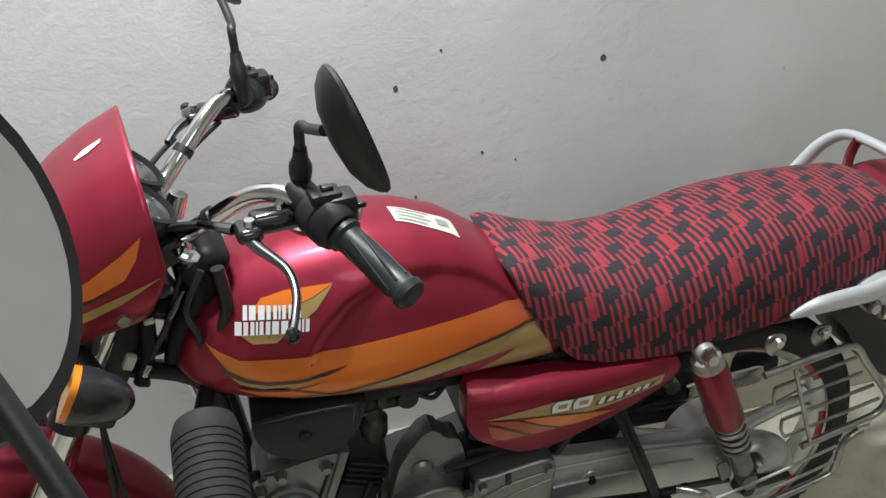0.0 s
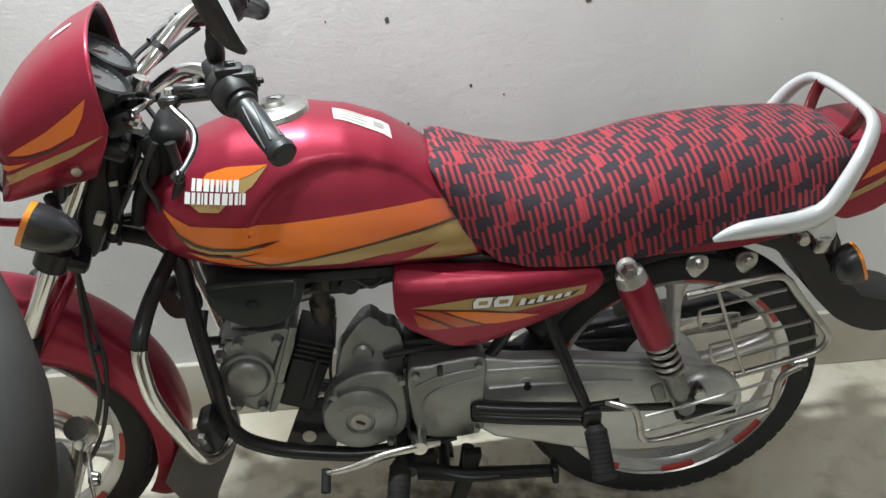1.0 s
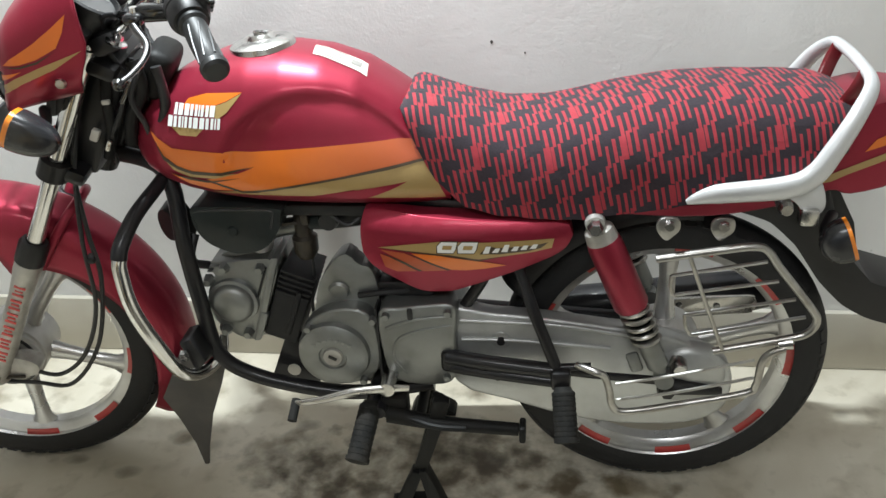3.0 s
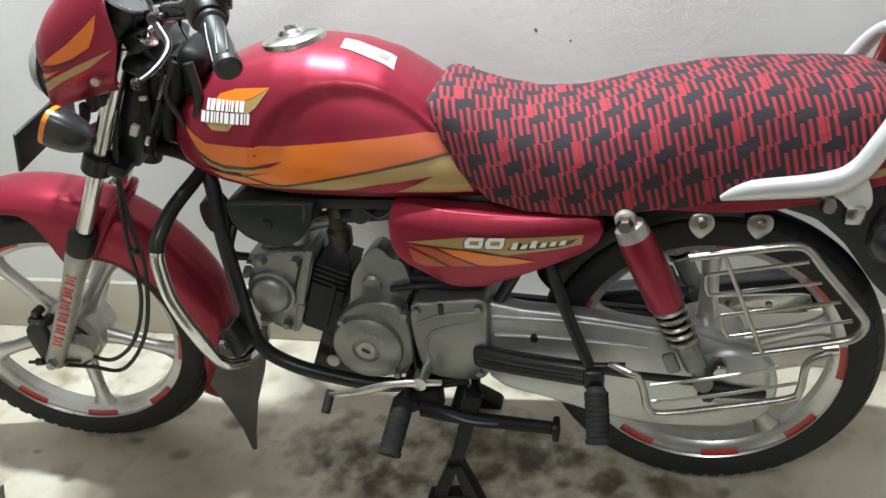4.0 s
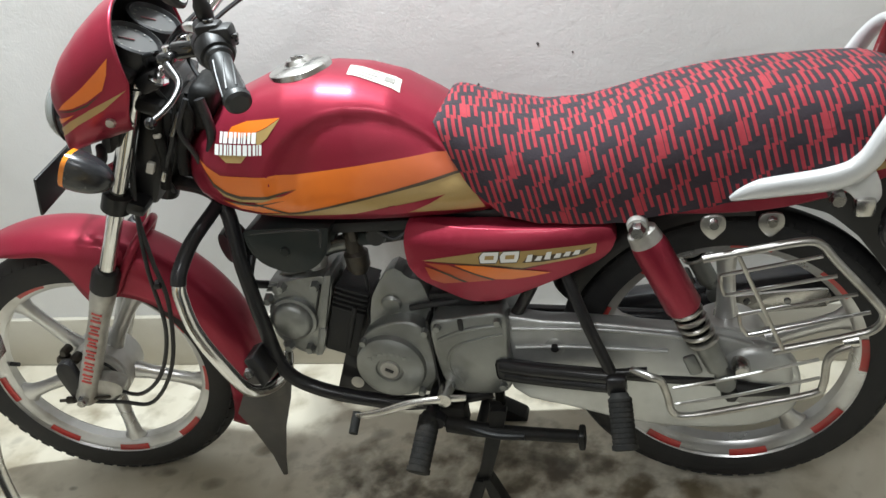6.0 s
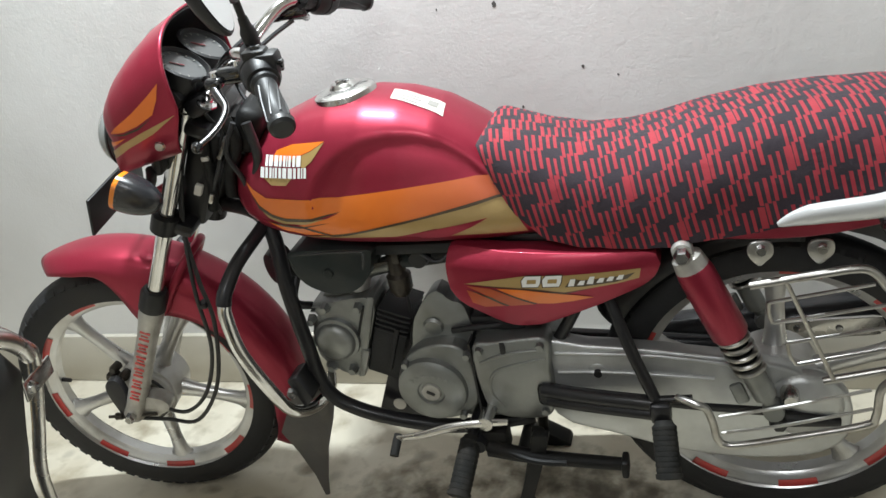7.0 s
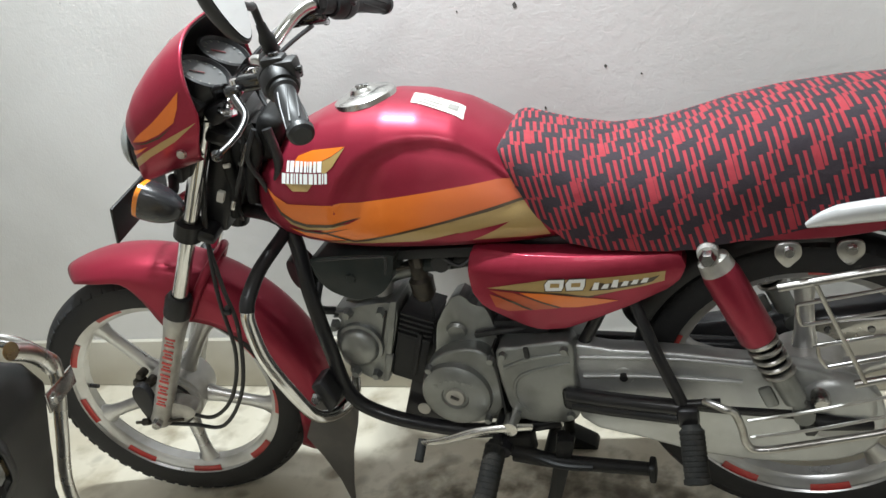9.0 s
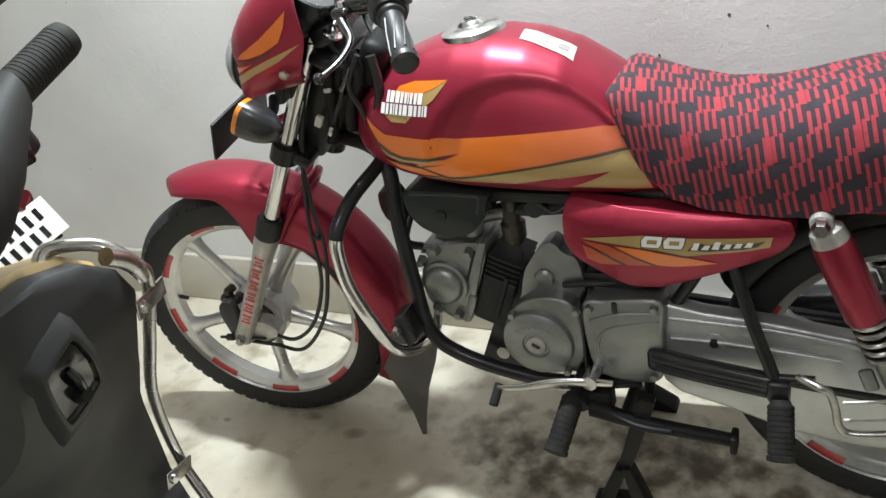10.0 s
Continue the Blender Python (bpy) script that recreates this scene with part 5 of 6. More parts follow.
bpart("passenger_peg", peg((0.432, -0.17, 0.335), (0.440, -0.232, 0.262), 0.0205), PEGM, "folded grey rubber passenger footrest")
bpart("rider_peg", peg((0.085, -0.15, 0.272), (0.068, -0.24, 0.205), 0.0205), PEGM, "ribbed grey rubber footrest")
bpart("peg_arm", tube([(0.09, -0.07, 0.285), (0.088, -0.11, 0.285), (0.085, -0.155, 0.270)], 0.011), BLACK)
bpart("gear_lever", tube([(0.155, -0.15, 0.305), (0.12, -0.165, 0.315), (0.06, -0.175, 0.312), (0.0, -0.185, 0.300), (-0.045, -0.19, 0.295)], [0.008, 0.009, 0.010, 0.008, 0.006], 10, flat=0.6), OLDCHROME, "worn steel gear lever")
bpart("gear_lever_rubber", tube([(-0.046, -0.180, 0.296), (-0.048, -0.215, 0.275)], 0.0085), PEGM)
bpart("gear_shaft", lathe([(0.0, -0.012), (0.014, -0.010), (0.014, 0.06)], (0.12, -0.16, 0.315), (0, 1, 0), 14), OLDCHROME)
stand = bpart("centre_stand", tube([(0.208, -0.140, 0.285), (0.198, -0.152, 0.235), (0.174, -0.156, 0.15), (0.168, -0.157, 0.115)], [0.012, 0.012, 0.010, 0.009], 12), STANDM, "black tubular centre stand")
part("stand_plate", slab(round_poly(crisp([(0.200, 0.290), (0.232, 0.290), (0.216, 0.232), (0.178, 0.119), (0.154, 0.123), (0.192, 0.237)], 0.006), 2), -0.168, -0.150, 0.003), STANDM, stand)
part("stand_strut", slab([(0.153, 0.127), (0.174, 0.122), (0.139, 0.026), (0.111, 0.026)], -0.176, -0.150, 0.003), STANDM, stand)
part("stand_strut", slab([(0.160, 0.124), (0.179, 0.120), (0.197, 0.050), (0.185, 0.044)], -0.170, -0.154, 0.003), STANDM, stand)
part("stand_foot", slab(round_poly(crisp([(0.110, 0.044), (0.190, 0.056), (0.214, 0.034), (0.226, 0.004), (0.212, 0.001), (0.200, 0.024), (0.184, 0.038), (0.110, 0.022)], 0.005), 2), -0.178, -0.148, 0.003), STANDM, stand)
part("foot_strut", slab(round_poly(crisp([(0.166, 0.128), (0.182, 0.128), (0.218, 0.026), (0.196, 0.020), (0.178, 0.062)], 0.005), 2), -0.176, -0.146, 0.003), STANDM, stand)
part("stand_leg", tube([(0.17, 0.10, 0.275), (0.155, 0.125, 0.18), (0.142, 0.15, 0.07), (0.138, 0.158, 0.014)], [0.013, 0.014, 0.013, 0.012], 12), STANDM, stand)
part("stand_foot", slab([(0.095, 0.001), (0.105, 0.022), (0.14, 0.045), (0.195, 0.012), (0.20, 0.001)], 0.136, 0.182, 0.003), STANDM, stand)
part("stand_cross_bar", tube([(0.165, -0.12, 0.21), (0.165, 0.12, 0.21)], 0.011), STANDM, stand)
side = bpart("side_stand", tube([(0.115, -0.150, 0.245), (0.20, -0.163, 0.240), (0.355, -0.17, 0.236)], [0.017, 0.0135, 0.012], 12), STANDM, "folded black side stand")
part("stand_pad", box((0.362, -0.172, 0.236), (0.012, 0.035, 0.034), 0.004), STANDM, side)
part("stand_pivot", box((0.125, -0.13, 0.255), (0.05, 0.04, 0.05), 0.008), STANDM, side)
bpart("stand_spring", tube([(0.13, -0.155, 0.25), (0.2, -0.178, 0.243), (0.26, -0.178, 0.24)], 0.006, 8), STANDM)
bpart("lower_cross_tube", tube([(0.10, -0.17, 0.262), (0.10, 0.17, 0.262)], 0.013), BLACK)

# rear mudguard, tail, grab rail, lights
RM = Vector(RW)


def rear_guard():
    rings = []
    n = 30
    for i in range(n + 1):
        u = i / n
        a = radians(150 - 68 * u)
        r = 0.330 + 0.012 * u
        h = 0.068
        ring = []
        for k in range(13):
            b = -1 + 2 * k / 12
            rr = r + 0.012 - 0.045 * abs(b) ** 3
            ring.append(Vector((RM.x + rr * math.cos(a), h * math.copysign(abs(b) ** 0.85, b), RM.z + rr * math.sin(a))))
        rings.append(ring)
    bm = bmesh.new()
    skin(bm, rings, close=False, caps=False)
    return bm


thick(bpart("rear_mudguard", rear_guard(), PLASTIC, "black plastic rear mudguard"), 0.004)
tail_poly = round_poly([(0.40, 0.648), (0.532, 0.634), (0.66, 0.632), (0.763, 0.650), (0.84, 0.674), (0.875, 0.664), (0.950, 0.680), (0.985, 0.745), (0.975, 0.80), (0.93, 0.815), (0.86, 0.80), (0.70, 0.72), (0.55, 0.68)], 3)
tail = bpart("tail_cowl", slab(tail_poly, -0.10, 0.10, 0.012, 3), RED, "red tail fairing with orange stripe", angle=50)
for v in tail.data.vertices:
    v.co.y *= 1.0 - 0.45 * max(0.0, (v.co.x - 0.80) / 0.19)
TT = tree_of(tail)
part("tail_stripe", decal([(0.885, 0.735), (0.90, 0.755), (0.96, 0.778), (0.97, 0.768), (0.92, 0.745)], TT), ORANGE, tail)
part("tail_stripe", decal([(0.60, 0.664), (0.70, 0.672), (0.84, 0.702), (0.93, 0.735), (0.97, 0.76), (0.93, 0.722), (0.84, 0.69), (0.70, 0.662)], TT), GOLD, tail)
bpart("tail_light", box((0.985, 0, 0.755), (0.04, 0.12, 0.055), 0.014, 3), TAILRED, "red tail lamp")
holder = bpart("rear_guard_tail", slab(round_poly(crisp([(0.655, 0.640), (0.80, 0.662), (0.848, 0.668), (0.872, 0.600), (0.900, 0.540), (0.945, 0.490), (1.06, 0.455), (1.08, 0.415), (0.985, 0.408), (0.945, 0.420), (0.902, 0.446), (0.858, 0.492), (0.811, 0.561), (0.766, 0.604), (0.707, 0.625), (0.655, 0.631)], 0.010), 2), -0.062, 0.062, 0.008, 2), PLASTIC, "black rear mudguard tail and plate holder")
part("guard_blade", slab([(0.846, 0.664), (0.882, 0.640), (0.918, 0.575), (0.932, 0.520), (0.905, 0.560), (0.868, 0.605)], -0.004, 0.004, 0.001), PLASTIC, holder)


def rail_ring(pts, sizes):
    rings, s = [], None
    P = smooth_path(pts, 6)
    m = len(P)
    for i, p in enumerate(P):
        d = (P[min(i + 1, m - 1)] - P[max(i - 1, 0)]).normalized()
        s = d.cross(Vector((0, 1, 0))) if s is None else s - d * s.dot(d)
        s.normalize()
        t = d.cross(s).normalized()
        hs = np.interp(i / (m - 1), np.linspace(0, 1, len(sizes)), [a for a, _ in sizes])
        ht = np.interp(i / (m - 1), np.linspace(0, 1, len(sizes)), [b for _, b in sizes])
        rings.append([p + s * hs * math.cos(a) + t * ht * math.sin(a) for a in (2 * math.pi * k / 16 for k in range(16))])
    bm = bmesh.new()
    skin(bm, rings)
    return bm


half = [(0.614, 0.150, 0.683), (0.657, 0.155, 0.699), (0.752, 0.16, 0.712), (0.792, 0.158, 0.732), (0.818, 0.152, 0.772), (0.846, 0.138, 0.822), (0.866, 0.108, 0.852), (0.868, 0.05, 0.862)]
pts = [(x, -y, z) for x, y, z in half] + [(x, y, z) for x, y, z in reversed(half)]
sz = [(0.004, 0.003), (0.016, 0.010), (0.019, 0.011), (0.018, 0.011), (0.016, 0.011), (0.014, 0.010), (0.012, 0.009), (0.011, 0.009)]
bpart("grab_rail", rail_ring(pts, sz + sz[::-1]), RAIL, "satin silver grab rail")
for s in (-1, 1):
    bpart("rail_foot", slab(round_poly([(0.745, 0.706), (0.80, 0.722), (0.818, 0.685), (0.812, 0.664), (0.79, 0.664), (0.775, 0.682)], 3), min(0.125 * s, 0.152 * s), max(0.125 * s, 0.152 * s), 0.004), RAIL)
    bpart("rail_bolt", lathe([(0.0, -0.02), (0.009, -0.02), (0.012, -0.012), (0.012, 0.03)], (0.760, 0.145 * s, 0.676), (0, -s, 0), 8), OLDCHROME)
    bpart("rail_bolt", box((0.797, 0.145 * s, 0.660), (0.028, 0.028, 0.030), 0.006), OLDCHROME)
    bpart("rail_strut", tube([(0.845, 0.06 * s, 0.80), (0.858, 0.072 * s, 0.832), (0.868, 0.072 * s, 0.858)], 0.012, flat=0.35), DKRED)


def indicator(c, out, fwd, name_label, turned, size=1.0, wide=0.042, high=0.028, deep=0.055, lens=0.30):
    """Oval black housing on a stalk, with an amber lens facing fwd."""
    c, out, fwd = Vector(c), Vector(out).normalized(), Vector(fwd).normalized()
    up = out.cross(fwd)
    add = fpart if turned else (lambda n, b, m, p=None, l="": part(n, b, m, p or bike, l))
    root = new("indicator")
    root.parent = bike
    root["label"] = name_label

    def shell(a0, a1, scale, n=10):
        rings = []
        for i in range(n + 1):
            t = a0 + (a1 - a0) * i / n
            w = math.sqrt(max(0.0, 1 - max(0, t) ** 2.2)) if t > 0 else (1 - 0.0 * t)
            rings.append([c - fwd * t * deep * size + (out * math.copysign(abs(math.cos(q)) ** 0.7, math.cos(q)) * wide + up * math.copysign(abs(math.sin(q)) ** 0.7, math.sin(q)) * high) * max(0.08, w) * scale * size for q in (2 * math.pi * k / 20 for k in range(20))])
        bm = bmesh.new()
        skin(bm, rings)
        return bm

    add("housing", shell(0.0, 0.98, 1.0, 14), GLOSSPL, root)
    add("lens", shell(-lens, 0.0, 0.97, 4), AMBER, root, "amber lens")
    add("stalk", tube([c - fwd * 0.03, c - out * 0.05 - fwd * 0.02, c - out * 0.085], 0.009), PLASTIC, root)
    return root


indicator((-0.390, -0.238, 0.842), (0, -1, 0), (-0.86, -0.10, 0.48), "black front indicator with amber lens", False, 1.0, 0.027, 0.033, 0.068, 0.12)
indicator((-0.45, 0.21, 0.83), (0, 1, 0), (-1, 0, -0.1), "black front indicator with amber lens", False)
indicator((0.856, -0.160, 0.626), (0, -1, 0), (0.93, 0.05, 0.36), "black rear indicator with amber lens", False, 0.85, 0.030, 0.042, 0.050, 0.14)
indicator((0.846, 0.175, 0.630), (0, 1, 0), (0.86, 0, 0.50), "black rear indicator with amber lens", False, 0.95)

def join_boxes(specs, bev):
    bm = bmesh.new()
    for c, sz in specs:
        other = box(c, sz, bev, 3)
        me = bpy.data.meshes.new("tmp")
        other.to_mesh(me)
        other.free()
        bm.from_mesh(me)
        bpy.data.meshes.remove(me)
    return bm


# headlamp cowl; the steering head's middle lies at CY
CY = -0.035


def along(s, vals):
    return float(np.interp(s, np.linspace(0, 1, len(vals)), vals))


def cowl_ring(s, n=22):
    """One hoop of the fairing: s runs from the lamp to the open back; open below."""
    e = s * s * (3 - 2 * s) * 0.35 + s * 0.65
    top = (along(e, (-0.464, -0.447, -0.420, -0.384, -0.343, -0.298)), along(e, (0.952, 0.980, 1.010, 1.040, 1.067, 1.088)))
    side = (along(e, (-0.451, -0.435, -0.411, -0.373, -0.332, -0.288)), along(e, (0.902, 0.918, 0.932, 0.944, 0.953, 0.960)))
    low = (along(e, (-0.474, -0.456, -0.431, -0.401, -0.365, -0.327)), along(e, (0.838, 0.846, 0.854, 0.862, 0.870, 0.878)))
    w = along(s, (0.082, 0.106, 0.122, 0.132, 0.138, 0.140))
    ring = []
    for k in range(n + 1):
        a = radians(-140 + 280 * k / n)
        sn, cs = math.sin(a), math.cos(a)
        c = abs(cs) ** 0.72 if cs > 0 else min(1.0, abs(cs) / 0.766) ** 0.85
        to = top if cs > 0 else low
        ring.append(Vector((side[0] + (to[0] - side[0]) * c, CY + w * math.copysign(abs(sn) ** 0.72, sn), side[1] + (to[1] - side[1]) * c)))
    return ring


cb = bmesh.new()
skin(cb, [cowl_ring(i / 28, 44) for i in range(29)], close=False, caps=False)
bmesh.ops.triangulate(cb, faces=cb.faces)
cowl_flat = cb.copy()
cowl = fpart("headlamp_cowl", cb, RED, None, "red headlamp fairing with orange and gold flashes", angle=60)
thick(cowl, 0.004)


def on_cowl(poly, material, lift=0.0012):
    from mathutils.bvhtree import BVHTree
    t = BVHTree.FromBMesh(cowl_flat)
    fpart("cowl_flash", decal(poly, t, lift, cell=0.01), material, cowl)


on_cowl([(-0.432, 0.932), (-0.415, 0.944), (-0.370, 0.968), (-0.333, 0.992), (-0.308, 1.010), (-0.318, 0.985), (-0.334, 0.962), (-0.370, 0.945), (-0.400, 0.936)], ORANGE)
on_cowl([(-0.500, 0.862), (-0.455, 0.892), (-0.415, 0.914), (-0.370, 0.932), (-0.295, 0.958), (-0.345, 0.930), (-0.405, 0.906), (-0.450, 0.882), (-0.490, 0.852)], GOLD)
on_cowl([(-0.465, 0.896), (-0.445, 0.914), (-0.400, 0.926), (-0.428, 0.912)], ORANGE, 0.0018)
on_cowl([(-0.436, 0.929), (-0.400, 0.9335), (-0.370, 0.942), (-0.338, 0.957), (-0.370, 0.9385), (-0.400, 0.9305)], DKLINE, 0.0018)
fpart("cowl_inner", box((-0.372, CY, 0.91), (0.02, 0.20, 0.15), 0.01, m=Matrix.Rotation(radians(15), 4, "Y")), PLASTIC)
ib = bmesh.new()
lining = []
for i in range(15):
    sr = 0.12 + 0.87 * i / 14
    ring = cowl_ring(sr, 30)
    mid = sum(ring, Vector()) / len(ring)
    lining.append([mid + (p - mid) * 0.945 for p in ring])
skin(ib, lining, close=False, caps=False)
inner = fpart("cowl_lining", ib, PLASTIC, cowl, "matt black inside of the fairing", angle=60)
thick(inner, 0.002)
LC, LU = Vector((-0.464, CY, 0.897)), Vector((0.006, 0, 0.059))
LF = Vector((-0.985, 0, 0.10))
lens_rings = []
for i in range(8):
    t = math.pi / 2 * i / 7 * 0.98
    lens_rings.append([LC + LF * 0.044 * math.sin(t) + (LU * math.cos(a) + Vector((0, 0.080 * math.sin(a), 0))) * math.cos(t) for a in (2 * math.pi * k / 36 for k in range(36))])
lb = bmesh.new()
skin(lb, lens_rings)
fpart("headlamp", lb, LAMPGL, cowl, "clear headlamp lens")
fpart("lamp_rim", tube([LC + LF * 0.002 + LU * math.cos(a) * 1.02 + Vector((0, 0.082 * math.sin(a), 0)) for a in (2 * math.pi * k / 36 for k in range(37))], 0.003, 6, n=1), PLASTIC, cowl)
fpart("cowl_screw", lathe([(0.0, -0.004), (0.007, -0.003), (0.009, 0.002)], (-0.345, CY - 0.133, 0.906), (0, 1, 0), 14), OLDCHROME, cowl)


def cowl_top_film(dx, dz):
    from mathutils.bvhtree import BVHTree
    return decal([(x + dx, z + dz) for x, z in [(-0.356, 0.975), (-0.342, 0.976), (-0.325, 0.995), (-0.324, 1.006), (-0.345, 0.997), (-0.357, 0.982)]], BVHTree.FromBMesh(cowl_flat), 0.0012, way=Vector((0, 0.55, -0.83)).normalized(), cell=0.008)


fpart("cowl_emblem", cowl_top_film(0.0, 0.0), WHITE, cowl, "small white sticker")
fpart("number_plate", box((-0.540, -0.03, 0.780), (0.006, 0.22, 0.072), 0.002, m=Matrix.Rotation(radians(14), 4, "Y")), PLASTIC, None, "black front plate seen from behind")
fpart("cowl_bracket", tube([(-0.40, -0.07, 0.80), (-0.46, -0.05, 0.775), (-0.53, -0.02, 0.77)], 0.007), RED)

# instruments
for y in (CY - 0.050, CY + 0.050):
    gc = Vector((-0.303, y, 1.004))
    gax = Vector((0.62, 0, 0.78))
    g = fpart("gauge", lathe([(0.0, -0.06), (0.030, -0.06), (0.041, -0.02), (0.048, 0.0), (0.048, 0.010), (0.043, 0.012), (0.041, 0.004), (0.0, 0.004)], gc, gax, 32), PLASTIC, None, "round black instrument")
    fpart("dial", lathe([(0.0, 0.005), (0.040, 0.005), (0.040, 0.0035)], gc, gax, 32), DIAL, g)
    gm = Matrix.Translation(gc + gax * 0.0065) @ gax.to_track_quat("Z", "Y").to_matrix().to_4x4()
    fpart("needle", box((0, 0, 0), (0.003, 0.026, 0.001), 0, m=gm @ Matrix.Rotation(0.6, 4, "Z") @ Matrix.Translation((0, 0.010, 0))), DKRED, g)
    for k in range(11):
        aa = radians(-130 + 26 * k)
        fpart("dial_mark", box((0, 0, 0), (0.0016, 0.005, 0.0008), 0, m=gm @ Matrix.Rotation(aa, 4, "Z") @ Matrix.Translation((0, 0.033, 0))), PRINT, g)
fpart("instrument_panel", box((-0.335, CY, 0.965), (0.07, 0.20, 0.05), 0.018, m=Matrix.Rotation(radians(-30), 4, "Y")), PLASTIC)
fpart("instrument_bracket", box((-0.285, CY, 0.945), (0.05, 0.17, 0.035), 0.012, m=Matrix.Rotation(radians(-20), 4, "Y")), PLASTIC)
fpart("ignition_lock", lathe([(0.0, 0.03), (0.012, 0.03), (0.014, 0.0)], (-0.262, CY, 0.955), (0.4, 0, 0.9), 16), OLDCHROME)
fpart("steering_head_cover", box((-0.238, CY + 0.01, 0.872), (0.05, 0.10, 0.085), 0.018, 3, m=Matrix.Rotation(RAKE, 4, "Y")), STANDM, None, "black wiring cover behind the forks")
fpart("wiring_loom", tube([(-0.262, CY - 0.045, 0.905), (-0.255, CY - 0.05, 0.86), (-0.285, CY - 0.045, 0.81), (-0.300, CY - 0.035, 0.76)], 0.011, 10), STANDM, None, "taped black wiring loom")
fpart("wiring_loom", tube([(-0.225, CY - 0.05, 0.895), (-0.222, CY - 0.055, 0.83), (-0.250, CY - 0.05, 0.775), (-0.275, CY - 0.03, 0.74)], 0.009, 10), CABLE)
fpart("wiring_loom", tube([(-0.245, CY - 0.055, 0.90), (-0.272, CY - 0.06, 0.85), (-0.262, CY - 0.055, 0.80), (-0.262, CY - 0.04, 0.75)], 0.005, 8), CABLE)
fpart("wiring_loom", tube([(-0.300, -0.080, 0.90), (-0.318, -0.078, 0.85), (-0.325, -0.075, 0.79), (-0.345, -0.07, 0.735)], 0.010, 10), STANDM, None, "taped black wiring loom")
fpart("wiring_loom", tube([(-0.262, -0.080, 0.91), (-0.295, -0.082, 0.83), (-0.330, -0.078, 0.77), (-0.338, -0.06, 0.72)], 0.0045, 8), CABLE)
fpart("wire_connector", box((-0.352, -0.083, 0.783), (0.014, 0.012, 0.022), 0.003, m=Matrix.Rotation(RAKE, 4, "Y")), PAPER, None, "white plastic wire connector")
fpart("wire_connector", box((-0.318, -0.086, 0.841), (0.013, 0.010, 0.008), 0.002), PAPER, None, "white plastic wire connector")
fpart("wire_connector", box((-0.334, -0.083, 0.763), (0.008, 0.010, 0.020), 0.002, m=Matrix.Rotation(RAKE, 4, "Y")), OLDCHROME)
fpart("cable_sleeve", tube([(-0.268, -0.085, 0.874), (-0.293, -0.085, 0.838)], 0.0055, 10), DKSTEEL, None, "dark steel cable sleeve")
fpart("fork_cap_nut", lathe([(0.0, 0.012), (0.009, 0.012), (0.009, 0.004), (0.017, 0.003), (0.017, 0.0)], (-0.262, CY - 0.092, 0.950), (0.48, 0, 0.88), 8), CHROME)


# handlebar: both sides, then grips, switches, levers, mirrors
def pre(x, y, z):
    """Where a point of the turned steering lies when it points straight ahead."""
    return UNTURN @ Vector((x, y, z))


def flip(p, s):
    """A point given for the near side of the steering (s = -1), or its twin on the far side."""
    p = Vector(p)
    return p if s < 0 else Vector((p.x, 2 * CY - p.y, p.z))


GA, GB = pre(-0.078, -0.246, 0.997), pre(-0.027, -0.322, 0.959)
BARL = [(-0.285, CY, 0.952), (-0.285, CY - 0.035, 0.953), (-0.252, CY - 0.078, 0.972), (-0.195, CY - 0.115, 1.020), (-0.165, CY - 0.140, 1.036), (-0.139, CY - 0.164, 1.033), tuple(GA), tuple(GB)]
fpart("handlebar", tube(list(reversed(BARL)) + [tuple(flip(p, 1)) for p in BARL[1:]], 0.0112, 16, n=8), CHROME, None, "chromed handlebar")
for y in (-0.035, 0.035):
    fpart("bar_clamp", box((-0.285, CY + y, 0.957), (0.042, 0.024, 0.046), 0.008), OLDCHROME)
    fpart("cable_band", lathe([(0.0108, -0.005), (0.0135, -0.005), (0.0135, 0.005), (0.0108, 0.005)], flip(Vector(BARL[2]) * 0.55 + Vector(BARL[3]) * 0.45, y), Vector(BARL[3]) - Vector(BARL[2]) if y < 0 else flip(BARL[3], 1) - flip(BARL[2], 1), 14), PLASTIC)
for s in (-1, 1):
    a, b = flip(GA, s), flip(GB, s)
    d = (b - a).normalized()
    gl = (b - a).length
    gp = [(0.0, gl + 0.012), (0.014, gl + 0.012), (0.0185, gl + 0.008), (0.0195, gl), (0.0165, gl - 0.004), (0.0158, gl - 0.03), (0.0165, gl * 0.5), (0.0168, 0.01), (0.021, 0.006), (0.021, 0.0), (0.012, 0.0)]
    grip = fpart("grip", lathe(gp, a, d, 28), GRIPM, None, "black rubber handlebar grip")
    q = d.cross(Vector((0, 0, 1))).normalized()
    t = d.cross(q)
    for k in range(7):
        a1 = 2 * math.pi * k / 7
        pp = [a + d * (0.02 + (gl - 0.03) * j / 5) + (q * math.cos(a1 + 0.16 * j) + t * math.sin(a1 + 0.16 * j)) * 0.0158 for j in range(6)]
        fpart("grip_rib", tube(pp, 0.0020, 6, n=2), GRIPM, grip)
    fpart("switch_housing", lathe([(0.012, -0.055), (0.024, -0.052), (0.029, -0.04), (0.029, -0.030), (0.0275, -0.029), (0.0275, -0.027), (0.029, -0.026), (0.029, -0.012), (0.025, -0.002), (0.012, 0.0)], a, d, 24), PLASTIC, None, "black handlebar switch housing")
    fpart("switch_block", box(a - d * 0.028 + Vector((0.018, 0, 0.012)), (0.034, 0.034, 0.034), 0.007), PLASTIC)
    fpart("switch_block", box(a - d * 0.030 + Vector((0.002, 0, 0.026)), (0.036, 0.028, 0.016), 0.005), PLASTIC)
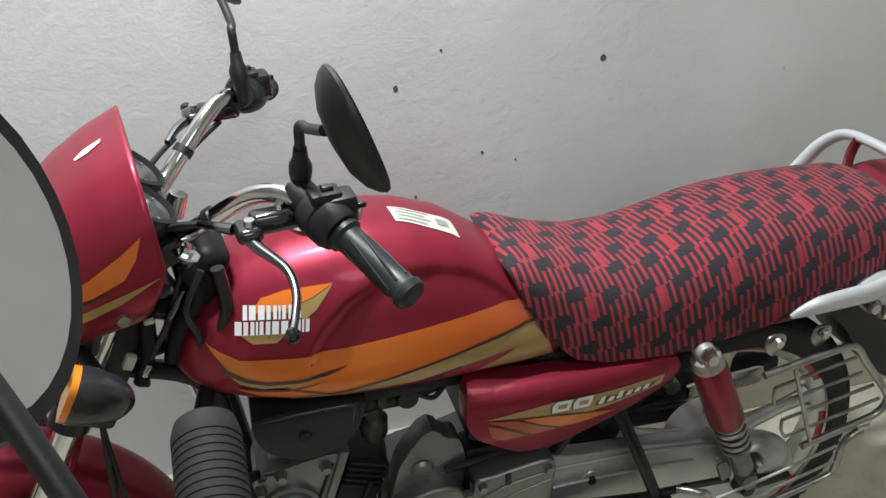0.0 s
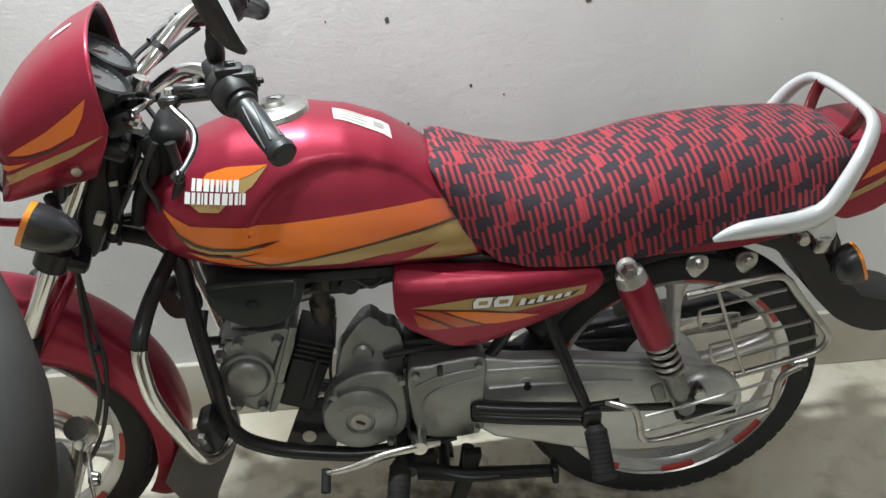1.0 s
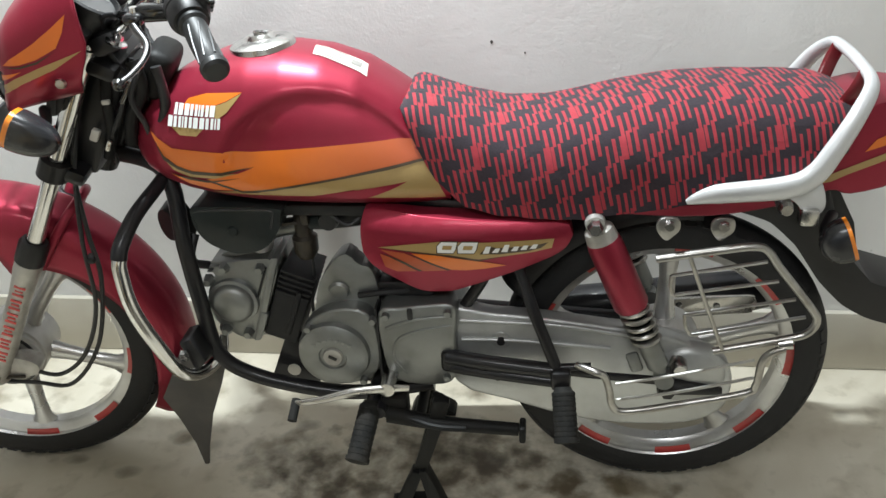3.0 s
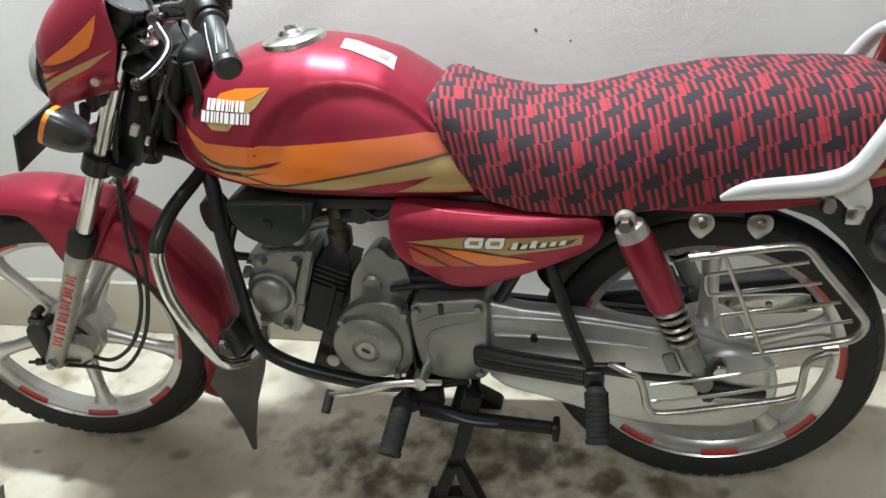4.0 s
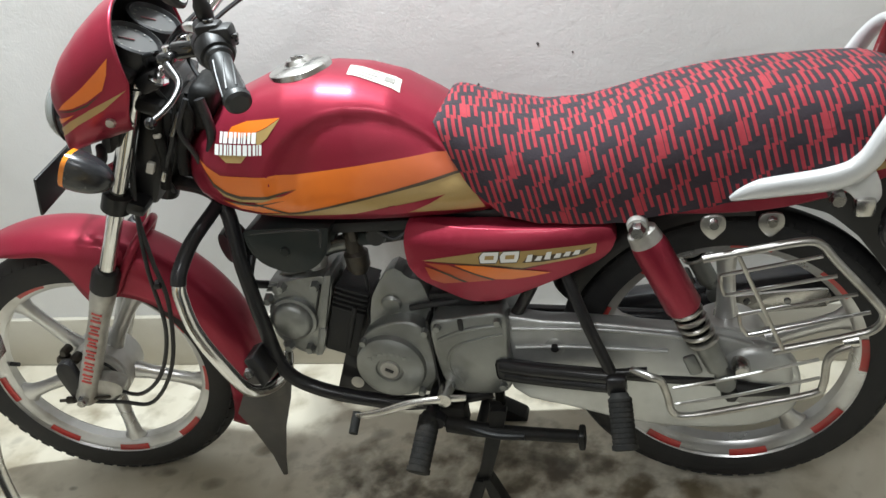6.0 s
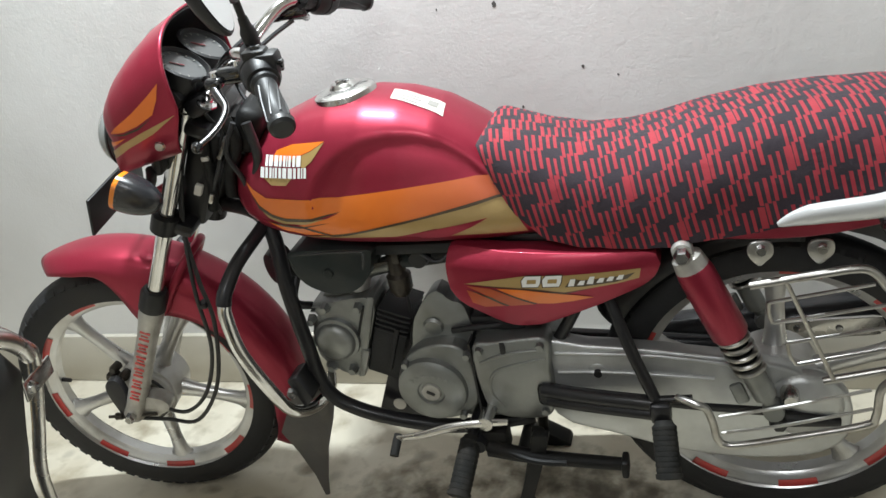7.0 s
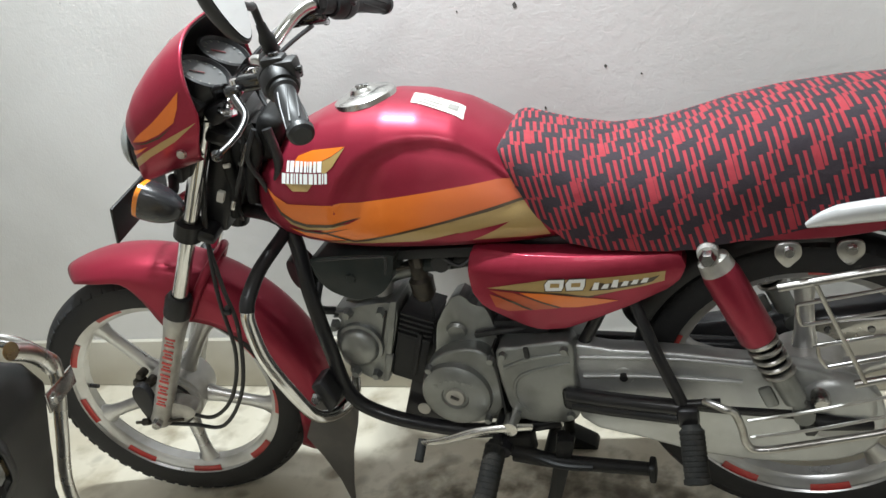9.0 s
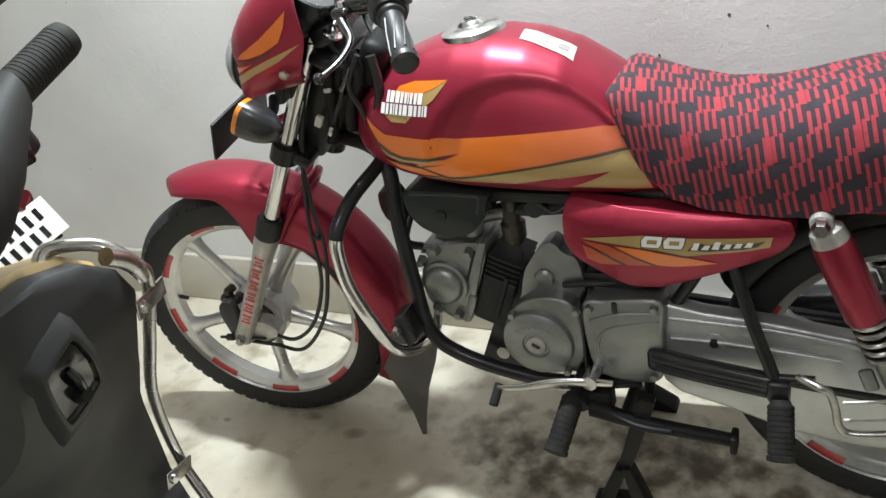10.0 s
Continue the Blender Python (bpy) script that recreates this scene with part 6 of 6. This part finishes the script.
    for j in range(3):
        fpart("switch_button", box(a - d * (0.016 + 0.012 * j) + Vector((0.034, 0, 0.018 - 0.012 * j)), (0.010, 0.009, 0.007), 0.002), GLOSSBLK)
    fpart("switch_button", box(a - d * 0.028 + Vector((0.004, 0, 0.036)), (0.014, 0.010, 0.008), 0.002), GLOSSBLK)
    hc = a - d * 0.068
    # lever bracket, lever with its ball end, pinch bolt and cable adjuster
    fpart("lever_perch", join_boxes([(flip((-0.165, -0.196, 1.014), s), (0.060, 0.026, 0.026)), (flip((-0.198, -0.202, 1.009), s), (0.030, 0.036, 0.018))], 0.008), GLOSSBLK, None, "black lever bracket")
    fpart("perch_clamp", lathe([(0.011, -0.014), (0.019, -0.013), (0.020, 0.0), (0.019, 0.013), (0.011, 0.014)], hc, d, 16), PLASTIC)
    fpart("perch_bolt", lathe([(0.0, 0.007), (0.006, 0.007), (0.007, 0.0)], flip((-0.196, -0.205, 1.018), s), (0, 0, 1), 10), CHROME)
    fpart("perch_bolt", lathe([(0.0, 0.006), (0.005, 0.006), (0.006, 0.0)], flip((-0.160, -0.196, 1.027), s), (0, 0, 1), 10), CHROME)
    fpart("cable_adjuster", tube([flip((-0.212, -0.190, 1.008), s), flip((-0.226, -0.175, 1.006), s), flip((-0.243, -0.150, 1.000), s)], [0.007, 0.006, 0.0045], 8), DKSTEEL)
    LV = [(-0.202, -0.203, 1.010), (-0.194, -0.222, 1.000), (-0.172, -0.256, 0.986), (-0.171, -0.288, 0.976), (-0.181, -0.318, 0.968), (-0.190, -0.338, 0.965)]
    fpart("lever", tube([flip(p, s) for p in LV], [0.0085, 0.0075, 0.0058, 0.0050, 0.0046, 0.0046], 10, flat=0.8), DKSTEEL if s < 0 else GLOSSBLK, None, "dark polished clutch lever" if s < 0 else "black brake lever")
    fpart("lever_ball", lathe([(0.0, -0.009), (0.006, -0.0065), (0.009, 0.0), (0.006, 0.0065), (0.0, 0.009)], flip((-0.191, -0.343, 0.964), s), (0, 1, 0), 12), GLOSSBLK)
    # mirror on its stem
    ms, jt = flip((-0.130, -0.180, 1.030), s), flip((-0.130, -0.202, 1.122), s)
    fpart("mirror_boot", lathe([(0.009, -0.002), (0.010, 0.012), (0.013, 0.030), (0.013, 0.042), (0.009, 0.052), (0.0075, 0.066)], ms, jt - ms, 14), PLASTIC)
    mcn = flip(pre(-0.068, -0.338, 1.152), s)
    fpart("mirror_stem", tube([ms, ms * 0.3 + jt * 0.7, jt, jt + flip((0.004, CY - 0.022, 0.006), s) - flip((0, CY, 0), s), mcn * 0.7 + jt * 0.3 + Vector((-0.014, 0, 0))], 0.0060, 10), PLASTIC, None, "black mirror stem")
    R3 = UNTURN.to_3x3()
    nrm, sx = R3 @ Vector((0.93, 0.10, 0.33)), R3 @ Vector((0.5, -0.2, -0.84))
    nrm, sx = Vector((nrm.x, -nrm.y * s, nrm.z)).normalized(), Vector((sx.x, -sx.y * s, sx.z))
    sx = (sx - nrm * sx.dot(nrm)).normalized()
    sz2 = nrm.cross(sx)

    def oval(f0, dep, n=28):
        return [mcn + (sx * math.cos(a2) * 0.064 + sz2 * math.sin(a2) * (0.041 - 0.010 * math.cos(a2))) * f0 - nrm * dep for a2 in (2 * math.pi * k / n for k in range(n))]

    hb = bmesh.new()
    skin(hb, [oval(1.0, -0.002), oval(1.03, 0.002), oval(0.98, 0.008), oval(0.82, 0.017), oval(0.52, 0.025), oval(0.1, 0.028)])
    mir = fpart("mirror", hb, PLASTIC, None, "oval black rear-view mirror")
    gb = bmesh.new()
    gb.faces.new([gb.verts.new(p) for p in oval(0.95, -0.0035)])
    fpart("mirror_glass", gb, MIRROR, mir, smooth=False)
# cables
for name, pts2 in (("clutch_cable", [(-0.243, -0.150, 1.0), (-0.268, -0.13, 0.992), (-0.285, -0.10, 0.965), (-0.29, -0.08, 0.91), (-0.25, -0.04, 0.80)]),
                   ("brake_cable", [(-0.232, 0.09, 1.0), (-0.275, 0.06, 0.975), (-0.30, 0.02, 0.93), (-0.36, -0.05, 0.86), (-0.40, -0.088, 0.74), (-0.40, -0.115, 0.62), (-0.40, -0.12, 0.52), (-0.44, -0.125, 0.38), (-0.52, -0.115, 0.28), (-0.60, -0.10, 0.275), (-0.70, -0.09, 0.28)]),
                   ("speedometer_cable", [(-0.34, -0.04, 0.95), (-0.37, -0.07, 0.84), (-0.40, -0.095, 0.72), (-0.41, -0.125, 0.60), (-0.42, -0.13, 0.47), (-0.47, -0.125, 0.36), (-0.54, -0.11, 0.30), (-0.605, -0.09, 0.30)]),
                   ("throttle_cable", [(-0.165, 0.12, 1.0), (-0.22, 0.085, 0.975), (-0.268, 0.03, 0.94), (-0.22, -0.02, 0.86)])):
    fpart(name, tube(pts2, 0.0042, 8), CABLE, None, "black control cable")
fpart("cable_clip", box((-0.405, -0.12, 0.565), (0.016, 0.022, 0.012), 0.003), BLACK)

# ---- scooter beside the motorcycle ----
scooter = tagged(new("scooter"), "black scooter with cream front panel and chrome leg guard", "scooter")


def spart(name, bm, material, label="", parent=None, **k):
    return part(name, bm, material, parent or scooter, label, **k)


SY = -1.0
edge = [(-0.842, 0.931), (-0.780, 0.911), (-0.743, 0.881), (-0.723, 0.842), (-0.722, 0.758), (-0.698, 0.640), (-0.685, 0.510), (-0.695, 0.441), (-0.702, 0.340), (-0.708, 0.255), (-0.745, 0.191)]
# the shield's face is raked: its middle lies further forward than its top and foot
RAKE_Z = (0.168, 0.358, 0.510, 0.655, 0.742, 0.842, 0.885, 0.947)
RAKE_X = (-0.132, -0.206, -0.270, -0.253, -0.205, -0.163, -0.161, -0.168)


def on_shield(y, z, off=0.0):
    return Vector((float(np.interp(z, RAKE_Z, RAKE_X)) - 0.85 * max(0, abs(y - SY) - 0.09) ** 2 + off, y, z))


def shield(back, front, grow):
    """The leg shield: its outline across the scooter, a bowed and raked sheet with rounded edges."""
    bm = bmesh.new()
    half = [(y + grow, z + grow * (z > 0.8)) for y, z in edge]
    rows = []
    for i in range(len(half) - 1):
        for k in range(4):
            rows.append((Vector(half[i]) * (1 - k / 4) + Vector(half[i + 1]) * k / 4))
    rows.append(Vector(half[-1]))
    cols = 14

    def sheet(off, shrink):
        return [[bm.verts.new(on_shield(SY + (r.x - SY) * shrink * (1 - 2 * c / cols), 0.62 + (r.y - 0.62) * shrink, off)) for c in range(cols + 1)] for r in rows]

    layers = [sheet(back, 0.985), sheet(back - 0.004, 1.0), sheet(front + 0.004, 1.0), sheet(front, 0.985)]

    def rim(g):
        return g[0] + [r[-1] for r in g[1:]] + g[-1][-2::-1] + [r[0] for r in g[-2:0:-1]]

    for g in (layers[0], layers[-1]):
        for a, b in zip(g, g[1:]):
            for c in range(cols):
                bm.faces.new((a[c], a[c + 1], b[c + 1], b[c]))
    for g, h in zip(layers, layers[1:]):
        a, b = rim(g), rim(h)
        n = len(a)
        for i in range(n):
            bm.faces.new((a[i], a[(i + 1) % n], b[(i + 1) % n], b[i]))
    for g in layers[1:-1]:
        edge_verts = set(rim(g))
        for r in g:
            for v in r:
                if v not in edge_verts:
                    bm.verts.remove(v)
    bmesh.ops.recalc_face_normals(bm, faces=bm.faces)
    return bm


panel = spart("leg_shield", shield(0.0, -0.034, 0.0), SCBLK, "matt black inner leg shield", angle=35)
spart("front_apron", shield(-0.036, -0.072, 0.004), CREAM, "cream front apron", angle=35)


# diamond-shaped pocket in the shield
dia = round_poly(crisp([(-0.842, 0.868), (-0.815, 0.787), (-0.868, 0.768), (-0.891, 0.849)], 0.010), 2)
DC = (-0.854, 0.818)


def dia_ring(bm, grow, off):
    return [bm.verts.new(on_shield(DC[0] + (y - DC[0]) * grow, DC[1] + (z - DC[1]) * grow, off)) for y, z in dia]


def pocket_skin(rings, closed):
    bm = bmesh.new()
    rs = [dia_ring(bm, g, o) for g, o in rings]
    n = len(dia)
    for a, b in zip(rs, rs[1:]):
        for i in range(n):
            bm.faces.new((a[i], b[i], b[(i + 1) % n], a[(i + 1) % n]))
    if closed:
        bm.faces.new(rs[-1])
    bmesh.ops.recalc_face_normals(bm, faces=bm.faces)
    return bm


pocket = spart("pocket_surround", pocket_skin([(1.70, -0.004), (1.55, 0.001), (1.20, 0.0075), (1.08, 0.009), (1.0, 0.008), (0.97, 0.002)], False), SCBLK, "raised diamond-shaped pocket surround", panel, angle=50)
spart("pocket_liner", pocket_skin([(0.975, 0.0065), (0.90, 0.003), (0.60, 0.002), (0.3, 0.0015)], True), GLOSSBLK, "glossy black pocket liner", panel, angle=20)
spart("pocket_latch", lathe([(0.0, 0.016), (0.007, 0.015), (0.009, 0.010), (0.009, 0.0)], on_shield(-0.846, 0.793, 0.0), (1, 0.1, 0.2), 16), SCCOV, "", panel)
spart("pocket_hook", tube([on_shield(-0.858, 0.838, 0.002), on_shield(-0.855, 0.825, 0.012), on_shield(-0.847, 0.806, 0.010)], [0.004, 0.005, 0.004], 10), GLOSSPL, "", panel)
# chrome guard with clips
gpath = [(-0.806, 0.911), (-0.780, 0.924), (-0.744, 0.911), (-0.715, 0.871), (-0.705, 0.842), (-0.704, 0.758), (-0.684, 0.640), (-0.668, 0.510), (-0.675, 0.441), (-0.684, 0.340), (-0.691, 0.255), (-0.728, 0.168)]
for s in (1, -1):
    def across(y):
        return SY + (y - SY) * s

    spart("leg_guard", tube([on_shield(across(y), z, -0.05 if y < -0.77 else -0.012 if z > 0.9 else 0.006) for y, z in gpath], 0.0078, 12), OLDCHROME, "chromed tubular leg guard")
    spart("guard_end", tube([on_shield(across(-0.769), 0.915, 0.020), on_shield(across(-0.750), 0.900, 0.020), on_shield(across(-0.734), 0.881, 0.018), on_shield(across(-0.717), 0.856, 0.010)], [0.0098, 0.0100, 0.0095, 0.008], 14), OLDCHROME, "capped guard bar end")
    for (ya, za), (yb, zb) in (((-0.682, 0.822), (-0.750, 0.832)), ((-0.664, 0.503), (-0.726, 0.528))):
        a, b = on_shield(across(ya), za, 0.018), on_shield(across(yb), zb, 0.016)
        d = (b - a).normalized()
        up = Vector((1, 0, 0)).cross(d).normalized()
        m = Matrix.Translation((a + b) / 2) @ Matrix((d, up, d.cross(up))).transposed().to_4x4()
        spart("guard_clip", box((0, 0, 0), ((b - a).length, 0.022, 0.003), 0.0012, m=m), OLDCHROME, "steel guard clip")
        spart("clip_bolt", lathe([(0.0, 0.008), (0.006, 0.007), (0.008, 0.0)], b - d * 0.014, (1, 0, 0), 12), CHROME)


def hull(stations, seg=24, p=0.75):
    """A smooth body from stations of (x, y, z, half width y, half height z)."""
    bm = bmesh.new()
    rings = []
    for x, y, z, hy, hz in stations:
        rings.append([Vector((x, y + hy * math.copysign(abs(math.cos(a)) ** p, math.cos(a)), z + hz * math.copysign(abs(math.sin(a)) ** p, math.sin(a)))) for a in (2 * math.pi * k / seg for k in range(seg))])
    skin(bm, rings)
    return bm


def bar_cover(dx, x_half, z_half, z_off, ends):
    """Handlebar fairing: widest in the middle, tapering to a collar at each grip."""
    bm = bmesh.new()
    rings = []
    for y, x, z, hx, hz in [(-yy, *r) for yy, *r in reversed(ends)] + [tuple(e) for e in ends[1:]]:
        rings.append([Vector((x + dx + hx * x_half * math.copysign(abs(math.cos(a)) ** 0.8, math.cos(a)), SY + y, z + z_off + hz * z_half * math.copysign(abs(math.sin(a)) ** 0.8, math.sin(a)))) for a in (2 * math.pi * k / 28 for k in range(28))])
    skin(bm, rings)
    return bm


BAR_ENDS = [(0.0, -0.185, 1.020, 0.088, 0.066), (0.07, -0.186, 1.024, 0.084, 0.063), (0.13, -0.190, 1.038, 0.070, 0.054), (0.18, -0.197, 1.056, 0.050, 0.042), (0.215, -0.205, 1.072, 0.034, 0.031), (0.243, -0.212, 1.085, 0.024, 0.024)]
spart("handlebar_cover", bar_cover(0.0, 1.0, 1.0, 0.0, BAR_ENDS), SCCOV, "dark grey handlebar cover")
spart("handlebar_front", bar_cover(-0.038, 0.76, 0.90, -0.004, BAR_ENDS[:-1]), CREAM, "cream front of the handlebar cover")
spart("steering_cover", hull([(-0.30, SY, 0.93, 0.06, 0.09), (-0.24, SY, 0.93, 0.075, 0.12), (-0.16, SY, 0.92, 0.075, 0.11), (-0.12, SY, 0.90, 0.06, 0.08)]), SCBLK)
spart("front_fascia", hull([(-0.40, SY, 0.98, 0.05, 0.06), (-0.36, SY, 0.98, 0.12, 0.10), (-0.30, SY, 0.985, 0.155, 0.085), (-0.265, SY, 0.98, 0.16, 0.06)]), CREAM, "cream plastic front fascia")
for s in (1, -1):
    a, b = Vector((-0.222, SY + 0.235 * s, 1.080)), Vector((-0.224, SY + 0.338 * s, 1.110))
    d = (b - a).normalized()
    gl = (b - a).length
    prof = [(0.0, gl + 0.004), (0.012, gl + 0.004), (0.0180, gl + 0.001), (0.0198, gl - 0.006)]
    for k in range(16):
        t0 = gl - 0.010 - k * 0.0054
        prof += [(0.0202, t0), (0.0202, t0 - 0.0036), (0.0196, t0 - 0.0040), (0.0196, t0 - 0.0050)]
    prof += [(0.0225, 0.006), (0.0225, 0.0), (0.01, 0.0)]
    spart("grip", lathe(prof, a, d, 28), SCGRIP, "worn grey-black rubber grip")
    spart("switch_case", box(a + Vector((0.026, -0.030 * s, -0.030)), (0.030, 0.05, 0.046), 0.010, 3, m=Matrix.Rotation(0.3 * s, 4, "X")), PLASTIC, "black switch case")
    spart("switch_button", box(a + Vector((0.042, -0.030 * s, -0.038)), (0.012, 0.018, 0.026), 0.004), GLOSSBLK)
    st = Vector((-0.262, SY + 0.225 * s, 1.095))
    mc2 = Vector((-0.322, SY + 0.33 * s, 1.245))
    spart("mirror_stem", tube([st, st + Vector((-0.01, 0.01 * s, 0.05)), st + Vector((-0.05, 0.06 * s, 0.12)), mc2 + Vector((-0.02, 0, -0.02))], 0.0068, 10), PLASTIC, "black mirror stem")
    nr = Vector((0.80, -0.55 * s, 0.22)).normalized()
    ux = Vector((0, 0, 1)).cross(nr).normalized()
    uz = nr.cross(ux)

    def ring_at(f0, dep, n=32):
        return [mc2 + (ux * math.cos(q) * 0.072 + uz * math.sin(q) * 0.098) * f0 - nr * dep for q in (2 * math.pi * k / n for k in range(n))]

    hb = bmesh.new()
    skin(hb, [ring_at(0.86, -0.003), ring_at(0.98, -0.004), ring_at(1.04, 0.006), ring_at(0.98, 0.018), ring_at(0.7, 0.034), ring_at(0.2, 0.040)])
    mir = spart("mirror", hb, SCBLK, "black scooter mirror")
    gb = bmesh.new()
    gb.faces.new([gb.verts.new(p) for p in ring_at(0.87, -0.0046)])
    spart("mirror_glass", gb, MIRROR, "", mir, smooth=False)
# lower body that carries the shield
# underbody out of view, added to block bright floor reflections in the side cover
spart("unseen_belly", hull([(-0.14, SY, 0.21, 0.10, 0.05), (-0.05, SY, 0.20, 0.15, 0.08), (0.30, SY, 0.20, 0.15, 0.08), (0.62, SY, 0.22, 0.13, 0.09), (0.74, SY, 0.26, 0.08, 0.06)]), PLASTIC, "unseen black underbody, added against floor glare")
spart("floorboard", hull([(-0.16, SY, 0.30, 0.22, 0.03), (0.0, SY, 0.285, 0.20, 0.025), (0.25, SY, 0.285, 0.19, 0.025), (0.34, SY, 0.33, 0.17, 0.06)]), SCBLK)
spart("rear_body", hull([(0.30, SY, 0.50, 0.12, 0.16), (0.42, SY, 0.52, 0.17, 0.19), (0.75, SY, 0.55, 0.17, 0.19), (1.0, SY, 0.62, 0.10, 0.11), (1.08, SY, 0.65, 0.04, 0.05)]), SCBLK)
spart("saddle", hull([(0.33, SY, 0.73, 0.10, 0.03), (0.42, SY, 0.745, 0.14, 0.045), (0.80, SY, 0.755, 0.14, 0.045), (0.98, SY, 0.765, 0.09, 0.03)]), PLASTIC)
for x in (-0.42, 0.78):
    wh = spart("wheel", lathe([(0.13, -0.03), (0.16, -0.045), (0.20, -0.04), (0.222, -0.015), (0.222, 0.015), (0.20, 0.04), (0.16, 0.045), (0.13, 0.03)], (x, SY, 0.223), (0, 1, 0), 40), RUBBER)
    part("wheel_disc", lathe([(0.0, -0.03), (0.05, -0.03), (0.132, -0.02), (0.132, 0.02), (0.05, 0.03), (0.0, 0.03)], (x, SY, 0.223), (0, 1, 0), 32), ALLOY, wh)
spart("front_mudguard", hull([(-0.66, SY, 0.36, 0.03, 0.03), (-0.58, SY, 0.46, 0.065, 0.04), (-0.42, SY, 0.52, 0.075, 0.05), (-0.28, SY, 0.47, 0.075, 0.08), (-0.20, SY, 0.38, 0.06, 0.06)]), CREAM)
spart("steering_column", tube([(-0.24, SY, 0.95), (-0.32, SY, 0.60), (-0.42, SY, 0.225)], 0.022), BLACK)
spart("rear_fork", tube([(0.45, SY - 0.06, 0.36), (0.78, SY - 0.06, 0.223)], 0.03), BLACK)
spart("rear_spindle", tube([(0.78, SY - 0.07, 0.223), (0.78, SY + 0.07, 0.223)], 0.012), BLACK)

# ---- another parked scooter, its tail towards the motorcycle ----
tailer = tagged(new("parked_scooter"), "dark scooter tail with white number plate and red lamp", "scooter")


def ppart(name, bm, material, label="", parent=None, **k):
    return part(name, bm, material, parent or tailer, label, **k)


PC, PS, PL = Vector((-1.038, -0.267, 0.588)), Vector((0.0393, 0.0074, -0.0766)), Vector((0.0724, 0.1413, 0.0466))
ns, nl = PS.normalized(), PL.normalized()
nl = (nl - ns * nl.dot(ns)).normalized()
nn = ns.cross(nl) * -1
if nn.x < 0:
    nn = -nn
PM = Matrix((( nl.x, -ns.x, nn.x, PC.x), (nl.y, -ns.y, nn.y, PC.y), (nl.z, -ns.z, nn.z, PC.z), (0, 0, 0, 1)))
plate2 = ppart("number_plate", box((0, 0, 0), (0.172, 0.086, 0.002), 0.0008, m=PM), WHITE, "white number plate with dark bars")
for row, (y0, n) in enumerate(((0.017, 6), (-0.020, 5))):
    for k in range(n):
        ppart("plate_bar", box((0, 0, 0), (0.011, 0.027, 0.001), 0, m=PM @ Matrix.Translation((-0.066 + 0.0245 * k + 0.012 * row, y0, 0.0018))), GLOSSBLK, "", plate2)
ppart("plate_backing", box((0, 0, 0), (0.13, 0.10, 0.012), 0.004, m=PM @ Matrix.Translation((0, 0, -0.010))), PLASTIC)
ppart("tail_body", hull([(-1.06, -0.29, 0.64, 0.05, 0.035), (-1.12, -0.31, 0.62, 0.09, 0.07), (-1.30, -0.36, 0.60, 0.13, 0.14), (-1.60, -0.44, 0.55, 0.15, 0.18), (-1.85, -0.50, 0.48, 0.10, 0.12)]), PLASTIC, "dark grey plastic tail")
ppart("tail_lamp", hull([(-1.035, -0.222, 0.655, 0.018, 0.020), (-1.055, -0.232, 0.655, 0.030, 0.026), (-1.085, -0.25, 0.65, 0.035, 0.03)]), TAILRED, "dark red tail lamp")
ppart("tail_mudguard", hull([(-1.07, -0.28, 0.50, 0.05, 0.06), (-1.16, -0.31, 0.46, 0.07, 0.09), (-1.30, -0.35, 0.44, 0.08, 0.10)]), PLASTIC)
for x, y in ((-1.30, -0.36), (-2.30, -0.62)):
    ppart("tyre", lathe([(0.13, -0.03), (0.17, -0.045), (0.21, -0.035), (0.226, 0.0), (0.21, 0.035), (0.17, 0.045), (0.13, 0.03)], (x, y, 0.227), (-0.25, 0.97, 0), 40), RUBBER)
    ppart("wheel_disc", lathe([(0.0, -0.03), (0.05, -0.03), (0.132, -0.02), (0.132, 0.02), (0.05, 0.03), (0.0, 0.03)], (x, y, 0.227), (-0.25, 0.97, 0), 32), ALLOY)
ppart("floor_body", hull([(-1.55, -0.43, 0.42, 0.13, 0.14), (-1.9, -0.52, 0.32, 0.16, 0.05), (-2.15, -0.58, 0.42, 0.12, 0.14), (-2.30, -0.62, 0.45, 0.07, 0.20)]), PLASTIC)
